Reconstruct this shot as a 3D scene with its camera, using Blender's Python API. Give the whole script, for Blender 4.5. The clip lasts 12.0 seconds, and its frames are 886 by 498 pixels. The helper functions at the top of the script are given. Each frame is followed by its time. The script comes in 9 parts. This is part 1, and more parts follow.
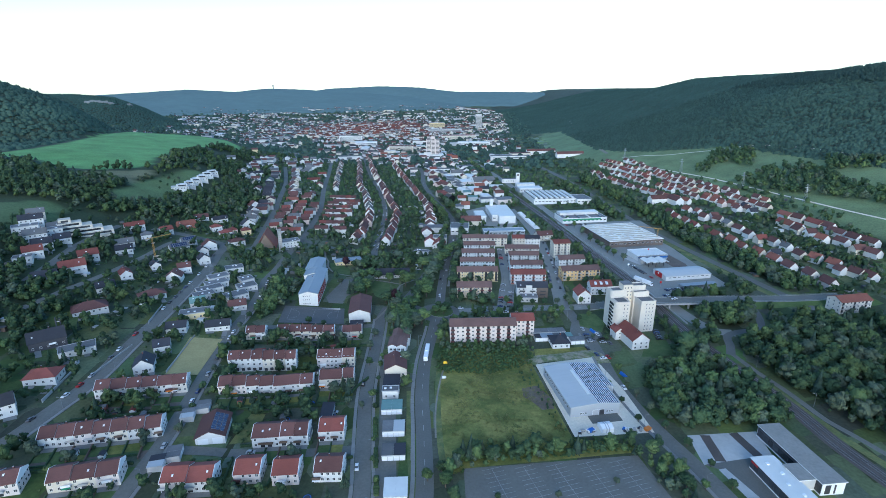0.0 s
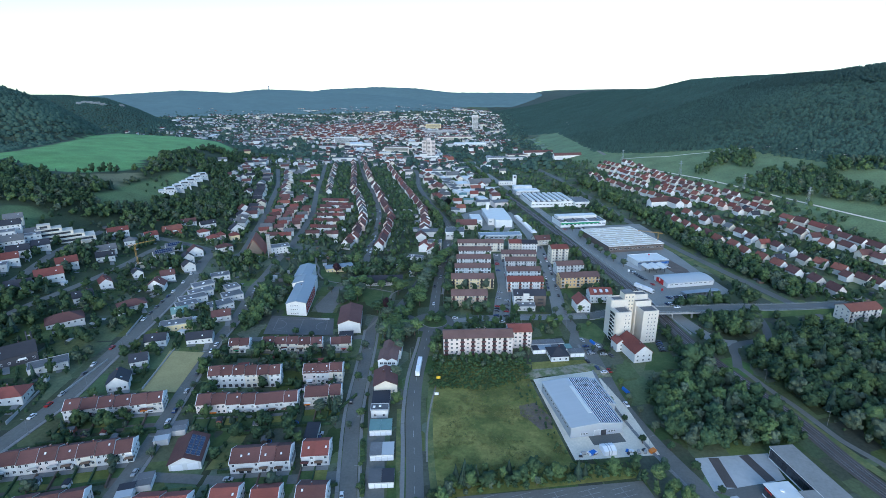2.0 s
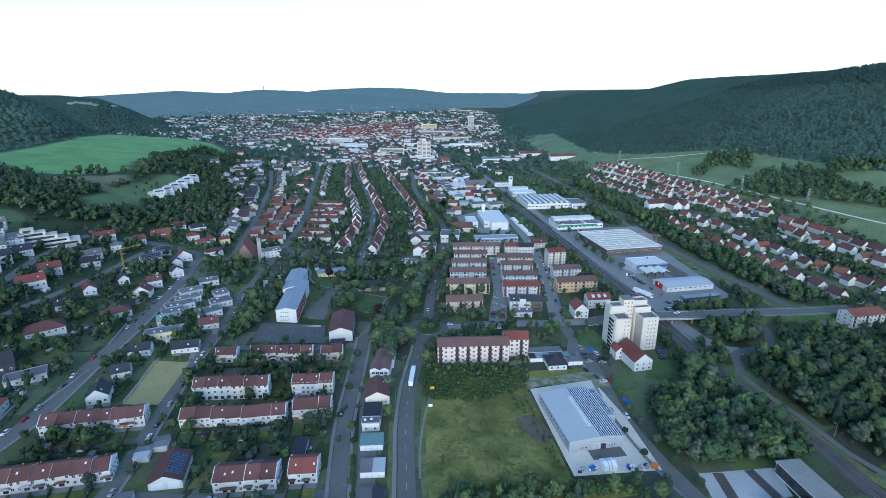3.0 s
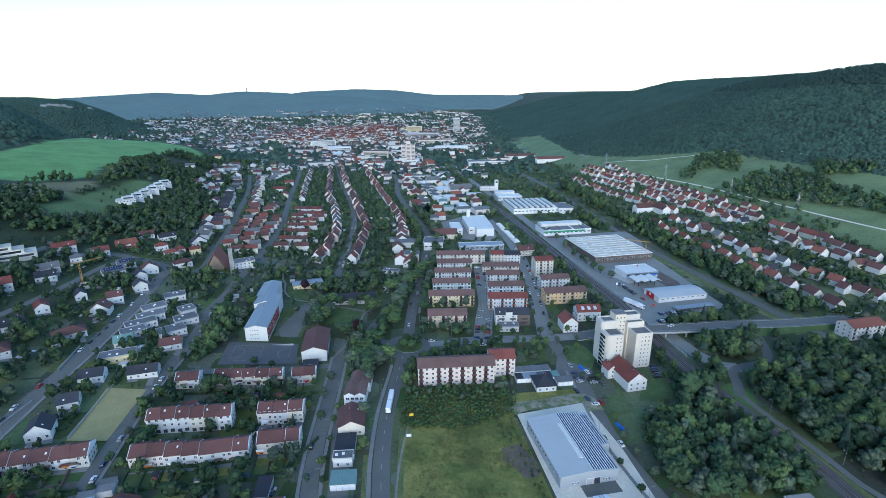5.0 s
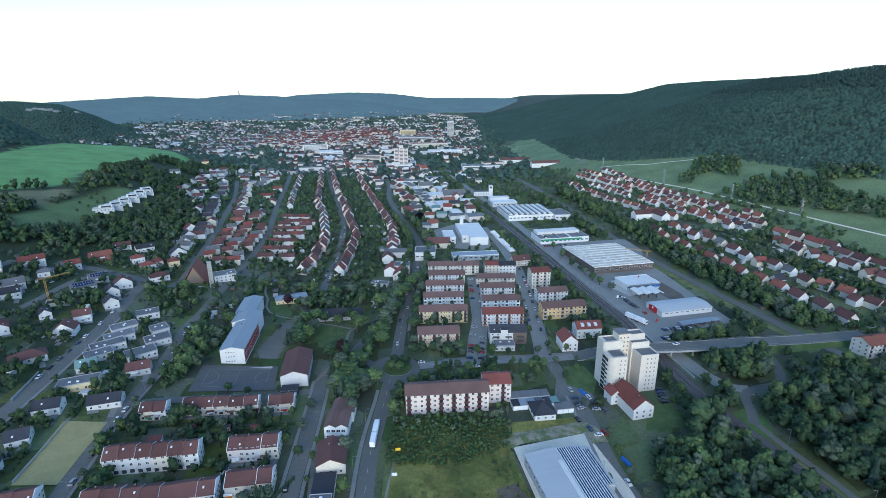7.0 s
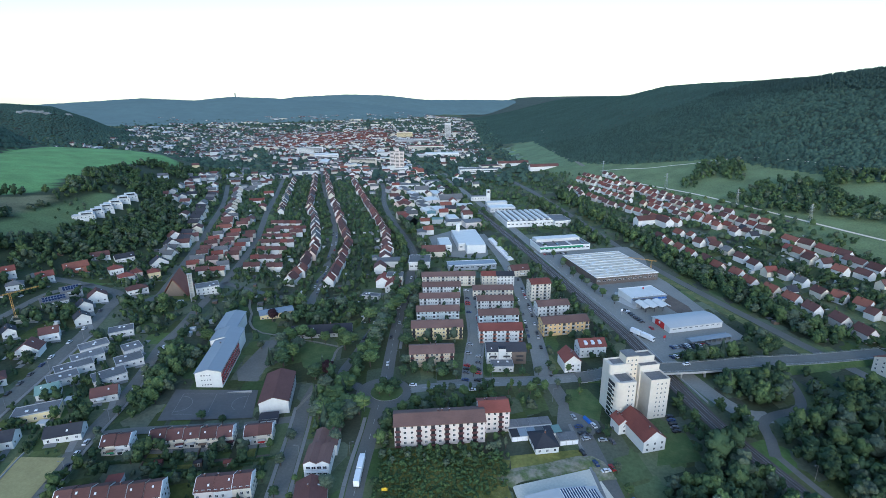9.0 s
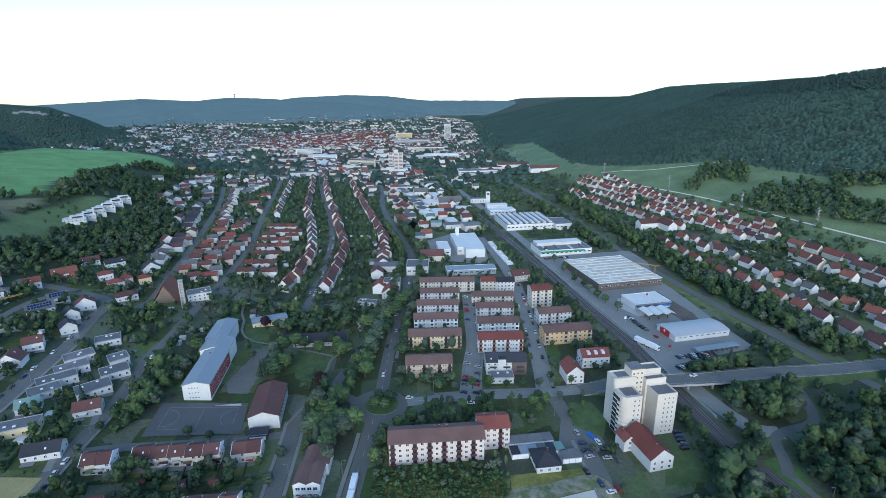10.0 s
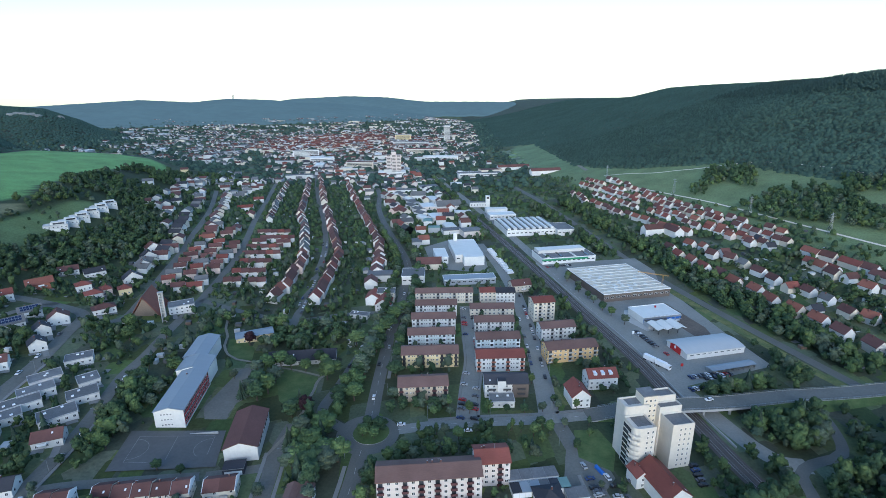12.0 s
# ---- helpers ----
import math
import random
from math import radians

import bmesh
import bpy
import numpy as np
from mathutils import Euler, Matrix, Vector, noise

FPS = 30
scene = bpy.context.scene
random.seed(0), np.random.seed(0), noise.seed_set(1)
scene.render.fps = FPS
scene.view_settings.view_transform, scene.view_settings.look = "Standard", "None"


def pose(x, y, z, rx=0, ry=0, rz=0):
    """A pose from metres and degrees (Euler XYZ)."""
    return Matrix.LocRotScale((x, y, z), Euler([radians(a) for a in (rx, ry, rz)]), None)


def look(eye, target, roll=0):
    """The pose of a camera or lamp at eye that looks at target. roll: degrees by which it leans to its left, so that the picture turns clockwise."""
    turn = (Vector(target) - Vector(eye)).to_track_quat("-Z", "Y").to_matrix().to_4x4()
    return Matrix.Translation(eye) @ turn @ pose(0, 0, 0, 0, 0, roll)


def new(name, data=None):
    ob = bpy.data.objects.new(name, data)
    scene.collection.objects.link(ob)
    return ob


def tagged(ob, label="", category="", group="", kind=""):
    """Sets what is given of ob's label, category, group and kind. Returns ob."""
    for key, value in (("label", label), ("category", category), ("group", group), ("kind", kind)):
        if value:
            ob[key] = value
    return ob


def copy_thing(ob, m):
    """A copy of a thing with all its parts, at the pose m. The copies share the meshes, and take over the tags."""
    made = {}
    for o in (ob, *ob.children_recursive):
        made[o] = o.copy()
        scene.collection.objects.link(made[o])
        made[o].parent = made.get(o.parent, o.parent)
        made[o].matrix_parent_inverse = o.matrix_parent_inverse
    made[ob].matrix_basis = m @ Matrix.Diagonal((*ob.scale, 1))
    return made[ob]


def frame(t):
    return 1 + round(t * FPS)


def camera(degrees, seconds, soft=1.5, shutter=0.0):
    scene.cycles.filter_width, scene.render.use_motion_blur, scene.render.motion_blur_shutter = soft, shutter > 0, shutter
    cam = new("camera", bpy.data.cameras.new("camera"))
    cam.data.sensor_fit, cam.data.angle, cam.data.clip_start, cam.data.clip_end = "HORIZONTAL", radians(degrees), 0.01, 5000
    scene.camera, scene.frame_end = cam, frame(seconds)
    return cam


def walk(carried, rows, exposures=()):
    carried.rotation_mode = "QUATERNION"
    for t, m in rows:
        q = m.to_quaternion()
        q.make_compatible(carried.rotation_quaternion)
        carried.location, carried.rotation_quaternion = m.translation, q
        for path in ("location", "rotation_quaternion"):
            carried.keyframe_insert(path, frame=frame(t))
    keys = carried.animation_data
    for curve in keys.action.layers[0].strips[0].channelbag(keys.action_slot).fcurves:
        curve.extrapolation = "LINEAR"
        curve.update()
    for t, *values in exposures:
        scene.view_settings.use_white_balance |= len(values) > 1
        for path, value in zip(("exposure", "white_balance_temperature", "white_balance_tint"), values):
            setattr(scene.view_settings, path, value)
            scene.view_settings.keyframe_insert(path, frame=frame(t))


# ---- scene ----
cam = camera(82.2, 12.0, soft=0.75)
PATH = [
    (0, (0.458, -2.758, 158.628), (0.114, -0.883, 158.022), -0.3),
    (0.5, (0.637, 0.708, 158.449), (0.302, 2.585, 157.843), -0.3),
    (1, (0.517, 4.599, 158.403), (0.186, 6.477, 157.798), -0.3),
    (1.5, (0.354, 8.698, 158.568), (0.021, 10.575, 157.963), -0.3),
    (2, (0.157, 13.332, 158.426), (-0.176, 15.209, 157.823), -0.3),
    (2.5, (-0.039, 18.338, 158.521), (-0.368, 20.216, 157.918), -0.3),
    (3, (-0.147, 23.449, 158.396), (-0.466, 25.33, 157.794), -0.3),
    (5, (0.435, 45.995, 158.507), (0.165, 47.884, 157.911), -0.3),
    (5.5, (0.415, 51.884, 158.439), (0.151, 53.775, 157.846), -0.3),
    (6, (0.444, 57.881, 158.67), (0.184, 59.774, 158.079), -0.3),
    (6.5, (0.339, 63.595, 158.821), (0.084, 65.489, 158.233), -0.4),
    (7, (0.284, 69.418, 158.776), (0.032, 71.314, 158.19), -0.4),
    (7.2, (0.514, 72.019, 159.035), (0.261, 73.914, 158.448), -0.4),
    (9, (0.193, 92.893, 158.922), (-0.052, 94.791, 158.343), -0.4),
    (9.5, (0.109, 98.623, 159.073), (-0.136, 100.522, 158.495), -0.4),
    (10, (0.055, 104.571, 159.239), (-0.19, 106.47, 158.662), -0.4),
    (10.5, (-0.099, 110.335, 159.338), (-0.344, 112.235, 158.761), -0.4),
    (11, (0.065, 116.347, 159.323), (-0.18, 118.246, 158.748), -0.4),
    (11.5, (-0.186, 122.181, 159.302), (-0.432, 124.081, 158.727), -0.4),
    (12, (-0.05, 127.602, 159.102), (-0.296, 129.502, 158.529), -0.4),
]
walk(cam, [(t, look(eye, target, roll)) for t, eye, target, roll in PATH], [(0, 1.17, 5300, 4), (12, 1.12, 5650, 6)])

# ---- world, sun, exposure ----
SUN_AZ, SUN_EL = radians(174), radians(16.0)
world = bpy.data.worlds.new("sky")
scene.world = world
world.use_nodes = True
wn = world.node_tree
wn.nodes.clear()
sky = wn.nodes.new("ShaderNodeTexSky")
sky.sky_type, sky.sun_disc = "NISHITA", False
sky.sun_elevation, sky.sun_rotation = SUN_EL, SUN_AZ
sky.altitude, sky.air_density, sky.dust_density, sky.ozone_density = 500, 1.0, 1.0, 2.0
bg = wn.nodes.new("ShaderNodeBackground")
bg.inputs["Strength"].default_value = 0.15
wout = wn.nodes.new("ShaderNodeOutputWorld")
wn.links.new(sky.outputs[0], bg.inputs["Color"])
wn.links.new(bg.outputs[0], wout.inputs[0])
sun = new("sun", bpy.data.lights.new("sun", "SUN"))
sun.data.energy, sun.data.angle, sun.data.color = 0.6, radians(40), (1.0, 0.95, 0.9)
sun.matrix_world = look((0, 0, 0), (-math.sin(SUN_AZ), -math.cos(SUN_AZ), -0.45))


# ---- materials ----
def ramp_pair(nt, col, amp):
    mix = nt.nodes.new("ShaderNodeMix")
    mix.data_type = "RGBA"
    mix.inputs[6].default_value = (*[c * (1 - amp) for c in col], 1)
    mix.inputs[7].default_value = (*[min(1, c * (1 + amp)) for c in col], 1)
    return mix


def noise_node(nt, vec, scale, detail=4, rough=0.6):
    n = nt.nodes.new("ShaderNodeTexNoise")
    n.inputs["Scale"].default_value, n.inputs["Detail"].default_value, n.inputs["Roughness"].default_value = scale, detail, rough
    nt.links.new(vec, n.inputs["Vector"])
    return n.outputs["Fac"]


def mathn(nt, op, a, b):
    n = nt.nodes.new("ShaderNodeMath")
    n.operation = op
    for s, v in zip(n.inputs, (a, b)):
        if isinstance(v, (int, float)):
            s.default_value = v
        else:
            nt.links.new(v, s)
    return n.outputs[0]


def mat(name, col, rough=0.85, amp=0.2, fine=1.5, coarse=0.1, metal=0.0, bump=0.0, rand=0.0, island=0.0, hue=0.0, stretch=None, attr=None, spec=0.3, col2=None, patchy=0.05, relief=0.15, plots=False):
    """A surface whose colour varies at two scales, with optional relief and a change from thing to thing."""
    m = bpy.data.materials.new(name)
    m.use_nodes = True
    nt = m.node_tree
    b = nt.nodes["Principled BSDF"]
    b.inputs["Roughness"].default_value, b.inputs["Metallic"].default_value = rough, metal
    b.inputs["Specular IOR Level"].default_value = spec
    geo = nt.nodes.new("ShaderNodeNewGeometry")
    vec = geo.outputs["Position"]
    if stretch:
        tc = nt.nodes.new("ShaderNodeTexCoord")
        mp = nt.nodes.new("ShaderNodeMapping")
        mp.inputs["Scale"].default_value = stretch
        nt.links.new(tc.outputs["Object"], mp.inputs["Vector"])
        vec = mp.outputs[0]
    f, c = noise_node(nt, vec, fine), noise_node(nt, geo.outputs["Position"], coarse, 3)
    fac = mathn(nt, "ADD", mathn(nt, "MULTIPLY", f, 1.1), mathn(nt, "MULTIPLY", c, 1.1))
    fac = mathn(nt, "SUBTRACT", fac, 0.6)
    if attr:
        at = nt.nodes.new("ShaderNodeAttribute")
        at.attribute_name = attr
        val = nt.nodes.new("ShaderNodeHueSaturation")
        nt.links.new(at.outputs["Color"], val.inputs["Color"])
        nt.links.new(mathn(nt, "ADD", mathn(nt, "MULTIPLY", fac, 2 * amp), 1 - amp), val.inputs["Value"])
        out = val.outputs[0]
        if plots:
            # garden plots: square-edged cells, each a little different, where the cover's alpha is 1
            mp = nt.nodes.new("ShaderNodeMapping")
            mp.inputs["Rotation"].default_value = (0, 0, radians(-18))
            mp.inputs["Scale"].default_value = (0.075, 0.05, 0.0)
            nt.links.new(geo.outputs["Position"], mp.inputs["Vector"])
            vor = nt.nodes.new("ShaderNodeTexVoronoi")
            vor.distance = "CHEBYCHEV"
            vor.inputs["Scale"].default_value, vor.inputs["Randomness"].default_value = 1.0, 0.75
            nt.links.new(mp.outputs[0], vor.inputs["Vector"])
            sep = nt.nodes.new("ShaderNodeSeparateColor")
            nt.links.new(vor.outputs["Color"], sep.inputs[0])
            cell = nt.nodes.new("ShaderNodeHueSaturation")
            nt.links.new(out, cell.inputs["Color"])
            for k, socket, span in ((0, "Value", 0.95), (1, "Saturation", 0.75), (2, "Hue", -0.07)):
                d = mathn(nt, "MULTIPLY", mathn(nt, "SUBTRACT", sep.outputs[k], 0.5), span)
                base = {"Value": 1.0, "Saturation": 0.9, "Hue": 0.49}[socket]
                nt.links.new(mathn(nt, "ADD", mathn(nt, "MULTIPLY", d, at.outputs["Alpha"]), base), cell.inputs[socket])
            out = cell.outputs[0]
    else:
        mix = ramp_pair(nt, col, amp)
        nt.links.new(fac, mix.inputs[0])
        out = mix.outputs[2]
        if col2:
            second = ramp_pair(nt, col2, amp)
            nt.links.new(fac, second.inputs[0])
            pick = nt.nodes.new("ShaderNodeMapRange")
            pick.inputs["From Min"].default_value, pick.inputs["From Max"].default_value = 0.42, 0.60
            nt.links.new(noise_node(nt, geo.outputs["Position"], patchy, 6, 0.65), pick.inputs["Value"])
            both = nt.nodes.new("ShaderNodeMix")
            both.data_type = "RGBA"
            nt.links.new(pick.outputs[0], both.inputs[0])
            nt.links.new(out, both.inputs[6])
            nt.links.new(second.outputs[2], both.inputs[7])
            out = both.outputs[2]
    if rand or island or hue:
        hs = nt.nodes.new("ShaderNodeHueSaturation")
        nt.links.new(out, hs.inputs["Color"])
        v = 1.0
        if rand:
            oi = nt.nodes.new("ShaderNodeObjectInfo")
            v = mathn(nt, "ADD", mathn(nt, "MULTIPLY", oi.outputs["Random"], 2 * rand), 1 - rand)
        if island:
            w = mathn(nt, "ADD", mathn(nt, "MULTIPLY", geo.outputs["Random Per Island"], 2 * island), 1 - island)
            v = mathn(nt, "MULTIPLY", v, w) if rand else w
        if not isinstance(v, float):
            nt.links.new(v, hs.inputs["Value"])
        if hue:
            h = noise_node(nt, geo.outputs["Position"], 0.06, 2)
            nt.links.new(mathn(nt, "ADD", mathn(nt, "MULTIPLY", h, 2 * hue), 0.5 - hue), hs.inputs["Hue"])
        out = hs.outputs[0]
    nt.links.new(out, b.inputs["Base Color"])
    if bump:
        bm = nt.nodes.new("ShaderNodeBump")
        bm.inputs["Strength"].default_value, bm.inputs["Distance"].default_value = bump, relief
        nt.links.new(f, bm.inputs["Height"])
        nt.links.new(bm.outputs[0], b.inputs["Normal"])
    return m


WALL = {
    "white": mat("plaster_white", (0.63, 0.625, 0.60), amp=0.12, fine=0.7, rand=0.12),
    "cream": mat("plaster_cream", (0.62, 0.57, 0.47), amp=0.1, fine=0.7, rand=0.1),
    "yellow": mat("plaster_yellow", (0.70, 0.58, 0.34), amp=0.08, fine=0.7),
    "orange": mat("plaster_orange", (0.62, 0.43, 0.21), amp=0.08, fine=0.7),
    "pink": mat("plaster_pink", (0.60, 0.48, 0.42), amp=0.08, fine=0.7),
    "blue": mat("plaster_pale_blue", (0.53, 0.585, 0.59), amp=0.08, fine=0.7),
    "grey": mat("plaster_grey", (0.42, 0.42, 0.42), amp=0.1, fine=0.7),
    "dark": mat("cladding_dark", (0.06, 0.06, 0.07), amp=0.15, fine=0.7),
    "brick": mat("plaster_brick_red", (0.32, 0.13, 0.09), amp=0.12, fine=0.9),
    "red": mat("facade_red", (0.36, 0.05, 0.05), amp=0.12, fine=0.9),
    "straw": mat("plaster_straw", (0.54, 0.45, 0.33), amp=0.1, fine=0.7),
    "ivory": mat("plaster_ivory", (0.57, 0.535, 0.475), amp=0.1, fine=0.7),
    "brown": mat("cladding_brown", (0.13, 0.105, 0.09), amp=0.15, fine=0.7),
    "tan": mat("boards_tan", (0.22, 0.17, 0.13), amp=0.2, fine=1.5),
    "blush": mat("plaster_blush", (0.62, 0.555, 0.515), amp=0.1, fine=0.7),
    "sheet": mat("sheet_grey", (0.36, 0.38, 0.40), rough=0.5, amp=0.06, fine=0.4),
}
TILES = (0.5, 6.0, 6.0)
ROOF = {
    "brown": mat("tiles_brown", (0.120, 0.058, 0.050), amp=0.28, fine=1.2, rand=0.2, bump=0.4, stretch=TILES),
    "red": mat("tiles_red", (0.190, 0.062, 0.048), amp=0.28, fine=1.2, rand=0.2, bump=0.4, stretch=TILES),
    "brick": mat("tiles_orange_red", (0.22, 0.085, 0.06), amp=0.25, fine=1.2, rand=0.15, bump=0.4, stretch=TILES),
    "grey": mat("tiles_grey", (0.13, 0.13, 0.13), amp=0.25, fine=1.2, rand=0.2, bump=0.4, stretch=TILES),
    "dark": mat("tiles_dark", (0.045, 0.046, 0.055), amp=0.3, fine=1.2, rand=0.2, bump=0.4, stretch=TILES),
    "flat": mat("roof_gravel", (0.16, 0.16, 0.16), amp=0.3, fine=1.0, coarse=0.15, rand=0.2),
    "blue": mat("roof_sheet_blue_grey", (0.25, 0.285, 0.315), rough=0.55, amp=0.06, fine=0.3, stretch=(4, 0.1, 0.1)),
    "silver": mat("roof_sheet_silver", (0.44, 0.45, 0.45), rough=0.5, amp=0.06, fine=0.3, stretch=(4, 0.1, 0.1)),
    "whitesheet": mat("roof_sheet_white", (0.66, 0.65, 0.61), rough=0.55, amp=0.08, fine=0.3),
    "teal": mat("roof_copper_green", (0.17, 0.27, 0.25), amp=0.15, fine=0.7),
    "dull": mat("tiles_dull_brown", (0.150, 0.090, 0.076), amp=0.28, fine=1.2, rand=0.15, bump=0.4, stretch=TILES),
    "fawn": mat("roof_gravel_fawn", (0.27, 0.26, 0.235), amp=0.2, fine=0.8),
    "beige": mat("roof_bitumen_pale", (0.60, 0.54, 0.44), amp=0.35, fine=0.5, coarse=0.08),
}
M_WHITE = mat("painted_white", (0.78, 0.78, 0.78), rough=0.5, amp=0.04)
M_GLASS = mat("window_glass", (0.048, 0.052, 0.058), rough=0.08, amp=0.3, fine=0.4, spec=0.6, rand=0.4)
M_CONC = mat("concrete", (0.36, 0.36, 0.35), amp=0.15, fine=1.0)
M_DARK = mat("dark_metal", (0.05, 0.05, 0.055), rough=0.5, amp=0.1)
M_STEEL = mat("galvanised_steel", (0.42, 0.43, 0.44), rough=0.4, metal=0.7, amp=0.1)
M_PV = mat("solar_cells", (0.018, 0.03, 0.075), rough=0.15, amp=0.2, spec=0.6)
M_ASPH = mat("asphalt", (0.136, 0.136, 0.122), rough=0.85, amp=0.22, fine=1.2, coarse=0.05)
M_ASPH2 = mat("asphalt_old", (0.154, 0.153, 0.135), rough=0.9, amp=0.25, fine=0.8, coarse=0.06)
# older asphalt of the farther yards, paled further to take in some haze
M_YARD = mat("yard_asphalt_hazed", (0.245, 0.244, 0.220), rough=0.9, amp=0.25, fine=0.8, coarse=0.05)
M_SLABS = mat("concrete_slabs", (0.44, 0.44, 0.42), rough=0.9, amp=0.15, fine=0.6)
M_PAVE = mat("paving", (0.235, 0.23, 0.215), rough=0.9, amp=0.2, fine=0.8, coarse=0.08)
M_GRAVEL = mat("gravel_pale", (0.68, 0.62, 0.50), amp=0.2, fine=1.0, coarse=0.1)
M_BALLAST = mat("track_ballast", (0.10, 0.085, 0.075), amp=0.3, fine=2.0)
M_RAIL = mat("rail_steel", (0.30, 0.28, 0.27), rough=0.4, metal=0.6, amp=0.1)
M_LINE = mat("road_paint", (0.50, 0.50, 0.48), amp=0.3)
M_LAWN = mat("lawn", (0.070, 0.112, 0.038), rough=0.95, amp=0.3, fine=0.9, coarse=0.06, col2=(0.10, 0.135, 0.05), patchy=0.15)
M_ROUGH = mat("rough_meadow", (0.115, 0.133, 0.033), rough=0.95, amp=0.45, fine=0.6, coarse=0.05, bump=0.6, hue=0.015, col2=(0.255, 0.235, 0.066), patchy=0.045)
M_STUBBLE = mat("mown_straw_grass", (0.36, 0.31, 0.14), rough=0.95, amp=0.22, fine=1.0, coarse=0.1)
M_EARTH = mat("bare_earth", (0.145, 0.118, 0.096), rough=0.95, amp=0.35, fine=0.6)
M_LAND = mat("land", (0.1, 0.1, 0.1), rough=0.95, amp=0.5, fine=0.6, coarse=0.03, attr="cover", bump=0.3, hue=0.015, plots=True)
M_LEAF = [
    mat("leaves_deep", (0.050, 0.083, 0.041), rough=0.8, amp=0.55, fine=2.4, coarse=0.09, island=0.10, hue=0.02, rand=0.2, spec=0.15, bump=1.0, relief=0.45),
    mat("leaves_fresh", (0.084, 0.126, 0.050), rough=0.8, amp=0.55, fine=2.4, coarse=0.09, island=0.10, hue=0.03, rand=0.25, spec=0.15, bump=1.0, relief=0.45),
    mat("leaves_grey", (0.088, 0.115, 0.076), rough=0.8, amp=0.55, fine=2.4, coarse=0.09, island=0.12, hue=0.02, rand=0.2, spec=0.15, bump=1.0, relief=0.45),
    mat("leaves_copper", (0.036, 0.018, 0.022), rough=0.8, amp=0.5, fine=2.4, coarse=0.09, island=0.2, rand=0.15, spec=0.15, bump=1.0, relief=0.45),
]
M_NEEDLE = mat("needles", (0.042, 0.068, 0.048), rough=0.85, amp=0.4, fine=1.6, coarse=0.07, island=0.3, spec=0.2, bump=0.4, relief=0.35)
# both hill woods lean to blue: a little distance haze in the base colour
M_SPRUCE = mat("hazed_spruce_woods", (0.040, 0.066, 0.054), rough=0.9, amp=0.3, fine=0.4, coarse=0.012, island=0.14, spec=0.1)
M_BEECH = mat("hazed_beech_woods", (0.056, 0.092, 0.068), rough=0.9, amp=0.3, fine=0.4, coarse=0.010, island=0.08, spec=0.1, hue=0.01)
# distance haze painted into the far ridges: dull green base, faint blue emission
M_FAR_HAZE = mat("far_ridges_haze_glow", (0.050, 0.085, 0.080), rough=1.0, amp=0.25, fine=0.02, coarse=0.004, spec=0.0)
M_FAR_HAZE.node_tree.nodes["Principled BSDF"].inputs["Emission Color"].default_value = (0.29, 0.43, 0.56, 1)
M_FAR_HAZE.node_tree.nodes["Principled BSDF"].inputs["Emission Strength"].default_value = 0.12
M_VERGE = mat("verge_grass", (0.165, 0.170, 0.062), rough=0.95, amp=0.35, fine=0.8, coarse=0.1, col2=(0.10, 0.13, 0.05), patchy=0.15)
M_PATH = mat("trodden_path", (0.22, 0.205, 0.17), rough=0.95, amp=0.3, fine=1.0)
M_STRAW = mat("dry_grass", (0.20, 0.20, 0.08), rough=0.95, amp=0.3, island=0.2)
M_BALC = mat("balcony_boards_maroon", (0.095, 0.042, 0.044), amp=0.15)
M_BARK = mat("bark", (0.09, 0.07, 0.055), rough=0.95, amp=0.3, fine=4)
M_RED = mat("paint_red", (0.45, 0.03, 0.03), rough=0.5, amp=0.1)
M_YEL = mat("paint_yellow", (0.75, 0.50, 0.04), rough=0.5, amp=0.1)
M_GREEN = mat("paint_green", (0.05, 0.25, 0.13), rough=0.5, amp=0.1)
M_BLUE = mat("paint_blue", (0.04, 0.14, 0.45), rough=0.5, amp=0.1)
M_ORANGE = mat("paint_orange", (0.62, 0.20, 0.03), rough=0.5, amp=0.1)
M_TYRE = mat("tyre_rubber", (0.02, 0.02, 0.02), rough=0.9, amp=0.1)
M_WOOD = mat("weathered_wood", (0.14, 0.10, 0.075), rough=0.9, amp=0.25, fine=2)


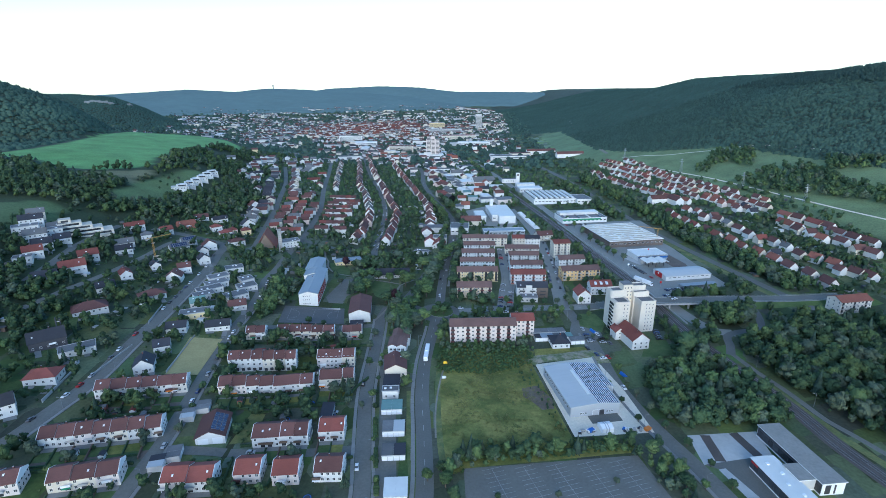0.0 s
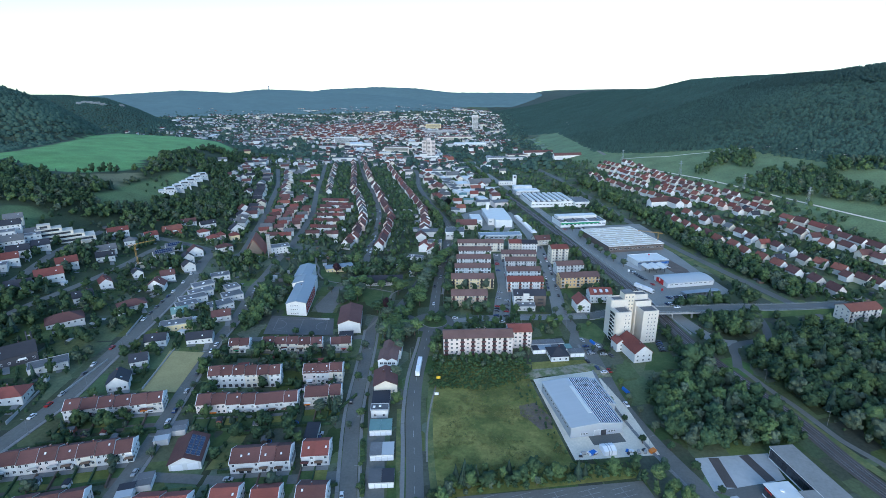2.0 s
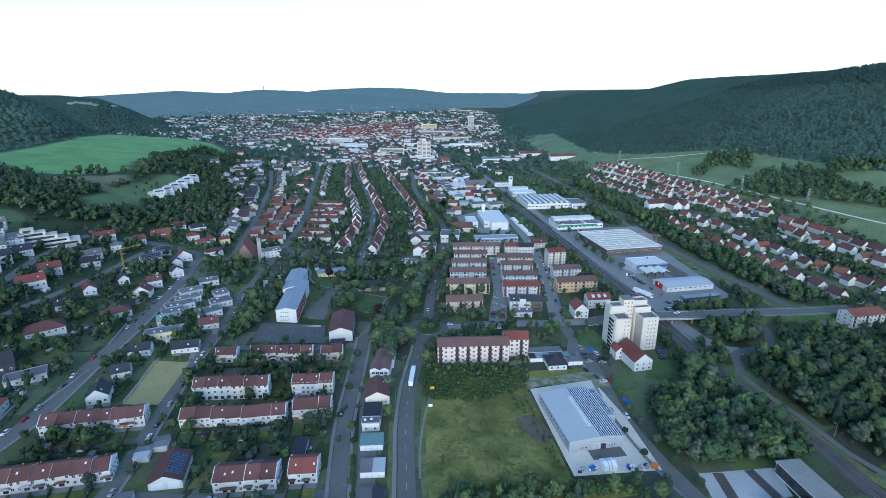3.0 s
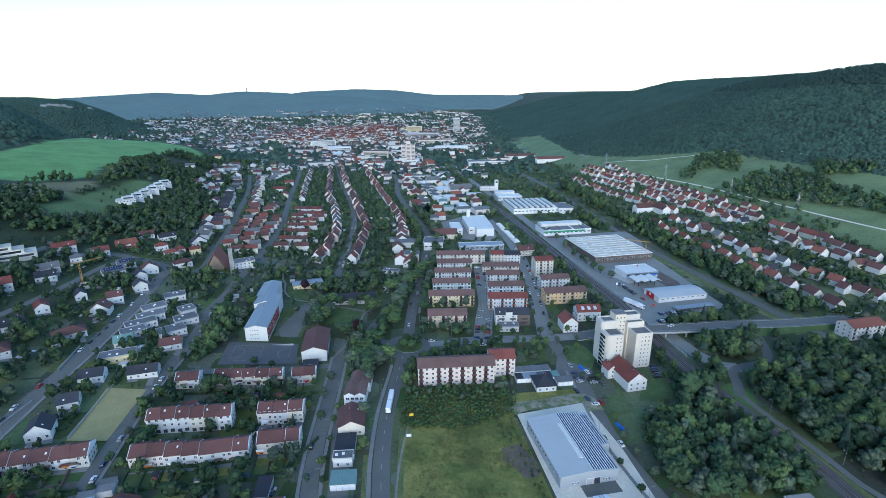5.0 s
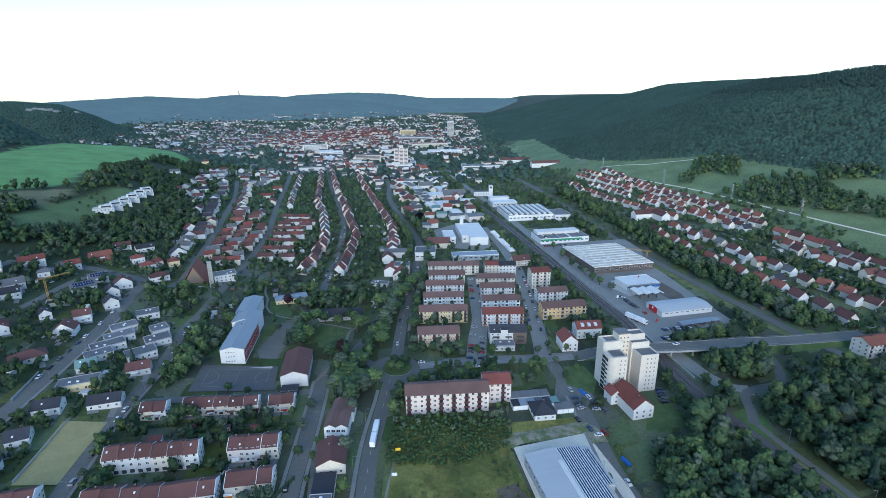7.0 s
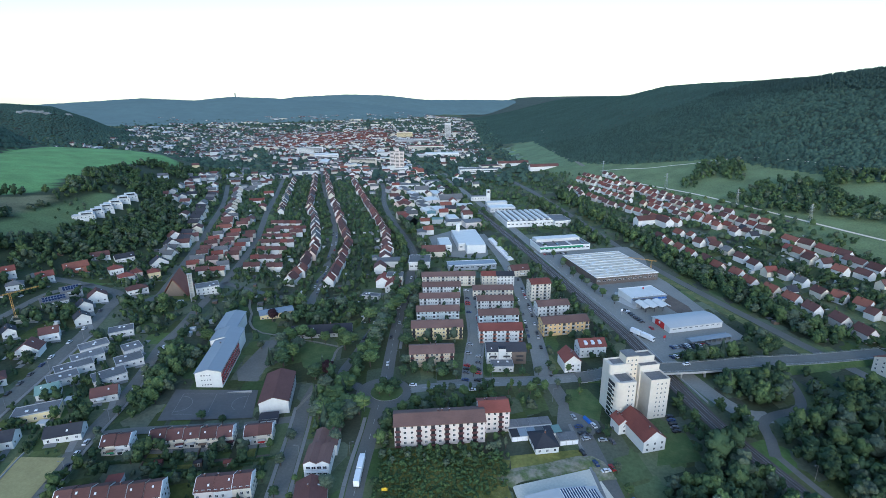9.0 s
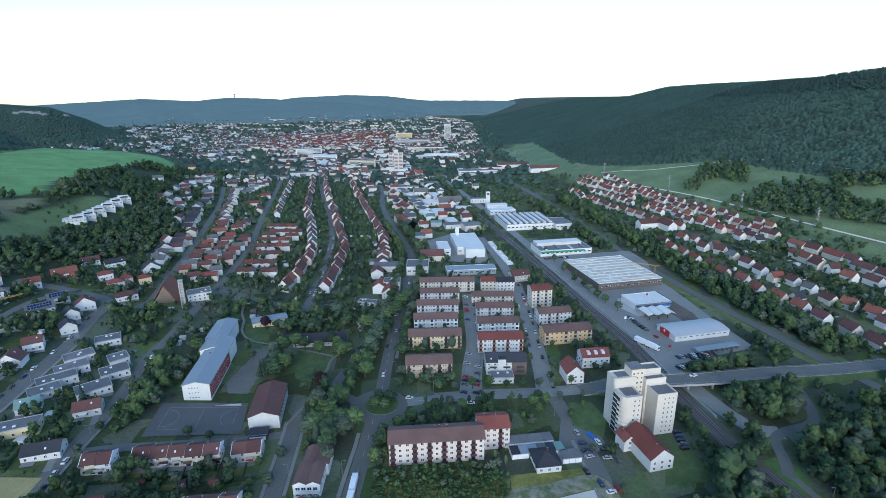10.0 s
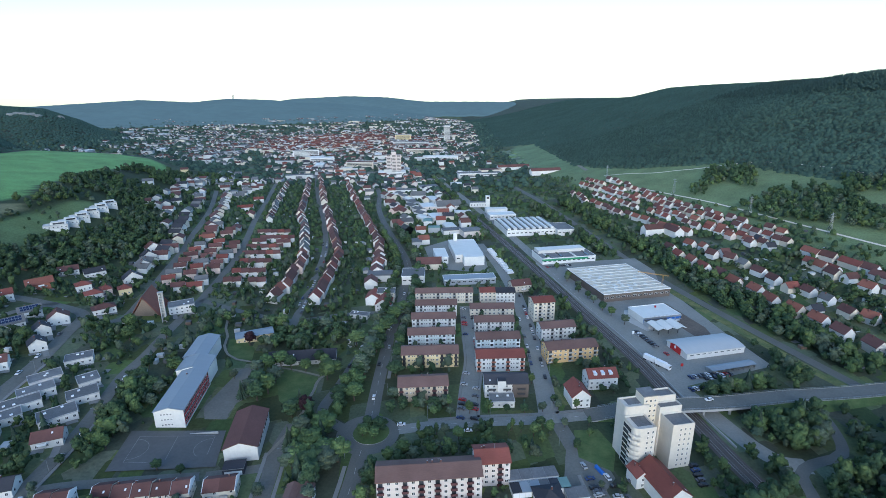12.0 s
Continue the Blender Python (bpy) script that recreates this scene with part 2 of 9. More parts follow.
# ---- mesh helpers ----
class Shape:
    """Vertices, faces and material slots of one mesh."""

    def __init__(self):
        self.v, self.f, self.m = [], [], []

    def face(self, pts, mi=0):
        n = len(self.v)
        self.v += pts
        self.f.append(tuple(range(n, n + len(pts))))
        self.m.append(mi)

    def box(self, x0, x1, y0, y1, z0, z1, mi=0, top=None):
        n = len(self.v)
        self.v += [(x0, y0, z0), (x1, y0, z0), (x1, y1, z0), (x0, y1, z0), (x0, y0, z1), (x1, y0, z1), (x1, y1, z1), (x0, y1, z1)]
        self.f += [tuple(n + i for i in q) for q in ((3, 2, 1, 0), (4, 5, 6, 7), (0, 1, 5, 4), (1, 2, 6, 5), (2, 3, 7, 6), (3, 0, 4, 7))]
        self.m += [mi, mi if top is None else top, mi, mi, mi, mi]
        return self

    def prism(self, section, x0, x1, mi=0):
        """A closed section of (y, z) points drawn along x."""
        n, k = len(self.v), len(section)
        self.v += [(x0, y, z) for y, z in section] + [(x1, y, z) for y, z in section]
        self.f += [tuple(n + i for i in range(k))[::-1], tuple(n + k + i for i in range(k))]
        self.m += [mi, mi]
        for i in range(k):
            j = (i + 1) % k
            self.f.append((n + i, n + j, n + k + j, n + k + i))
            self.m.append(mi)
        return self

    def column(self, outline, z0, z1, mi=0, top=None):
        """A closed outline of (x, y) points drawn upwards."""
        n, k = len(self.v), len(outline)
        self.v += [(x, y, z0) for x, y in outline] + [(x, y, z1) for x, y in outline]
        self.f += [tuple(n + i for i in range(k))[::-1], tuple(n + k + i for i in range(k))]
        self.m += [mi, mi if top is None else top]
        for i in range(k):
            j = (i + 1) % k
            self.f.append((n + i, n + j, n + k + j, n + k + i))
            self.m.append(mi)
        return self

    def tube(self, ax, ay, az, bx, by, bz, r0, r1, mi=0, k=6):
        a, b = Vector((ax, ay, az)), Vector((bx, by, bz))
        d = (b - a).normalized()
        u = d.orthogonal().normalized()
        w = d.cross(u)
        n = len(self.v)
        for p, r in ((a, r0), (b, r1)):
            self.v += [tuple(p + (u * math.cos(i * 2 * math.pi / k) + w * math.sin(i * 2 * math.pi / k)) * r) for i in range(k)]
        for i in range(k):
            j = (i + 1) % k
            self.f.append((n + i, n + j, n + k + j, n + k + i))
            self.m.append(mi)
        self.f += [tuple(n + i for i in range(k))[::-1], tuple(n + k + i for i in range(k))]
        self.m += [mi, mi]
        return self

    def mesh(self, name, mats):
        me = bpy.data.meshes.new(name)
        me.from_pydata(self.v, [], self.f)
        for m in mats if isinstance(mats, (list, tuple)) else [mats]:
            me.materials.append(m)
        me.polygons.foreach_set("material_index", self.m)
        me.update()
        return me


def part(name, shape, mats, parent=None, m=None, label=""):
    """One mesh object (from a Shape or a shared mesh) under a thing or a part."""
    me = shape.mesh(name, mats) if isinstance(shape, Shape) else shape
    ob = new(name, me)
    if parent is not None:
        ob.parent = parent
    if m is not None:
        ob.matrix_basis = m
    if label:
        ob["label"] = label
    return ob


def thing(name, m, label, category, group="", kind=""):
    ob = new(name)
    ob.matrix_basis = m
    ob.empty_display_size = 0.5
    return tagged(ob, label, category, group, kind)


SHARED = {}


def shared(key, make):
    if key not in SHARED:
        SHARED[key] = make()
    return SHARED[key]


def bulk_mesh(name, verts, faces, mats, index=None, smooth=False):
    """A big mesh from arrays; faces all triangles or all quads."""
    me = bpy.data.meshes.new(name)
    k, n = faces.shape[1], len(faces)
    me.vertices.add(len(verts))
    me.vertices.foreach_set("co", np.ascontiguousarray(verts, np.float32).ravel())
    me.loops.add(n * k)
    me.loops.foreach_set("vertex_index", np.ascontiguousarray(faces, np.int32).ravel())
    me.polygons.add(n)
    me.polygons.foreach_set("loop_start", np.arange(0, n * k, k, dtype=np.int32))
    for m in mats:
        me.materials.append(m)
    if index is not None:
        me.polygons.foreach_set("material_index", np.ascontiguousarray(index, np.int32))
    me.polygons.foreach_set("use_smooth", np.full(n, smooth))
    me.update(calc_edges=True)
    me.validate()
    return me



# ---- the lie of the land ----
def seg_dist(px, py, poly):
    """Signed distance to an open polyline (positive to its right)."""
    best = np.full(px.shape, 1e9)
    sign = np.ones(px.shape)
    n = len(poly) - 1
    for i, ((ax, ay), (bx, by)) in enumerate(zip(poly, poly[1:])):
        dx, dy = bx - ax, by - ay
        t = ((px - ax) * dx + (py - ay) * dy) / (dx * dx + dy * dy)
        t = np.clip(t, 0 if i else -9, 1 if i < n - 1 else 9)
        ex, ey = px - ax - t * dx, py - ay - t * dy
        d = np.hypot(ex, ey)
        near = d < best
        best = np.where(near, d, best)
        sign = np.where(near, np.where(dx * ey - dy * ex < 0, 1.0, -1.0), sign)
    return best * sign

RIGHT_FOOT = [(729, -400), (494, 0), (259, 400), (82, 700), (-20, 900), (-70, 1080), (-95, 1350), (-190, 2300), (-250, 3000), (-500, 4200)]
LEFT_FOOT = [(-130, -400), (-130, 300), (-160, 450), (-178, 560), (-170, 640), (-200, 750), (-270, 900), (-340, 1080), (-480, 1280), (-900, 1420)]
NEAR_RIDGE = [(-1500, 300, 190), (-1170, 590, 190), (-1020, 720, 186), (-956, 803, 169), (-931, 831, 155), (-913, 851, 144), (-894, 871, 128), (-877, 888, 110), (-859, 905, 90), (-837, 925, 65)]
BACK_RIDGE = [(-2600, 1350, 140), (-1679, 1569, 141), (-1629, 1621, 140), (-1543, 1702, 128), (-1480, 1758, 92), (-1425, 1802, 52), (-1340, 1870, 12)]
FAR_RIDGE_1 = [(-3500, 2300, 115), (-2800, 2900, 112), (-2350, 3230, 145), (-2100, 3400, 128), (-1900, 3500, 150), (-1650, 3580, 140), (-1450, 3650, 118)]
FAR_RIDGE_2 = [(-1700, 4550, 150), (-1350, 4420, 164), (-1000, 4350, 152), (-700, 4430, 116), (-200, 4500, 112), (500, 4650, 100)]
PLATEAU_END = [(-380, 960), (-560, 1000), (-700, 960), (-820, 900), (-1000, 820)]


def ridge(px, py, poly, width):
    """A ridge along a line of (x, y, height)."""
    best = np.full(px.shape, 1e9)
    top = np.zeros(px.shape)
    for (ax, ay, ah), (bx, by, bh) in zip(poly, poly[1:]):
        dx, dy = bx - ax, by - ay
        t = np.clip(((px - ax) * dx + (py - ay) * dy) / (dx * dx + dy * dy), 0, 1)
        d = np.hypot(px - ax - t * dx, py - ay - t * dy)
        top = np.where(d < best, ah + (bh - ah) * t, top)
        best = np.minimum(best, d)
    return top * np.exp(-(best / width) ** 2.4)


def height(x, y):
    """The ground's height."""
    x, y = np.asarray(x, float), np.asarray(y, float)
    r = seg_dist(x, y, RIGHT_FOOT)
    hr = np.interp(r, [0, 40, 81, 122, 157, 190, 284, 320, 448, 502, 620, 720, 850, 1300], [0, 3, 8, 13, 20, 28, 51, 60, 104, 127, 168, 196, 205, 213])
    hr = hr * np.interp(y, [1150, 1350, 2100, 2450, 3400], [1, 0.93, 0.93, 0.77, 0.68])
    l = -seg_dist(x, y, LEFT_FOOT)
    hl = np.interp(l, [0, 40, 100, 150, 200, 245, 270, 305, 345, 400, 470, 900], [0, 4, 9, 15, 24, 34, 43, 58, 64, 70, 79, 82])
    back = np.clip(seg_dist(x, y, PLATEAU_END) / 170, 0, 1)
    hl = hl * (1 - np.where(x < -380, back * back * (3 - 2 * back), 0))
    z = np.maximum(hr, hl)
    z = np.maximum(z, ridge(x, y, NEAR_RIDGE, 260))
    z = np.maximum(z, ridge(x, y, BACK_RIDGE, 330))
    z = np.maximum(z, ridge(x, y, FAR_RIDGE_1, 800))
    z = np.maximum(z, ridge(x, y, FAR_RIDGE_2, 600))
    return z


def ground_at(x, y):
    return float(height(x, y))


def inside(px, py, poly):
    """Whether points lie in a closed polygon."""
    px, py = np.asarray(px, float), np.asarray(py, float)
    hit = np.zeros(px.shape, bool)
    for (ax, ay), (bx, by) in zip(poly, poly[1:] + poly[:1]):
        cross = (ay > py) != (by > py)
        hit ^= cross & (px < (bx - ax) * (py - ay) / ((by - ay) or 1e-9) + ax)
    return hit


def east_edge(x, y):
    """How far from the foot of the eastern hill its forest begins."""
    return np.where(y > 935, np.interp(y, [935, 977, 1004, 1054, 1132, 1250, 1640, 1800], [330, 284, 254, 226, 200, 200, 195, 60]), 326 + 14 * np.sin(x * 0.02 + y * 0.013))


CROP = [(-600, 955), (-560, 915), (-585, 858), (-568, 755), (-541, 650), (-511, 605), (-505, 578), (-527, 540), (-559, 520), (-618, 535), (-647, 518), (-690, 440), (-760, 500), (-700, 560), (-697, 601), (-722, 679), (-790, 845), (-780, 975)]
DRY_MEADOW = [(-545, 500), (-520, 530), (-488, 576), (-474, 560), (-470, 504), (-500, 490)]
MEADOW_L1 = [(-455, 465), (-471, 555), (-472, 619), (-459, 642), (-437, 590), (-429, 530), (-417, 504), (-428, 464)]
MEADOW_L2 = [(-520, 360), (-475, 372), (-465, 394), (-442, 400), (-421, 369), (-430, 331), (-470, 280), (-540, 300)]
FAR_MEADOW = [(-26, 1611), (66, 1640), (100, 1560), (116, 1333), (150, 1060), (103, 1068), (15, 1338)]


def soft(v, a, b):
    t = np.clip((v - a) / (b - a), 0, 1)
    return t * t * (3 - 2 * t)


def axis_steps(pieces):
    out = []
    for a, b, step in pieces:
        out += list(np.arange(a, b, step))
    return np.array(out + [pieces[-1][1]])


def build_ground():
    xs = axis_steps([(-4600, -2000, 50), (-2000, -800, 24), (-800, 520, 8), (520, 1200, 20), (1200, 3200, 60)])
    ys = axis_steps([(-700, 60, 40), (60, 1100, 8), (1100, 2000, 20), (2000, 4950, 45)])
    gx, gy = np.meshgrid(xs, ys)
    z = height(gx, gy)
    nx, ny = len(xs), len(ys)
    i = np.arange(nx * ny).reshape(ny, nx)
    faces = np.stack([i[:-1, :-1], i[:-1, 1:], i[1:, 1:], i[1:, :-1]], -1).reshape(-1, 4)
    me = bulk_mesh("ground", np.stack([gx, gy, z], -1).reshape(-1, 3), faces, [M_LAND], smooth=True)
    r = seg_dist(gx, gy, RIGHT_FOOT)
    l = -seg_dist(gx, gy, LEFT_FOOT)
    col = np.empty((ny, nx, 4))
    col[...] = (0.078, 0.104, 0.044, 1)

    def blend(mask, rgb):
        col[..., :3] = col[..., :3] * (1 - mask[..., None]) + np.array(rgb) * mask[..., None]

    blend(soft(r, 130, 150), (0.140, 0.200, 0.080))
    edge = east_edge(gx, gy)
    blend(soft(r - edge, -2, 10), (0.045, 0.062, 0.036))
    blend(soft(l, 150, 200), (0.042, 0.062, 0.026))
    blend(soft(z, 88, 100), (0.045, 0.062, 0.036))
    blend((gx < -540) * (z > 50) * 1.0, (0.045, 0.062, 0.036))
    for poly, rgb in ((DRY_MEADOW, (0.16, 0.165, 0.08)), (FAR_MEADOW, (0.13, 0.20, 0.08)), (MEADOW_L1, (0.105, 0.165, 0.058)), (MEADOW_L2, (0.100, 0.155, 0.055)), (CROP, (0.125, 0.290, 0.070))):
        blend(inside(gx, gy, poly).astype(float), rgb)
    col[..., 3] = (1 - soft(r, 125, 140)) * (1 - soft(l, 170, 200)) * (gy > 118) * (gy < 1700)
    at = me.color_attributes.new("cover", "FLOAT_COLOR", "POINT")
    at.data.foreach_set("color", col.astype(np.float32).ravel())
    return tagged(new("ground", me), "green valley floor rising into wooded hills", "ground", kind="structure")


# ---- what ground is taken by roads and buildings, on a 2 m raster ----
TAKEN = np.zeros((700, 650), bool)
TX, TY = -700, 60


def take_disc(x, y, r):
    i, j = int((y - TY) / 2), int((x - TX) / 2)
    k = int(r / 2) + 1
    TAKEN[max(0, i - k):i + k + 1, max(0, j - k):j + k + 1] = True


def take_box(x, y, rot, sx, sy, grow=1.5):
    c, s = math.cos(radians(rot)), math.sin(radians(rot))
    for u in np.arange(-sx / 2 - grow, sx / 2 + grow + 1, 1.5):
        for v in np.arange(-sy / 2 - grow, sy / 2 + grow + 1, 1.5):
            i, j = int((y + u * s + v * c - TY) / 2), int((x + u * c - v * s - TX) / 2)
            if 0 <= i < TAKEN.shape[0] and 0 <= j < TAKEN.shape[1]:
                TAKEN[i, j] = True


def is_taken(x, y):
    i, j = int((y - TY) / 2), int((x - TX) / 2)
    return not (0 <= i < TAKEN.shape[0] and 0 <= j < TAKEN.shape[1]) or TAKEN[i, j]


def dense(poly, step=5.0, closed=False):
    """Points along a polyline, rounded at its corners (Catmull-Rom)."""
    p = [Vector((*q, 0)) if len(q) == 2 else Vector(q) for q in poly]
    p = [p[0] * 2 - p[1]] + p + [p[-1] * 2 - p[-2]]
    out = []
    for a, b, c, d in zip(p, p[1:], p[2:], p[3:]):
        n = max(1, int((c - b).length / step))
        for k in range(n):
            t = k / n
            out.append(0.5 * (2 * b + (c - a) * t + (2 * a - 5 * b + 4 * c - d) * t * t + (3 * b - a - 3 * c + d) * t ** 3))
    return out + [p[-2]]


def strip(name, poly, width, material, lift=0.05, label="", category="road", kind="structure", off=0.0, take=True, step=5.0, parent=None):
    """A band laid on the ground along a line."""
    pts = dense(poly, step)
    v, f = [], []
    for i, p in enumerate(pts):
        d = (pts[min(i + 1, len(pts) - 1)] - pts[max(i - 1, 0)]).normalized()
        s = Vector((d.y, -d.x, 0))
        row = []
        for w in (-1, -0.5, 0, 0.5, 1):
            q = p + s * (off + w * width / 2)
            z = ground_at(q.x, q.y)
            row.append((q.x, q.y, z + lift + (0.22 if z > 0.3 else 0)))
        v += row
        if take:
            take_disc(p.x + s.x * off, p.y + s.y * off, width / 2 + 0.5)
    for i in range(len(pts) - 1):
        for k in range(4):
            f.append((5 * i + k, 5 * i + k + 1, 5 * i + 6 + k, 5 * i + 5 + k))
    sh = Shape()
    sh.v, sh.f, sh.m = v, f, [0] * len(f)
    ob = part(name, sh, material, parent)
    return tagged(ob, label, category, kind=kind) if parent is None else ob


def patch(name, poly, material, lift=0.04, label="", category="ground", take=False, kind="structure"):
    """A flat piece of ground with a given outline, draped where it is not level."""
    sh = Shape()
    sh.face([(x, y, ground_at(x, y) + lift) for x, y in poly])
    if take:
        xs, ys = [p[0] for p in poly], [p[1] for p in poly]
        gx, gy = np.meshgrid(np.arange(min(xs), max(xs), 2.0), np.arange(min(ys), max(ys), 2.0))
        for x, y in zip(gx[inside(gx, gy, poly)], gy[inside(gx, gy, poly)]):
            take_disc(x, y, 0.5)
    return tagged(part(name, sh, material), label, category, kind=kind)



# ---- ground, roads, railway ----
build_ground()

MAIN = [(-34, 130), (-38, 162), (-47, 201), (-54, 229), (-60, 264), (-63, 302), (-64, 312), (-65, 325)]
MAIN_N = [(-67, 350), (-72, 386), (-78, 437), (-82, 491), (-87, 534), (-92, 579), (-107, 630), (-151, 740), (-189, 850), (-215, 960)]
FORK = [(-79, 338), (-94, 350), (-93, 376), (-92, 404), (-91, 432), (-90, 455), (-85, 485)]
SIDE = [(-58, 130), (-63, 156), (-71, 181), (-84, 224), (-93, 266), (-100, 300), (-104, 317), (-105, 338)]
CROSS = [(-51, 340), (-36, 345), (-11, 351), (21, 357), (44, 363)]
LANE_AB = [(-17, 350), (-18, 386), (-18, 413), (-23, 452), (-29, 500)]
LANE_BH = [(24, 358), (23, 385), (21, 410), (18, 448), (14, 485), (8, 531), (-8, 605), (-30, 680)]
HALL_ST = [(28, 358), (39, 319), (45, 289), (50, 261), (58, 236), (67, 215), (76, 197), (90, 165), (100, 140)]
RAIL = [(180, 140), (159, 186), (145, 220), (136, 252), (121, 290), (108, 325), (98, 364), (84, 424), (68, 473), (50, 529), (3, 673), (-90, 941), (-167, 1159), (-260, 1420)]
VALLEY_RD = [(137, 336), (127, 337), (118, 348), (108, 374), (96, 410), (83, 452), (72, 492), (53, 556), (21, 666), (-20, 796), (-100, 1030), (-193, 1285)]
RAIL_PATH = [(192, 170), (167, 212), (156, 231), (149, 242), (145, 254), (140, 269), (133, 285), (126, 306)]
RAMP = [(166, 392), (164, 368), (157, 347), (140, 338), (131, 330), (129, 318), (125, 304)]
HIGHWAY = [(218, 372), (206, 398), (189, 440), (164, 506), (143, 567), (124, 629), (116, 660), (90, 759), (51, 896), (-7, 1076), (-110, 1330)]
WEST_1 = [(-226, 120), (-226, 147), (-227, 174), (-229, 200), (-238, 237), (-247, 278), (-257, 315), (-269, 359), (-283, 395), (-296, 424), (-333, 428), (-370, 424)]
WEST_2 = [(-155, 125), (-163, 168), (-174, 207), (-190, 261), (-198, 302), (-206, 330), (-216, 360), (-220, 385), (-228, 420), (-238, 473), (-250, 523), (-274, 608), (-322, 734), (-384, 907), (-482, 1168)]
LANE_S = [(-160, 163), (-132, 169), (-111, 172), (-91, 177), (-71, 183)]
LANE_N = [(-194, 272), (-182, 279), (-152, 290), (-120, 301), (-103, 307)]
X_1 = [(-290, 410), (-268, 424), (-275, 453), (-285, 480), (-304, 532), (-330, 602), (-378, 719), (-452, 864)]
X_3 = [(-152, 445), (-156, 465), (-170, 530), (-185, 600), (-204, 663), (-247, 773), (-313, 929), (-410, 1178)]
X_E = [(-238, 473), (-200, 462), (-156, 458), (-120, 474), (-85, 482)]
HILL_1 = [(-352, 275), (-363, 304), (-380, 346), (-390, 388), (-394, 410)]
HILL_2 = [(-324, 245), (-324, 269), (-324, 309), (-328, 359), (-334, 403), (-322, 432)]
TOWN_1 = [(-215, 960), (-260, 1100), (-330, 1300), (-420, 1600)]

for name, line, w, material, label in (
    ("road_main", MAIN, 7.5, M_ASPH, "grey asphalt main road with a dashed white line"),
    ("road_main_north", MAIN_N, 7.5, M_ASPH, "grey asphalt main road between rows of trees"),
    ("road_fork", FORK, 6.0, M_ASPH, "narrow asphalt road beside the park"),
    ("road_side", SIDE, 7.0, M_ASPH2, "worn asphalt side street past garages"),
    ("road_cross", CROSS, 7.5, M_YARD, "asphalt street leading to the bridge"),
    ("road_lane_flats", LANE_AB, 9.0, M_YARD, "asphalt lane with parked cars between flats"),
    ("road_lane_east", LANE_BH, 9.0, M_YARD, "asphalt street past blocks of flats"),
    ("road_hall", HALL_ST, 8.0, M_ASPH2, "worn asphalt street beside the storage hall"),
    ("road_valley", VALLEY_RD, 10.0, M_YARD, "wide asphalt road along the railway"),
    ("path_rail", RAIL_PATH, 3.4, M_ASPH2, "narrow asphalt path beside the railway"),
    ("road_ramp", RAMP, 5.2, M_ASPH, "curved asphalt slip road among trees"),
    ("road_bypass", HIGHWAY, 7.5, M_ASPH, "asphalt bypass road between rows of trees"),
    ("road_west", WEST_1, 8.0, M_ASPH2, "asphalt residential street on a slope"),
    ("road_west_second", WEST_2, 6.5, M_ASPH2, "asphalt residential street with parked cars"),
    ("road_lane_south", LANE_S, 5.5, M_ASPH2, "narrow asphalt lane between terraced houses"),
    ("road_lane_north", LANE_N, 5.5, M_ASPH2, "narrow asphalt lane beside the sports court"),
    ("road_church", X_1, 6.0, M_ASPH2, "asphalt street climbing past the tent-shaped church"),
    ("road_row", X_3, 6.5, M_ASPH2, "asphalt street between rows of gabled houses"),
    ("road_link", X_E, 6.0, M_ASPH2, "asphalt street behind the school park"),
    ("road_hill", HILL_1, 6.0, M_ASPH2, "asphalt hillside street"),
    ("road_hill_second", HILL_2, 5.0, M_ASPH2, "narrow asphalt hillside street"),
    ("road_town", TOWN_1, 8.0, M_ASPH2, "asphalt road into the town centre"),
):
    strip(name, line, w, material, lift={"road_ramp": 0.075, "road_main": 0.06, "road_cross": 0.07, "road_side": 0.065}.get(name, 0.05 + 0.002 * (len(name) % 7)), label=label)

# roundabout
ring = [(-65 + 15.5 * math.cos(a), 335 + 15.5 * math.sin(a)) for a in np.linspace(0, 2 * math.pi, 40)[:-1]]
patch("roundabout", ring, M_ASPH, 0.09, "asphalt roundabout", "roundabout", take=True)
sh = Shape().column([(-63.5 + 9 * math.cos(a), 336 + 9 * math.sin(a)) for a in np.linspace(0, 2 * math.pi, 32)[:-1]], 0.05, 0.3, 0, 1)
tagged(part("roundabout_island", sh, [M_CONC, M_LAWN]), "round grassed traffic island with a kerb", "traffic island", kind="structure")


def dashes(line, length, gap, width, off=0.0, lift=0.1):
    sh, run = Shape(), 0.0
    pts = dense(line, 1.0)
    for i in range(len(pts) - 1):
        d = (pts[i + 1] - pts[i])
        run += d.length
        if run % (length + gap) < length:
            d.normalize()
            s = Vector((d.y, -d.x, 0))
            a, b = pts[i] + s * off, pts[i + 1] + s * off
            sh.face([(*(q + s * w).xy, lift) for q, w in ((a, -width / 2), (a, width / 2), (b, width / 2), (b, -width / 2))][::-1])
    return sh


for name, line, L, g, w, off in (("centre_line", MAIN, 4, 8, 0.12, 0), ("centre_line", MAIN_N, 4, 6, 0.14, 0), ("centre_line", CROSS, 3, 4, 0.18, 0), ("centre_line", VALLEY_RD[4:10], 4, 6, 0.2, 0)):
    tagged(part(name, dashes(line, L, g, w, off, 0.14), M_LINE), "white road marking paint", "road marking", kind="structure")

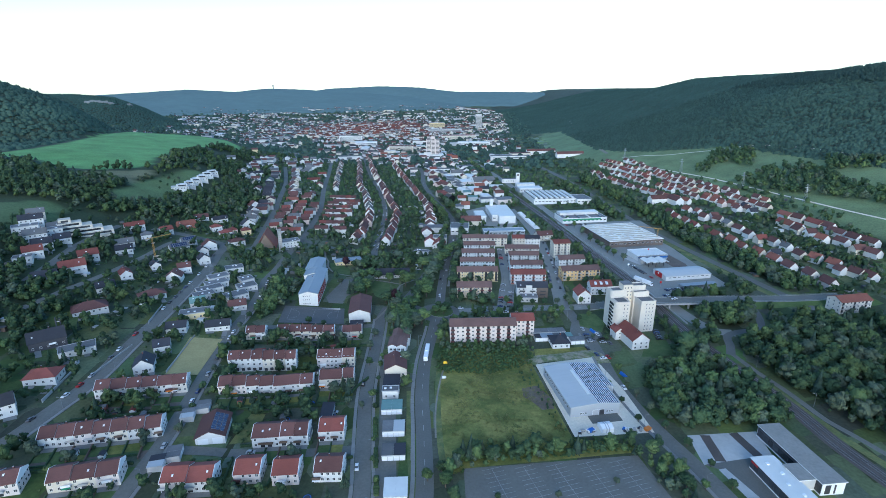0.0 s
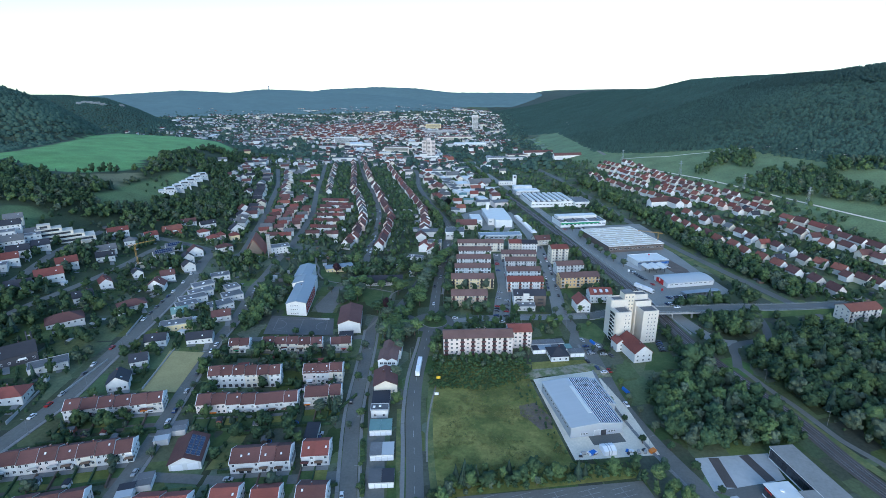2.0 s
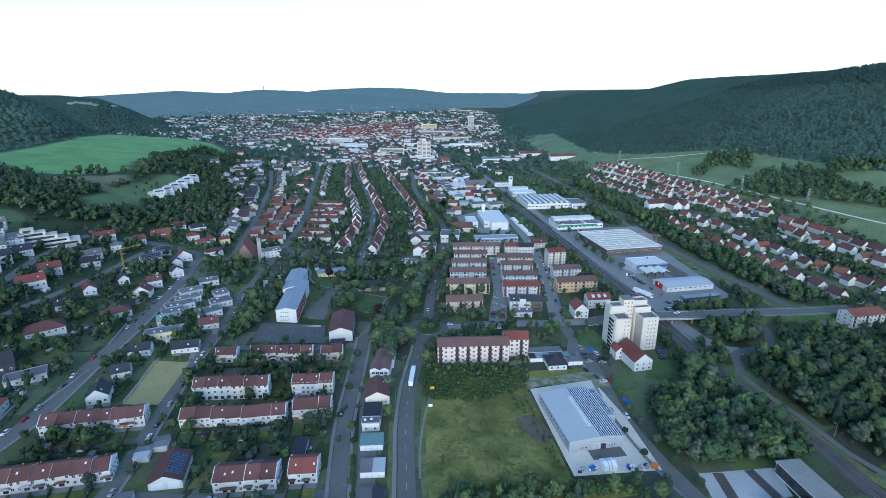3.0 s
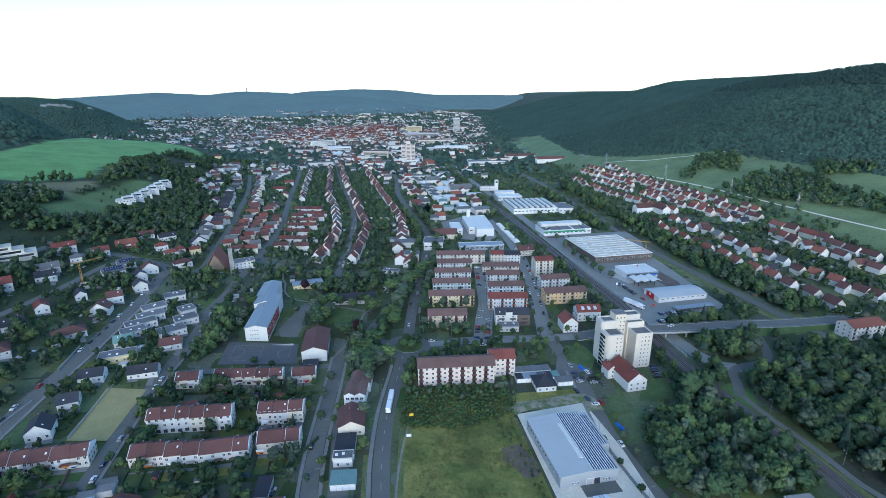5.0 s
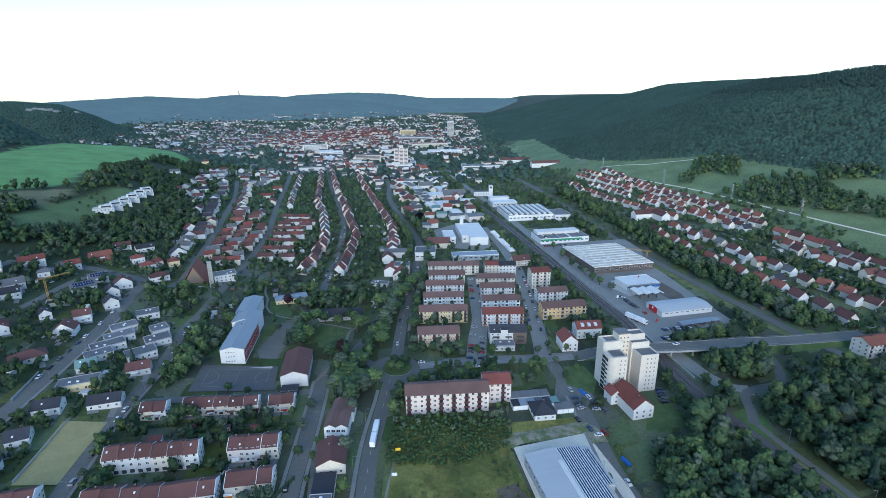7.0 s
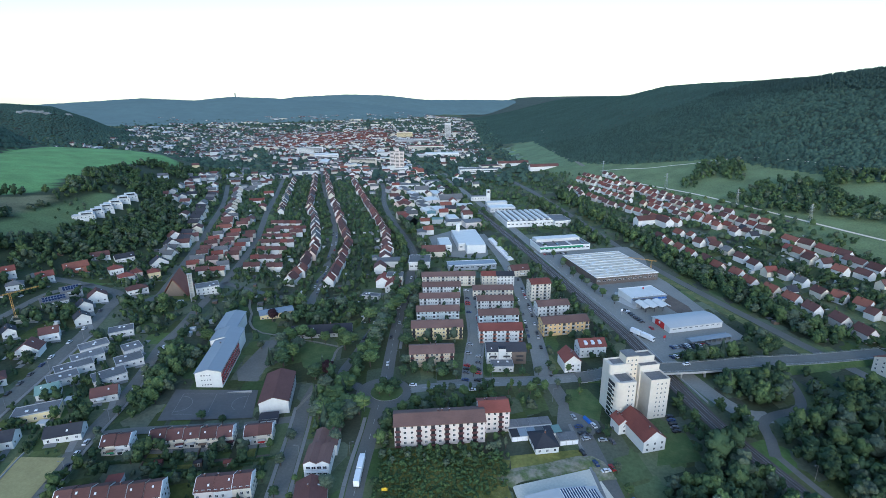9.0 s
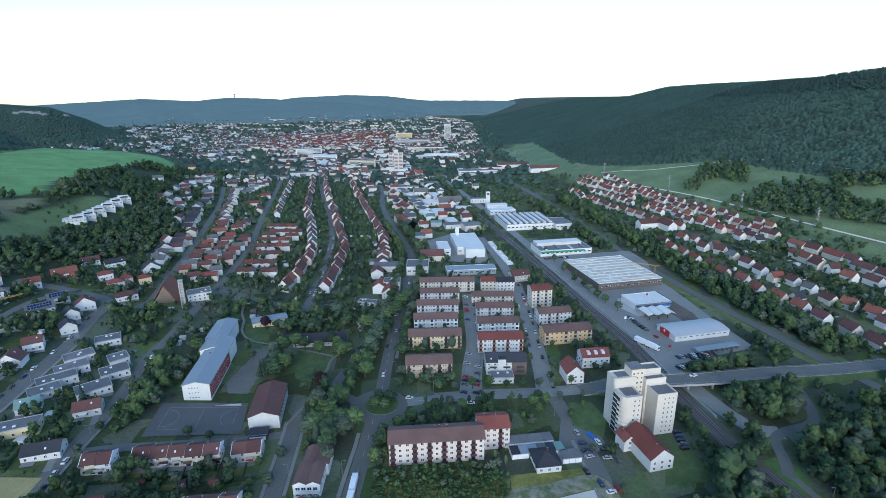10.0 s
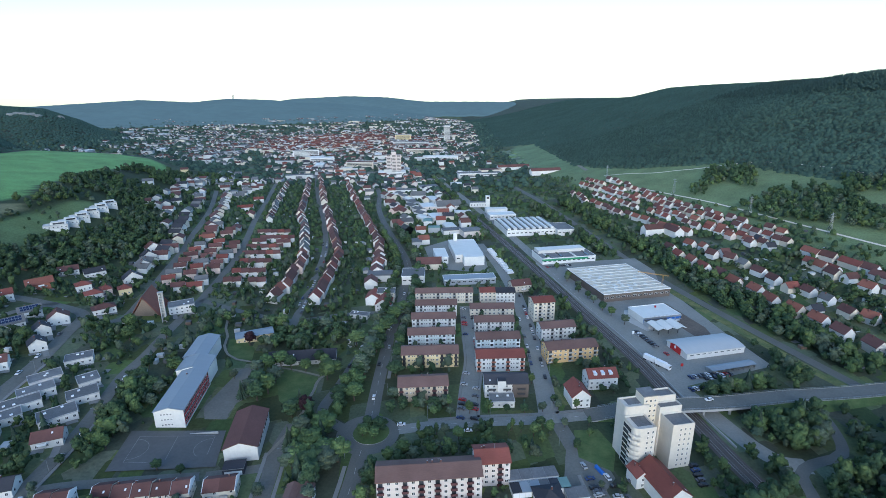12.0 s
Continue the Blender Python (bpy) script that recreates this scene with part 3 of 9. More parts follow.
# kerbs and pavements beside the main streets
for line, off, w in ((MAIN[:-1], -5.2, 1.8), (SIDE[:-1], -4.6, 1.6), (SIDE[:-1], 4.6, 1.6), (LANE_BH[:6], 5.4, 1.8), (LANE_AB, -5.4, 1.6), (LANE_AB, 5.4, 1.6), (HALL_ST[1:], 4.5, 1.6), (WEST_1[:8], 5.0, 1.6), (WEST_2[:6], 4.2, 1.5), (CROSS[1:], -4.9, 1.8), (MAIN_N[1:6], 5.5, 2.0)):
    pts = dense(line, 6)
    sh = Shape()
    for a, b in zip(pts, pts[1:]):
        d = (b - a).normalized()
        s = Vector((d.y, -d.x, 0))
        c = [a + s * (off - w / 2), a + s * (off + w / 2), b + s * (off + w / 2), b + s * (off - w / 2)]
        z = [ground_at(q.x, q.y) + (0.34 if ground_at(q.x, q.y) > 0.3 else 0.16) for q in c]
        sh.face([(q.x, q.y, h) for q, h in zip(c, z)][::-1])
        for i, j in ((0, 3), (1, 2)):
            sh.face([(c[i].x, c[i].y, z[i] - 0.3), (c[j].x, c[j].y, z[j] - 0.3), (c[j].x, c[j].y, z[j]), (c[i].x, c[i].y, z[i])])
    tagged(part("pavement", sh, M_PAVE), "raised grey pavement with a kerb", "pavement", kind="structure")

# railway: ballast bed, sleepers and rails of two tracks
strip("railway_bed", RAIL, 9.5, M_BALLAST, 0.2, "brown gravel railway bed", "railway", step=8)
for off in (-2.2, 2.2):
    sh = Shape()
    pts = dense(RAIL, 8)
    for a, b in zip(pts, pts[1:]):
        d = (b - a).normalized()
        s = Vector((d.y, -d.x, 0))
        for g in (-0.75, 0.75):
            p, q = a + s * (off + g), b + s * (off + g)
            za, zb = ground_at(p.x, p.y) + 0.25, ground_at(q.x, q.y) + 0.25
            for w0, w1, h0, h1 in ((-0.09, 0.09, 0.2, 0.2),):
                sh.face([(*(p + s * w0).xy, za + h0), (*(p + s * w1).xy, za + h0), (*(q + s * w1).xy, zb + h1), (*(q + s * w0).xy, zb + h1)][::-1])
                sh.face([(*(p + s * w0).xy, za), (*(q + s * w0).xy, zb), (*(q + s * w0).xy, zb + h1), (*(p + s * w0).xy, za + h0)])
                sh.face([(*(p + s * w1).xy, za), (*(q + s * w1).xy, zb), (*(q + s * w1).xy, zb + h1), (*(p + s * w1).xy, za + h0)])
    tagged(part("railway_track", sh, M_RAIL), "pair of steel rails on ballast", "railway track", kind="structure")
sh = Shape()
for off in (-2.2, 2.2):
    for p, q in zip(dense(RAIL[:8], 1.3), dense(RAIL[:8], 1.3)[1:]):
        d = (q - p).normalized()
        s = Vector((d.y, -d.x, 0))
        c = [p + s * (off - 1.25) - d * 0.15, p + s * (off + 1.25) - d * 0.15, p + s * (off + 1.25) + d * 0.15, p + s * (off - 1.25) + d * 0.15]
        sh.face([(k.x, k.y, 0.3) for k in c])
tagged(part("sleepers", sh, mat("sleeper_concrete", (0.15, 0.135, 0.12), amp=0.25, fine=2.0)), "concrete sleepers in brown ballast", "sleepers", kind="stuff")

# pale retaining wall between the rails and the valley road
rw = Shape()
pts = dense([(110, 345), (98, 388), (86, 440), (70, 490), (52, 545), (30, 614)], 4)
for a, b in zip(pts, pts[1:]):
    d = (b - a).normalized()
    s = Vector((d.y, -d.x, 0)) * 0.3
    q = [(a - s).xy, (a + s).xy, (b + s).xy, (b - s).xy]
    rw.column([tuple(v) for v in q], -0.3, 1.1)
tagged(part("retaining_wall", rw, M_CONC), "low pale concrete wall between railway and road", "wall", kind="structure")

# grass verge by the rails
strip("rail_verge", [(186, 160), (165, 198), (152, 224), (143, 246), (131, 277)], 4.5, M_VERGE, 0.06, "yellowish grass verge along the railway", "verge", off=0, take=True)

# fields, yards and courts on the valley floor
patch("rough_field", [(-51, 262), (-53, 290), (-20, 292), (5, 288), (4, 272), (24, 207), (54, 207), (52, 202), (-21, 179), (-31, 172), (-36, 186), (-44, 220)], M_ROUGH, 0.03, "overgrown meadow with tall yellow-green grass", "meadow")
patch("bare_patch", [(-1, 245), (7, 249), (15, 238), (16, 229), (10, 227), (5, 233), (0, 237)], M_EARTH, 0.07, "bare trampled earth in the meadow", "bare earth")
patch("hall_yard", [(6, 272), (25, 208), (63, 218), (54, 253), (41, 287)], M_GRAVEL, 0.06, "pale gravel yard round the storage hall", "yard", take=True)
patch("car_park", [(-24, 178), (52, 200), (62, 174), (68, 150), (-14, 125)], M_ASPH2, 0.05, "empty grey asphalt car park with bay lines", "car park", take=True)
patch("sports_court", [(-170, 291), (-178, 318), (-136, 329), (-127, 304)], mat("court_tarmac", (0.115, 0.115, 0.112), amp=0.2, fine=0.6), 0.3, "dark asphalt sports court with white lines", "sports court", take=True)
patch("school_yard", [(-157, 344), (-151, 335), (-139, 338), (-143, 352), (-138, 362), (-142, 380), (-151, 391), (-158, 385)], M_ASPH2, 0.08, "worn asphalt school yard", "yard", take=True)
patch("park_lawn", [(-132, 389), (-108, 383), (-105, 355), (-110, 350), (-121, 357), (-132, 378)], M_LAWN, 0.05, "mown park lawn beside paths", "lawn", take=True)
patch("park_lawn", [(-184, 419), (-177, 423), (-162, 411), (-157, 397), (-170, 396), (-178, 405)], M_LAWN, 0.12, "mown lawn beside the kindergarten", "lawn", take=True)
for line in ([(-212, 463), (-201, 447), (-194, 432), (-187, 422), (-182, 409), (-174, 399), (-166, 395), (-157, 394.6), (-148, 395), (-133, 391), (-125, 389.6), (-108, 385)], [(-104, 352), (-105.4, 362), (-106, 371), (-107, 382), (-99, 396)], [(-108, 312), (-105, 330), (-104, 352)]):
    strip("park_path", line, 1.7, M_PATH, 0.14, "pale trodden gravel path through the park", "path")
patch("straw_plot", [(-211, 255), (-191, 259), (-181, 219), (-198, 215)], M_STUBBLE, 0.45, "dry straw-coloured mown plot", "plot", take=True)
patch("market_yard", [(100, 396), (164, 428), (154, 470), (143, 530), (134, 560), (140, 605), (130, 640), (30, 612), (48, 590), (74, 500), (90, 440)], M_YARD, 0.045, "asphalt yard of the shops beside the railway", "yard", take=True)
patch("building_plot", [(128, 523), (143, 480), (143, 468), (132, 462), (123, 486), (117, 520)], M_EARTH, 0.09, "bare brown earth plot beside the filling station", "building plot")
patch("dealer_plaza", [(92, 505), (122, 516), (126, 480), (100, 470), (88, 488)], M_SLABS, 0.075, "pale paved forecourt of the dealer's hall", "forecourt")
strip("bypass_lawn", [(194, 404), (180, 438), (156, 503), (136, 564), (118, 625)], 7, M_VERGE, 0.06, "rough grass strip beside the bypass", "lawn", take=True)
patch("rough_plot", [(5, 291), (24, 296), (40, 300), (45, 290), (30, 281), (6, 276)], M_ROUGH, 0.04, "rough yellow-green plot beside a bungalow", "plot")
patch("barn_lawn", [(-136, 197), (-129, 199), (-125, 178), (-134, 174)], M_VERGE, 0.2, "yellow-green lawn beside the barn", "lawn")
patch("flats_yard", [(26, 300), (42, 306), (50, 318), (45, 340), (33, 346), (30, 330)], M_ASPH2, 0.05, "asphalt parking yard below the tower block", "yard", take=True)
patch("tower_lawn", [(36, 330), (50, 322), (54, 338), (48, 352), (36, 350)], M_LAWN, 0.07, "mown lawn beside the tower block", "lawn")
patch("gable_lawn", [(70, 292), (92, 298), (90, 318), (78, 316)], M_LAWN, 0.07, "mown lawn behind a white house", "lawn")
patch("works_yard", [(-70, 590), (-15, 580), (-25, 665), (-60, 700), (-90, 660)], M_YARD, 0.047, "asphalt yard round a white works hall", "yard", take=True)
patch("works_lawn", [(-56, 568), (-10, 572), (-10, 586), (-56, 582)], M_LAWN, 0.06, "strip of lawn beside the works yard", "lawn")
patch("modern_yard", [(77.7, 218.3), (111.1, 227.2), (111.7, 210.8), (79.7, 198.6)], M_SLABS, 0.055, "pale paved yard of a modern building", "yard", take=True)
patch("modern_drive", [(79.7, 198.6), (111.7, 210.8), (101.7, 206.6), (100.8, 194.8), (109.7, 184.9), (95.1, 182.2), (85.8, 196.8)], M_ASPH, 0.05, "dark asphalt drive beside a modern building", "drive", take=True)
patch("modern_strip", [(85.0, 196.6), (88.2, 197.9), (96.2, 182.4), (91.0, 181.5)], M_SLABS, 0.075, "pale paved parking strip beside the drive", "parking strip")
for a, b in (((85.9, 219.9), (87.7, 202.1)), ((99.7, 224.0), (105.3, 208.8))):
    strip("parking_band", [a, b], 4.6, M_BALLAST, 0.08, "dark parking strip in pale paving", "parking strip", take=False)
patch("garage_yard", [(-88, 262), (-78, 264), (-62, 205), (-48, 155), (-46, 135), (-54, 135), (-66, 190)], M_ASPH2, 0.052, "asphalt forecourt in front of garages", "yard", take=True)

# bay lines on the car park, lines on the court
sh = Shape()
ux, uy = Vector((8.3, -16.5, 0)).normalized().xy
vx, vy = -uy, ux


def paint(x, y, a, b, c, d, z=0.1):
    """A painted bar from (a, b) to (c, d) along the bay's axes, from a corner (x, y)."""
    k = Vector((c - a, d - b)).normalized() * 0.07
    q = [(a - k.y, b + k.x), (a + k.y, b - k.x), (c + k.y, d - k.x), (c - k.y, d + k.x)]
    sh.face([(x + ux * m + vx * n, y + uy * m + vy * n, z) for m, n in q])


for row in range(5):
    x, y = -12 + row * 13.6, 180 + row * 3.6
    paint(x, y, 0, 0, 44, 0)
    for k in range(18):
        paint(x, y, k * 2.5, -4.6, k * 2.5, 4.6)
tagged(part("bay_lines", sh, mat("faded_paint", (0.36, 0.36, 0.35), amp=0.4)), "white parking bay lines", "road marking", kind="structure")
sh = Shape()
cx, cy, ca, sa = -152.5, 310.5, math.cos(radians(15)), math.sin(radians(15))


def court_line(pts, w=0.10):
    for (ax, ay), (bx, by) in zip(pts, pts[1:]):
        d = Vector((bx - ax, by - ay)).normalized()
        n = Vector((-d.y, d.x)) * w
        q = [(ax - n.x, ay - n.y), (bx - n.x, by - n.y), (bx + n.x, by + n.y), (ax + n.x, ay + n.y)]
        sh.face([(cx + x * ca - y * sa, cy + x * sa + y * ca, ground_at(cx + x * ca - y * sa, cy) + 0.5) for x, y in q])


court_line([(-17, -9), (17, -9), (17, 9), (-17, 9), (-17, -9)])
court_line([(0, -9), (0, 9)])
for s in (-1, 1):
    court_line([(s * (17 - 7 * math.cos(a)), 7 * math.sin(a)) for a in np.linspace(-1.5, 1.5, 9)])
tagged(part("court_lines", sh, mat("worn_paint", (0.24, 0.24, 0.23), amp=0.4)), "worn white ball court lines", "court marking", kind="structure")

# the bridge over railway and valley road, with its approaches
DECK = [(44, 363, 0.1), (56, 366, 1.2), (72, 369, 3.6), (88, 370, 5.2), (112, 374, 5.6), (130, 379, 5.4), (153, 387, 4.4), (175, 393, 3.4), (199, 400, 2.6), (240, 412, 2.4)]
pts = dense(DECK, 4)
bridge = thing("road_bridge", pose(0, 0, 0), "concrete road bridge with steel railings over the railway", "bridge", kind="structure")
deck, bank = Shape(), Shape()
rail_l, rail_r = Shape(), Shape()
for i, (a, b) in enumerate(zip(pts, pts[1:])):
    d = (b - a).normalized()
    s = Vector((d.y, -d.x, 0)).normalized()
    e = [a - s * 5.5, a + s * 5.5, b + s * 5.5, b - s * 5.5]
    deck.face([tuple(q) for q in e][::-1], 0)
    open_span = 86 < a.x < 130
    low = -1.1 if open_span else -8
    for p, q, sgn in ((e[0], e[3], -1), (e[1], e[2], 1)):
        deck.face([(p.x, p.y, p.z - 1.1), (q.x, q.y, q.z - 1.1), tuple(q + Vector((0, 0, 0.25))), tuple(p + Vector((0, 0, 0.25)))], 1)
        if not open_span and p.z > 0.4:
            out = s * sgn
            gp, gq = p + out * (p.z * 1.4), q + out * (q.z * 1.4)
            bank.face([(p.x, p.y, p.z - 0.05), (q.x, q.y, q.z - 0.05), (gq.x, gq.y, ground_at(gq.x, gq.y) - 0.2), (gp.x, gp.y, ground_at(gp.x, gp.y) - 0.2)])
    if open_span:
        deck.face([(q.x, q.y, q.z - 1.1) for q in e], 1)
    if a.x > 50:
        for r, o in ((rail_l, -5.3), (rail_r, 5.3)):
            p, q = a + s * o, b + s * o
            r.tube(p.x, p.y, p.z + 1.1, q.x, q.y, q.z + 1.1, 0.06, 0.06, k=4)
            r.tube(p.x, p.y, p.z + 0.6, q.x, q.y, q.z + 0.6, 0.04, 0.04, k=4)
            r.tube(p.x, p.y, p.z, p.x, p.y, p.z + 1.1, 0.05, 0.05, k=4)
    take_disc(a.x, a.y, 7)
part("deck", deck, [M_ASPH2, M_CONC], bridge)
part("embankment", bank, M_LAWN, bridge, label="grassy embankment")
part("railing", rail_l, M_STEEL, bridge, label="steel railing")
part("railing", rail_r, M_STEEL, bridge, label="steel railing")
for x, y in ((90, 371), (103, 373), (117, 376), (129, 379)):
    for o in (-3, 3):
        part("pillar", Shape().box(-0.5, 0.5, -0.5, 0.5, 0, 4.6), M_CONC, bridge, pose(x - o * 0.25, y + o, -0.3, 0, 0, 14))


# ---- buildings ----
WALLWORD = {"white": "white plaster", "cream": "cream plaster", "yellow": "pale yellow plaster", "orange": "orange plaster", "pink": "pink plaster", "blue": "pale blue plaster", "grey": "grey plaster", "dark": "dark clad", "brick": "brick-red", "red": "red", "sheet": "grey sheet-clad", "ivory": "ivory plaster", "blush": "blush-white plaster", "straw": "straw plaster", "brown": "brown clad", "tan": "tan boarded"}
ROOFWORD = {"dull": "dull brown tiled roof", "brown": "brown tiled roof", "red": "red tiled roof", "brick": "orange-red tiled roof", "grey": "grey tiled roof", "dark": "dark tiled roof", "flat": "flat gravel roof", "blue": "blue-grey sheet roof", "silver": "silver sheet roof", "whitesheet": "white sheet roof", "teal": "copper-green roof", "beige": "pale bitumen roof"}


def window_mesh(w, h):
    def make():
        s = Shape().box(-w / 2, w / 2, -0.05, 0.03, 0, h, 0)
        for x0, x1 in ((-w / 2 + 0.09, -0.04), (0.04, w / 2 - 0.09)) if w > 0.8 else ((-w / 2 + 0.08, w / 2 - 0.08),):
            s.box(x0, x1, -0.065, -0.02, 0.09, h - 0.09, 1)
        return s.mesh("window", [M_WHITE, M_GLASS])
    return shared(("window", w, h), make)


def door_mesh(w, h, material=None):
    material = material or M_DARK
    return shared(("door", w, h, material.name), lambda: Shape().box(-w / 2, w / 2, -0.08, 0.02, 0, h, 0).box(-w / 2 + 0.12, w / 2 - 0.12, -0.1, -0.05, 0.1, h - 0.12, 1).mesh("door", [M_WHITE, material]))


def balcony_mesh(w, d, material):
    return shared(("balcony", w, d, material.name), lambda: Shape().prism([(0, -0.18), (-d - 0.07, -0.18), (-d - 0.07, 0.95), (-d, 0.95), (-d, 0), (0, 0)], -w / 2, w / 2).mesh("balcony", [material]))


def flower_box_mesh(w):
    return shared(("flowers", w), lambda: Shape().prism([(-0.28, 0.62), (0, 0.62), (0.04, 0.95), (-0.12, 1.1), (-0.3, 0.95)], -w * 0.35, w * 0.35).mesh("flower_box", [M_RED]))


def chimney_mesh():
    return shared("chimney", lambda: Shape().column([(-0.28, -0.28), (0.28, -0.28), (0.28, 0.28), (-0.28, 0.28)], -0.8, 0.9, 0, 1).mesh("chimney", [ROOF["brown"], M_CONC]))


def skylight_mesh():
    return shared("skylight", lambda: Shape().box(-0.45, 0.45, -0.6, 0.6, 0, 0.1, 0).box(-0.36, 0.36, -0.5, 0.5, 0.05, 0.12, 1).mesh("skylight", [M_DARK, M_WHITE]))


def gable_shapes(L, W, eave, pitch, over=0.5, side=0.4, base=-2.5):
    """Walls and roof of a house whose ridge runs along x."""
    rise = W / 2 * math.tan(radians(pitch))
    wall = Shape().prism([(-W / 2, base), (W / 2, base), (W / 2, eave), (0, eave + rise), (-W / 2, eave)], -L / 2, L / 2)
    t, drop = 0.28, over * math.tan(radians(pitch))
    sec = [(-W / 2 - over, eave - drop + 0.02), (0, eave + rise + 0.02), (W / 2 + over, eave - drop + 0.02), (W / 2 + over, eave - drop + t), (0, eave + rise + t), (-W / 2 - over, eave - drop + t)]
    return wall, Shape().prism(sec, -L / 2 - side, L / 2 + side), rise


def hip_shapes(L, W, eave, pitch, over=0.6, base=-2.5):
    rise = (W / 2 + over) * math.tan(radians(pitch))
    wall = Shape().box(-L / 2, L / 2, -W / 2, W / 2, base, eave)
    a, b, r = L / 2 + over, W / 2 + over, max(0.3, (L - W) / 2)
    roof = Shape()
    c = [(-a, -b, eave), (a, -b, eave), (a, b, eave), (-a, b, eave)]
    p, q = (-r, 0, eave + rise), (r, 0, eave + rise)
    for f in ([c[0], c[1], q, p], [c[1], c[2], q], [c[2], c[3], p, q], [c[3], c[0], p], c[::-1]):
        roof.face(f)
    return wall, roof, rise


def flat_shapes(L, W, eave, base=-2.5):
    wall = Shape().box(-L / 2, L / 2, -W / 2, W / 2, base, eave)
    roof = Shape().box(-L / 2 - 0.25, L / 2 + 0.25, -W / 2 - 0.25, W / 2 + 0.25, eave, eave + 0.3, 1, 0)
    for x0, x1, y0, y1 in ((-L / 2 - 0.25, L / 2 + 0.25, -W / 2 - 0.25, -W / 2), (-L / 2 - 0.25, L / 2 + 0.25, W / 2, W / 2 + 0.25), (-L / 2 - 0.25, -L / 2, -W / 2, W / 2), (L / 2, L / 2 + 0.25, -W / 2, W / 2)):
        roof.box(x0, x1, y0, y1, eave + 0.3, eave + 0.55, 1)
    return wall, roof, 0.3


def windows(parent, L, W, storeys, storey_h, bay=3.0, w=1.2, h=1.35, sides="fb", skip=(), sill=0.95, only=None):
    """Windows, each one a part, on the front (f), back (b), and the two ends (l, r)."""
    for side in sides:
        run, dist, rz = {"f": (L, W / 2, 0), "b": (L, W / 2, 180), "r": (W, L / 2, 90), "l": (W, L / 2, -90)}[side]
        n = max(1, int(run / bay))
        for s in range(storeys):
            for k in range(n):
                if (side, s, k) in skip:
                    continue
                u = (k + 0.5) * run / n - run / 2
                part("window", window_mesh(w, h), None, parent, pose(0, 0, 0, 0, 0, rz) @ pose(u, -dist, s * storey_h + sill))


def roof_extras(parent, rng, L, W, eave, rise, pitch, chimneys=1, lights=2):
    for _ in range(chimneys):
        x, y = rng.uniform(-L / 3, L / 3), rng.uniform(0.3, 1.4)
        part("chimney", chimney_mesh(), None, parent, pose(x, y, eave + rise - y * math.tan(radians(pitch)) + 0.5))
    for _ in range(lights):
        x, f = rng.uniform(-L / 2 + 1.2, L / 2 - 1.2), rng.uniform(0.3, 0.7)
        y = -W / 2 * f
        part("skylight", skylight_mesh(), None, parent, pose(x, y, eave + rise + y * math.tan(radians(pitch)) + 0.27, pitch))


PLOTS = []


def house(kind, x, y, rot, L, W, eave, roof, wall, name="house", label="", group="", rng=None, full=True, pitch=None, z=None, storeys=None):
    """A detached house. g: ridge along its front, e: gable to the front, h: hipped, f: flat, s: low pitched."""
    rng = rng or random.Random(int(x * 31 + y * 17))
    gz = ground_at(x, y) if z is None else z
    pv = roof == "solar"
    roof = "grey" if pv else roof
    take_box(x, y, rot, L, W)
    PLOTS.append((x, y, rot, L, W))
    if kind == "e":
        rot, L, W = rot + 90, W, L
    if not label:
        label = f"{WALLWORD[wall]} detached house with a {ROOFWORD[roof]}" + (" and solar panels" if pv else "")
    h = thing(name, pose(x, y, gz, 0, 0, rot), label, "house", group)
    pitch = pitch or {"g": 32, "e": 36, "h": 27, "f": 0, "s": 9}[kind]
    if kind in "ges":
        ws, rs, rise = gable_shapes(L, W, eave, pitch)
    elif kind == "h":
        ws, rs, rise = hip_shapes(L, W, eave, pitch)
    else:
        ws, rs, rise = flat_shapes(L, W, eave)
    part("wall", ws, WALL[wall], h)
    part("roof", rs, [ROOF[roof], WALL["grey"]], h)
    n = storeys or max(1, int(eave / 2.6))
    front = "f" if kind != "e" else "l"
    windows(h, L, W, n, 2.7, bay=3.2, sides=("fr" if x < 0 else "fl") if kind != "e" else ("lf" if x >= 0 else "lb"))
    if full and kind in "geh":
        roof_extras(h, rng, L if kind != "h" else L / 2, W, eave, rise, pitch, 1, 1 if kind != "h" else 0)
    if full and kind == "f":
        for _ in range(2):
            part("roof_hatch", shared("hatch", lambda: Shape().box(-0.6, 0.6, -0.6, 0.6, 0, 0.45, 0).mesh("roof_hatch", [M_WHITE])), None, h, pose(rng.uniform(-L / 3, L / 3), rng.uniform(-W / 3, W / 3), eave + 0.3))
    if full and kind == "g" and eave >= 4:
        part("balcony", balcony_mesh(3.6, 1.5, M_WHITE), None, h, pose(rng.uniform(-L / 5, L / 5), -W / 2, 2.6))
    if pv:
        nx = int((L - 2) / 1.7)
        for i in range(nx):
            for j in range(2):
                yy = -W / 2 * (0.3 + 0.36 * j)
                part("solar_panel", shared("pv", lambda: Shape().box(-0.82, 0.82, -0.95, 0.95, 0, 0.06, 0).box(-0.76, 0.76, -0.89, 0.89, 0.04, 0.07, 1).mesh("solar_panel", [M_STEEL, M_PV])), None, h, pose((i - nx / 2 + 0.5) * 1.7, yy, eave + rise + yy * math.tan(radians(pitch)) + 0.36, pitch))
    return h


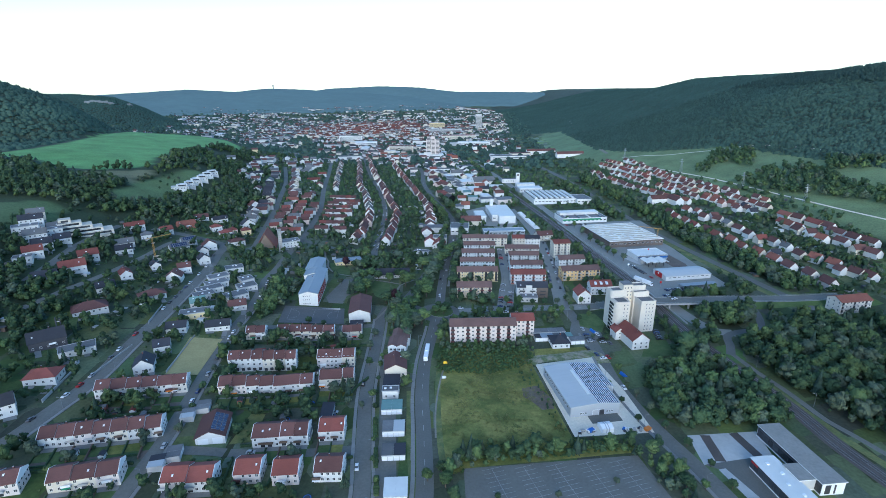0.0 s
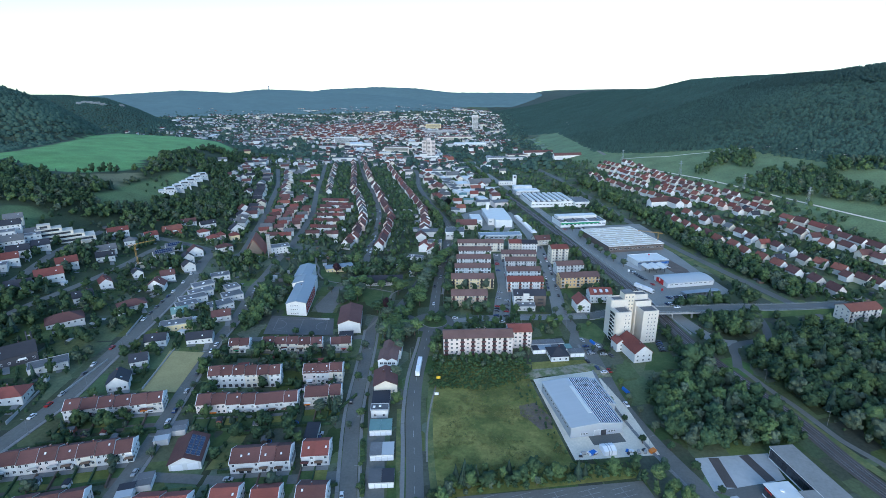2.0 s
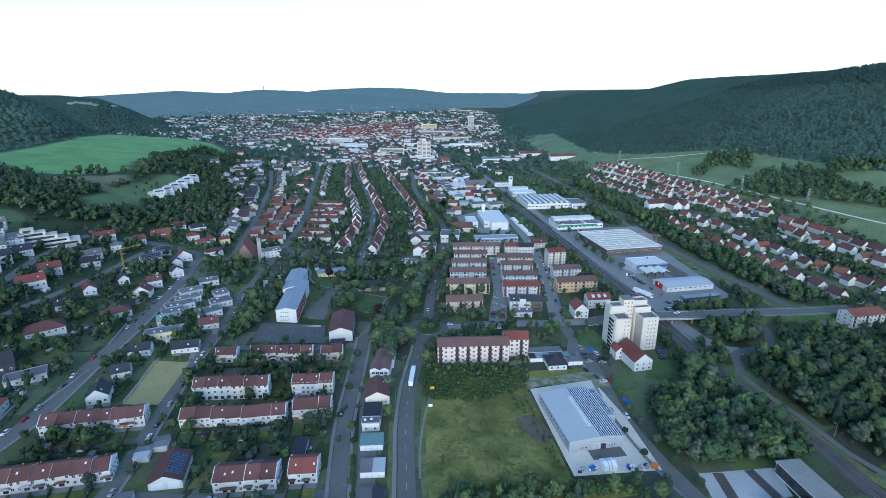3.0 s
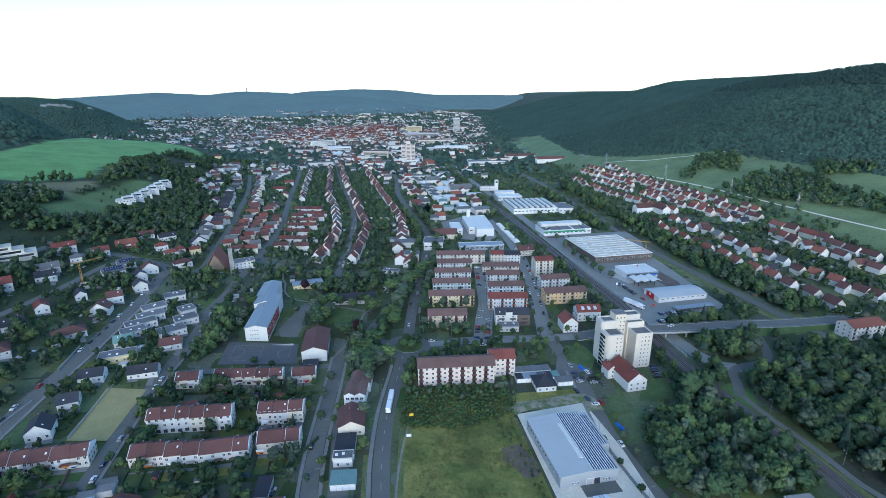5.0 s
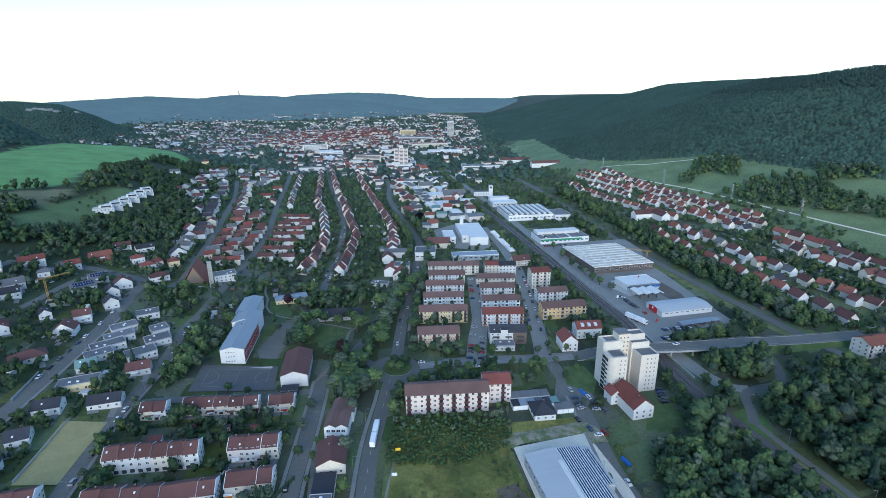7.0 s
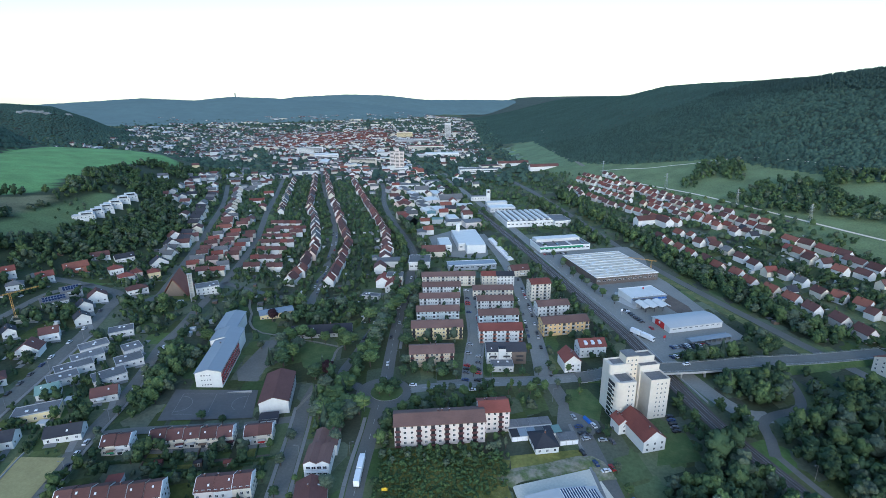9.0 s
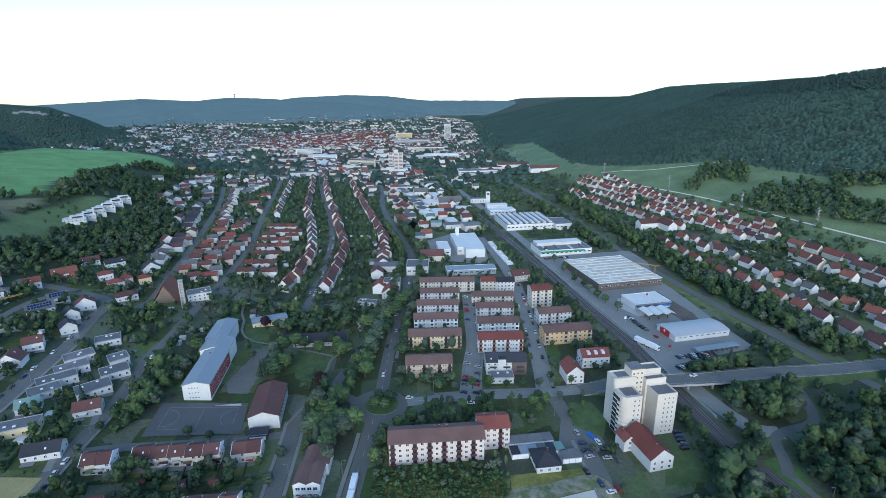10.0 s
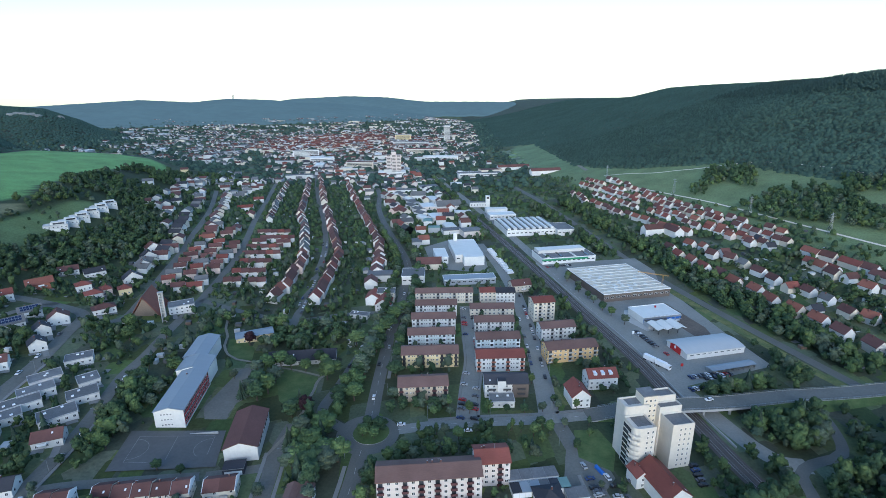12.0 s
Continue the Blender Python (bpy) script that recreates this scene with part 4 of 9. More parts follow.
def terrace(x, y, rot, L, W, eave, units, roof="brown", wall="white", group="terraced houses", pitch=27, style="balcony"):
    """A row of terraced houses: every unit is a house of its own, with a party wall that stands over the roof."""
    rng = random.Random(int(x * 13 + y * 7))
    c, s = math.cos(radians(rot)), math.sin(radians(rot))
    u = L / units
    take_box(x, y, rot, L, W)
    for i in range(units):
        o = (i - units / 2 + 0.5) * u
        hx, hy = x + o * c, y + o * s
        gz = ground_at(hx, hy) + rng.choice((0, 0, 0.25))
        wl = wall if rng.random() < 0.5 else rng.choice(("white", "cream", "ivory", "blush"))
        rf = roof
        h = thing("terraced_house", pose(hx, hy, gz, 0, 0, rot), f"{WALLWORD[wl]} terraced house with a {ROOFWORD[rf]}", "terraced house", group)
        ws, rs, rise = gable_shapes(u, W, eave, pitch, over=0.5, side=-0.02 if 0 < i < units - 1 else 0.0)
        part("wall", ws, WALL[wl], h)
        part("roof", rs, [ROOF[rf]], h)
        for e in ([-1] if i % 2 == 0 else []) + ([1] if i == units - 1 else []):
            sec = [(-W / 2 - 0.5, eave - 0.9), (W / 2 + 0.5, eave - 0.9), (W / 2 + 0.5, eave + 0.1), (0, eave + rise + 0.36), (-W / 2 - 0.5, eave + 0.1)]
            part("party_wall", Shape().prism(sec, e * u / 2 - 0.1, e * u / 2 + 0.1), M_WHITE, h)
        n = 2 if eave < 7 else 3
        nb = max(2, round(u / 2.6))
        skip = set()
        if style == "balcony":
            k = rng.randrange(nb)
            skip = {("f", 1, k), ("f", 0, k)}
            bx = (k + 0.5) * u / nb - u / 2
            part("balcony", balcony_mesh(round(min(3.4, u - 0.4), 1), 1.5, rng.choice((M_WOOD, M_CONC, M_BALC, M_WHITE, M_WOOD, WALL["grey"]))), None, h, pose(bx, -W / 2, 2.75))
            part("terrace_door", door_mesh(2.2, 2.1, M_GLASS), None, h, pose(bx, -W / 2, 0.1))
            if rng.random() < 0.35:
                aw = rng.choice((M_RED, M_ORANGE, M_WHITE, M_GREEN))
                part("awning", shared(("awning", aw.name), lambda: Shape().prism([(0, 2.5), (-1.9, 1.9), (-1.9, 1.83), (0, 2.43)], -1.6, 1.6).mesh("awning", [aw])), None, h, pose(bx, -W / 2, 0.2), "fabric awning")
        else:
            for k in range(nb):
                skip.add(("f", 0, k))
                part("garage_door", door_mesh(2.1, 2.1, M_DARK), None, h, pose((k + 0.5) * u / nb - u / 2, -W / 2, 0.05))
        windows(h, u, W, n, 2.7, bay=u / nb, sides="f" + ("r" if i == units - 1 and x < 0 else "") + ("l" if i == 0 and x > 0 else ""), skip=skip)
        roof_extras(h, rng, u, W, eave, rise, pitch, rng.randint(0, 1), rng.randint(0, 1))


def flats(x, y, rot, L, W, storeys, wall, roof, bays, pattern, balcony=None, boxes=None, pitch=22, ground_h=1.0, name="block_of_flats", sides="lr", group="blocks of flats", kind="g"):
    """A block of flats; pattern: per bay w (window), d (double small window), b (balcony), . (blank)."""
    eave = ground_h + storeys * 2.75
    take_box(x, y, rot, L, W)
    label = f"{WALLWORD[wall]} flats, {storeys} storeys, with a {ROOFWORD[roof]}"
    h = thing(name, pose(x, y, ground_at(x, y), 0, 0, rot), label, "block of flats", group)
    ws, rs, rise = (gable_shapes(L, W, eave, pitch, 0.6, 0.5) if kind == "g" else flat_shapes(L, W, eave))
    part("wall", ws, WALL[wall], h)
    part("roof", rs, [ROOF[roof], WALL["grey"]], h)
    bw = L / len(pattern)
    rng = random.Random(int(x + y))
    for s in range(storeys):
        z = ground_h + s * 2.75
        for k, p in enumerate(pattern):
            u = (k + 0.5) * bw - L / 2
            if p == "b":
                b = part("balcony", balcony_mesh(round(bw * 0.86, 1), 1.3, balcony or M_CONC), None, h, pose(u, -W / 2, z + 0.15))
                part("balcony_door", shared(("bdoor", round(bw, 1)), lambda: Shape().box(-bw * 0.28, bw * 0.28, -0.04, 0.02, 0.02, 2.1).mesh("balcony_door", [M_GLASS])), None, b)
                if boxes and rng.random() < 0.85:
                    part("flower_box", flower_box_mesh(round(bw * 0.8, 1)), None, b, pose(0, -1.4, 0), "red flowering window box")
            elif p == "w":
                part("window", window_mesh(1.4, 1.35), None, h, pose(u, -W / 2, z + 0.95))
            elif p == "d":
                for o in (-0.7, 0.7):
                    part("window", window_mesh(0.75, 0.9), None, h, pose(u + o, -W / 2, z + 1.2))
    windows(h, L, W, storeys, 2.75, bay=4.0, sides=sides, sill=ground_h + 0.95)
    if kind == "g":
        roof_extras(h, rng, L, W, eave, rise, pitch, max(2, int(L / 14)), 0)
        part("aerial", shared("aerial", lambda: Shape().tube(0, 0, 0, 0, 0, 2.6, 0.05, 0.04, k=4).tube(-0.6, 0, 2.4, 0.6, 0, 2.4, 0.03, 0.03, k=4).mesh("aerial", [M_STEEL])), None, h, pose(L * 0.1, 0, eave + rise))
    return h


def garage_row(x, y, rot, L, W, n, h=2.6, roof="flat", wall="white", label="row of flat-roofed garages with pale doors"):
    g = thing("garage_row", pose(x, y, ground_at(x, y), 0, 0, rot), label, "garages", "garages")
    take_box(x, y, rot, L, W)
    part("wall", Shape().box(-L / 2, L / 2, -W / 2, W / 2, -1, h), WALL[wall], g)
    rng = random.Random(int(x * 7 + y))
    sheets = [ROOF[roof]] + [ROOF[k] for k in ("flat", "grey", "silver", "dark")]
    m = (n + 1) // 2
    for k in range(m):
        a, b = -L / 2 - 0.2 + k * (L + 0.4) / m, -L / 2 - 0.2 + (k + 1) * (L + 0.4) / m
        part("roof", Shape().box(a + 0.03, b - 0.03, -W / 2 - 0.2, W / 2 + 0.2, h, h + 0.18, 1, 0), [sheets[0] if n < 3 or rng.random() < 0.5 else rng.choice(sheets), M_CONC], g)
    for k in range(n):
        part("garage_door", door_mesh(round(L / n * 0.85, 1), 2.1, M_WHITE), None, g, pose((k + 0.5) * L / n - L / 2, -W / 2, 0.02))
    return g


# terraced houses south of the school
for row in (
    (-197.7, 199.3, 25, 43, 10, 5.5, 6, "brown", "white", "balcony"), (-189.3, 164.2, 26, 49, 10, 5.5, 7, "brown", "white", "balcony"),
    (-206, 126, 28, 22, 10, 5.5, 3, "brown", "white", "balcony"), (-175, 139.6, 26, 25.5, 10, 5.5, 3, "brown", "cream", "balcony"),
    (-135.3, 149.5, 16, 20.5, 11, 5.6, 2, "red", "white", "balcony"),
    (-173.2, 269.7, 20, 12, 9, 5.3, 2, "brown", "cream", "balcony"), (-144.2, 281.6, 18, 36.5, 9, 5.3, 5, "brown", "cream", "balcony"),
    (-115.3, 289.6, 17, 13, 9, 5.3, 2, "brown", "cream", "balcony"),
    (-151.3, 239, 21, 37.5, 10, 8.0, 6, "brown", "white", "garage"), (-111.8, 253.1, 15, 22, 10, 7.0, 3, "brown", "white", "balcony"),
    (-137.9, 218.6, 19, 49, 10, 6.2, 7, "brown", "white", "balcony"), (-103.6, 233.1, 16, 19, 10, 6.0, 3, "brown", "cream", "balcony"),
    (-111.2, 182.9, 15, 25.5, 11, 5.8, 4, "brown", "white", "balcony"), (-89.2, 190.7, 14, 12, 11, 5.8, 2, "red", "white", "balcony"),
    (-113.6, 158.5, 15, 11, 11, 5.6, 1, "red", "white", "balcony"), (-97.5, 160.7, 15, 11, 11, 5.6, 1, "red", "white", "balcony"),
    (-80.3, 165.6, 12, 12, 11, 5.6, 1, "brown", "white", "balcony"),
):
    terrace(*row[:9], style=row[9])
garage_row(-160, 250, 21, 6, 6, 2, roof="red", label="small garage with a red flat roof")
garage_row(-98, 205, 14, 6, 12, 2, roof="dark")
garage_row(-101.5, 186, 15, 6, 7, 2, roof="flat")
for gx, gy in ((-163, 186), (-160, 194), (-155, 154), (-152, 161)):
    garage_row(gx, gy, 115, 8, 6, 3, roof="flat", wall="grey")

# barn with a solar roof
barn = thing("barn", pose(-145, 180, 1.2, 0, 0, 112), "brown-roofed barn with a blue solar array and white doors", "barn")
take_box(-145, 180, 22, 13, 17)
ws, rs, rise = gable_shapes(17, 13, 4.0, 25, 0.6, 0.8)
part("wall", ws, WALL["white"], barn)
part("roof", rs, ROOF["brown"], barn)
for i in range(4):
    for j in range(3):
        yy = -1.2 - j * 1.9
        part("solar_panel", shared("pv_big", lambda: Shape().box(-1.5, 1.5, -0.85, 0.85, 0, 0.06, 0).box(-1.44, -0.04, -0.8, 0.8, 0.04, 0.07, 1).box(0.04, 1.44, -0.8, 0.8, 0.04, 0.07, 1).mesh("solar_panel", [M_STEEL, M_PV])), None, barn, pose(-5 + i * 3.3, yy, 4.0 + rise + yy * math.tan(radians(25)) + 0.4, 25))
for o in (-3.2, 3.2):
    part("barn_door", door_mesh(4.5, 3.2, M_WHITE), None, barn, pose(0, 0, 0, 0, 0, -90) @ pose(o, -8.5, 0))

# houses and workshops along the side street
office = thing("office_house", pose(-80.5, 280, 0, 0, 0, 9), "office house with twin brown gables and blue-white balconies", "office building")
take_box(-80.5, 280, 9, 12, 27)
for (x0, x1, y0, y1, ev) in ((-5.6, 5.6, -12, 1, 6.2), (-4.6, 6.6, 1.0, 13, 5.4)):
    o = thing("wing", pose((x0 + x1) / 2, (y0 + y1) / 2, 0, 0, 0, 90), "", "")
    o.parent = office
    for side in (-1, 1):
        ws, rs, rise = gable_shapes(y1 - y0, (x1 - x0) / 2, ev, 26, 0.3, 0.02)
        part("wall", ws, WALL["white"], o, pose(0, side * (x1 - x0) / 4, 0))
        part("roof", rs, ROOF["dull"], o, pose(0, side * (x1 - x0) / 4, 0))
for s in range(2):
    part("balcony", balcony_mesh(10.2, 1.3, M_WHITE), None, office, pose(0, -12, 2.6 * s + 0.3))
    for u in (-3.6, -1.2, 1.2, 3.6):
        part("window", window_mesh(1.9, 1.5), None, office, pose(u, -12.02, 2.7 * s + 0.9))
for u in (-9, -5, -1, 4, 8):
    part("window", window_mesh(1.4, 1.3), None, office, pose(0, 0, 0, 0, 0, 90) @ pose(u, -5.62 if u < 1 else -6.62, 3.5))
for o, u in ((-1.5, -9), (-1.5, -5), (1.5, -7), (-1.5, 4), (1.5, 8)):
    part("skylight", skylight_mesh(), None, office, pose(o + (1 if u > 1 else 0), u, 7.05 if u < 1 else 6.25, 0, -26 if o > 0 else 26, 0))
house("e", -75, 252, 16, 12.5, 16, 5, "brown", "cream", label="cream workshop house with a brown gabled roof", pitch=26)
garage_row(-72.5, 234.5, 13, 9, 15, 2, h=3.2, roof="dark", label="low workshop with a dark flat roof")
house("f", -70.5, 225.5, 12, 8.5, 5, 4.5, "flat", "white", label="small white flat-roofed house beside garages")
garage_row(-66.5, 214, 13, 10.5, 8.5, 4, h=3.0, roof="teal", label="garages with a pale green sheet roof and white doors")
garage_row(-61, 197.5, 13, 10.5, 8.5, 4, h=3.0, roof="grey", label="garages with a grey roof and white doors")
garage_row(-56.5, 181.5, 13, 10.5, 8, 4, h=2.8, roof="dark", label="garages with a dark roof and white fronts")
garage_row(-49.5, 159.5, 13, 9.5, 10.5, 4, h=3.0, roof="whitesheet", label="garages with a bright white sheet roof")

# flats
flats(-29.1, 300.9, 12, 43, 12, 4, "blush", "dull", 14, "bwwbwbwbwbwbw", balcony=M_BALC, ground_h=0.6)
flats(-3.8, 313.3, 12, 14.5, 12, 4, "blush", "red", 5, "bwwbw", balcony=M_BALC, ground_h=0.6)
flats(-43.4, 372.1, 11, 27, 12, 3, "straw", "dull", 9, "bwdbwwbdb", balcony=M_BALC)
flats(-45, 408, 10, 34.6, 12, 3, "yellow", "dull", 12, "bwdwbwdwbwdb", balcony=M_DARK)
flats(-48.1, 434.1, 10, 31, 11, 3, "blue", "dull", 11, "bwwdbwdwbwb", balcony=M_WHITE)
flats(-50.1, 459.1, 9, 31, 11, 3, "white", "dull", 11, "wbwdwbwdwbw", balcony=M_CONC)
flats(-51.8, 483.6, 9, 31, 11, 3, "white", "dull", 11, "wbwdwbwdwbw", balcony=M_CONC)
flats(-48.9, 509, 9, 46, 11, 3, "cream", "dull", 14, "wbwdwbwdwbwdbw", balcony=M_CONC)
flats(-2.1, 408.4, 9, 29, 12, 3, "white", "red", 10, "bwdbwwbdwb", balcony=WALL["brick"])
flats(-4.1, 432.7, 10, 28.5, 11, 3, "blue", "dull", 10, "bwdbwwbdwb", balcony=M_WHITE)
flats(-7.2, 458.7, 9, 27.5, 11, 3, "white", "dull", 10, "bwdbwwbdwb", balcony=M_CONC)
flats(-9.8, 488, 8, 33, 11, 2, "cream", "dull", 10, "wwbwwwwbww")
flats(-14, 514, 9, 13, 11, 3, "cream", "red", 4, "wwww", sides="l")
flats(0, 515, 9, 15, 11, 3, "white", "dark", 5, "wwwww", sides="r")
flats(27.5, 485, 16, 16, 13, 5, "cream", "red", 5, "wbwbw", balcony=M_CONC, pitch=18)
flats(35.6, 454.1, 16, 24, 11, 3, "white", "dull", 8, "wwbwbwww", balcony=M_CONC)
flats(41.6, 425.5, 16, 32.6, 12, 3, "orange", "dull", 10, "bwwwbwbwwb", balcony=M_CONC)
fl = house("g", 1.8, 381, 8, 24, 12, 8.5, "dark", "white", name="mixed_house", label="white house with dark roof, balconies and flat-roofed annex", pitch=24)
for k in (-8, 0, 8):
    for s in (1, 2):
        part("balcony", balcony_mesh(4.2, 1.5, M_DARK), None, fl, pose(k, -6, 2.7 * s + 0.1))
part("facade_panel", Shape().box(3.2, 12.04, -6.14, -5.98, 0, 8.2), WALL["brown"], fl, label="dark brown clad part of the front")
part("stair_tower", Shape().box(-5.0, -0.5, -6.9, -3.0, 0, 10.6, 0, 1), [WALL["white"], ROOF["dark"]], fl)
house("f", 0, 369, 8, 13, 8, 3.5, "flat", "white", label="white flat-roofed annex with wide windows")
house("e", 40.5, 376, 14, 10, 13, 6.8, "red", "white", label="white house with a steep red gabled roof", pitch=40, storeys=2)
h = house("g", 55.5, 394.5, 13, 17, 10, 7.4, "red", "white", label="white house with a red roof and dormers", pitch=34, storeys=2)
for o in (-4.5, 0, 4.5):
    part("dormer", shared("dormer", lambda: Shape().prism([(-1.4, 0), (1.6, 0), (1.6, 1.5), (-1.4, 1.3)], -0.9, 0.9).mesh("dormer", [M_WHITE])), None, h, pose(o, -3.0, 8.6))
house("g", 12.5, 541, 22, 17, 11, 6, "brown", "cream", label="cream railway house with a brown roof")
house("e", 67.6, 311.6, 20.5, 11.4, 20.5, 6.4, "red", "white", name="gabled_house", label="white house with a dark red roof below the tower block", pitch=38, storeys=2)
house("e", 58.7, 317, 20.5, 5.7, 7.5, 5.8, "red", "white", name="house_wing", label="white gabled wing of a house with a red roof", pitch=38)
house("h", 20.5, 300.5, 15, 11, 12, 3.4, "dark", "white", name="bungalow", label="white bungalow with a dark hipped roof")
garage_row(32, 305, 15, 9, 6, 3, roof="dark")
for k, rf in enumerate(("blue", "blue", "teal")):
    garage_row(9 + 8.2 * k, 305 + 2.2 * k, 15, 8, 6, 3, roof=rf, label="garages with bluish doors beside the flats")
garage_row(14, 314, 15, 22, 6, 8, roof="flat")

# the tower block: two lower wings with bowed corners, a stepped core
tb = thing("tower_block", pose(68, 334.5, 0, 0, 0, 18) @ Matrix.Diagonal((0.87, 0.87, 0.95, 1)), "white tower block of stepped wings with dark square windows", "tower block")
take_box(68, 334, 18, 34, 22)


def bow(x0, x1, y0, y1, r=3.4, left=True):
    pts = [(x1, y1), (x0, y1)]
    arc = [(x0 + r - r * math.cos(a), y0 + r - r * math.sin(a)) for a in np.linspace(0, math.pi / 2, 7)]
    brc = [(x1 - r + r * math.sin(a), y0 + r - r * math.cos(a)) for a in np.linspace(0, math.pi / 2, 7)]
    return pts + (arc + [(x1, y0)] if left else [(x0, y0)] + brc)


WINGS = ((-16, -4.5, -9.5, 2, 22.5, True), (-15, -2, 2, 11, 27, True), (4, 16, -10.5, 0, 22.8, False), (3, 15.5, 0, 5, 26, False), (1.5, 15, 5, 12, 29, False))
for x0, x1, y0, y1, top, left in WINGS:
    o = bow(x0, x1, y0, y1, 3.2 if y0 < 1 else 2.2, left) if y0 < 3 and left else [(x1, y1), (x0, y1), (x0, y0), (x1, y0)]
    w = part("wing", Shape().column(o[::-1], -1, top), WALL["ivory"], tb)
    rim = Shape()
    for (ax, ay), (bx, by) in zip(o, o[1:] + o[:1]):
        d = Vector((bx - ax, by - ay)).normalized()
        n = Vector((-d.y, d.x)) * 0.3
        rim.face([(ax, ay, top + 0.9), (bx, by, top + 0.9), (bx + n.x, by + n.y, top + 0.9), (ax + n.x, ay + n.y, top + 0.9)])
        rim.face([(ax, ay, top), (bx, by, top), (bx, by, top + 0.9), (ax, ay, top + 0.9)])
        rim.face([(ax + n.x, ay + n.y, top), (bx + n.x, by + n.y, top), (bx + n.x, by + n.y, top + 0.9), (ax + n.x, ay + n.y, top + 0.9)])
    part("parapet", rim, WALL["ivory"], w)
    part("roof_terrace", Shape().box(x0 + 3.2 if left and y0 < 3 else x0 + 0.4, x1 - 0.4, y0 + 3.2 if left and y0 < 3 else y0 + 0.4, y1 - 0.4, top, top + 0.08), ROOF["flat"], w)
core = part("core", Shape().column([(-4.6, 3), (3.2, 3), (3.2, 11), (-4.6, 11)], -1, 31.5), WALL["cream"], tb)
part("core_roof", Shape().box(-4.8, 3.4, 2.8, 11.2, 31.5, 31.9), ROOF["flat"], tb)
for s in range(11):
    for u in (-3.2, -0.7, 1.8):
        part("window", window_mesh(1.1, 1.25), None, tb, pose(u, 3, 1.0 + s * 2.75))
for s in range(8):
    for u in (8.5, 11.0, 13.6):
        part("window", window_mesh(0.95, 1.3), None, tb, pose(u, -10.5, 1.2 + s * 2.72))
    for u in (-9, -6.3):
        part("window", window_mesh(0.95, 1.3), None, tb, pose(u, -9.5, 1.2 + s * 2.72))
    arc = Shape()
    for i in range(8):
        a0, a1 = -0.1 + i * 0.2, -0.1 + (i + 1) * 0.2
        for r0, z0, z1 in ((4.6, 0, 1.0),):
            p, q = ((-12.8 - r0 * math.cos(a0), -6.3 - r0 * math.sin(a0)), (-12.8 - r0 * math.cos(a1), -6.3 - r0 * math.sin(a1)))
            p2, q2 = ((-12.8 - 3.2 * math.cos(a0), -6.3 - 3.2 * math.sin(a0)), (-12.8 - 3.2 * math.cos(a1), -6.3 - 3.2 * math.sin(a1)))
            arc.face([(*p, z0 - 0.2), (*q, z0 - 0.2), (*q, z1), (*p, z1)])
            arc.face([(*p2, z0), (*q2, z0), (*q, z0), (*p, z0)])
            arc.face([(*p2, z0 - 0.2), (*q2, z0 - 0.2), (*q, z0 - 0.2), (*p, z0 - 0.2)][::-1])
    if s:
        part("balcony", arc, WALL["ivory"], tb, pose(0, 0, s * 2.72 + 0.2), "curved white balcony")
    part("balcony_door", Shape().box(-16.05, -15.95, -6, 1, 0.3, 2.3), M_GLASS, tb, pose(0, 0, s * 2.72), "dark glazed balcony front")

# school: a long blue-grey roof in two offset ranges
school = thing("school", pose(-162.5, 325, 3.0, 0, 0, 104.5), "long white school with red side and blue-grey sheet roof", "school")
take_box(-173, 366, 104.5, 84, 18)
for x0, x1, yc, W in ((0, 40, -0.0, 14), (40, 56, 2.0, 17), (56, 84, 5.5, 13)):
    ws, rs, rise = gable_shapes(x1 - x0, W, 9.0, 14, 0.5, 0.3)
    rg = part("range", ws, WALL["white"], school, pose((x0 + x1) / 2, yc, 0))
    part("roof", rs, ROOF["blue"], rg)
for k in range(13):
    part("red_panel", shared("redpanel", lambda: Shape().box(-1.35, 1.35, -0.08, 0.02, 0, 8.2, 0).mesh("red_panel", [WALL["red"]])), None, school, pose(1.6 + k * 2.95, -7, 0.3))
    for s in range(3):
        part("window", window_mesh(2.2, 1.3), None, school, pose(1.6 + k * 2.95, -7.06, 1.2 + s * 2.8))
for s in range(3):
    for k in range(4):
        part("window", window_mesh(0.9, 0.9), None, school, pose(0, 0, 0, 0, 0, -90) @ pose(-3.6 + k * 1.5, 0, 1.0 + s * 2.9))
part("chimney", chimney_mesh(), None, school, pose(33, 2, 10.5))

gym = thing("sports_hall", pose(-121, 323, 0.3, 0, 0, 106), "white sports hall with a brown gabled roof", "sports hall")
take_box(-121, 323, 16, 16, 30)
ws, rs, rise = gable_shapes(29, 15, 7.0, 20, 0.5, 0.6)
part("wall", ws, WALL["white"], gym)
part("roof", rs, ROOF["brown"], gym)
for k in range(8):
    part("window", window_mesh(2.4, 2.0), None, gym, pose(-11.5 + k * 3.3, -7.5, 4.2))
garage_row(-117, 303, 16, 9, 6, 1, h=3.2, roof="dark", wall="dark", label="dark flat-roofed annex of the sports hall")
sh = Shape().box(-8, 8, -0.2, 0.2, 0, 1.6)
tagged(part("yard_wall", sh, M_CONC, None, pose(-146, 324, 0.3, 0, 0, 15)), "low pale concrete wall by the court", "wall")

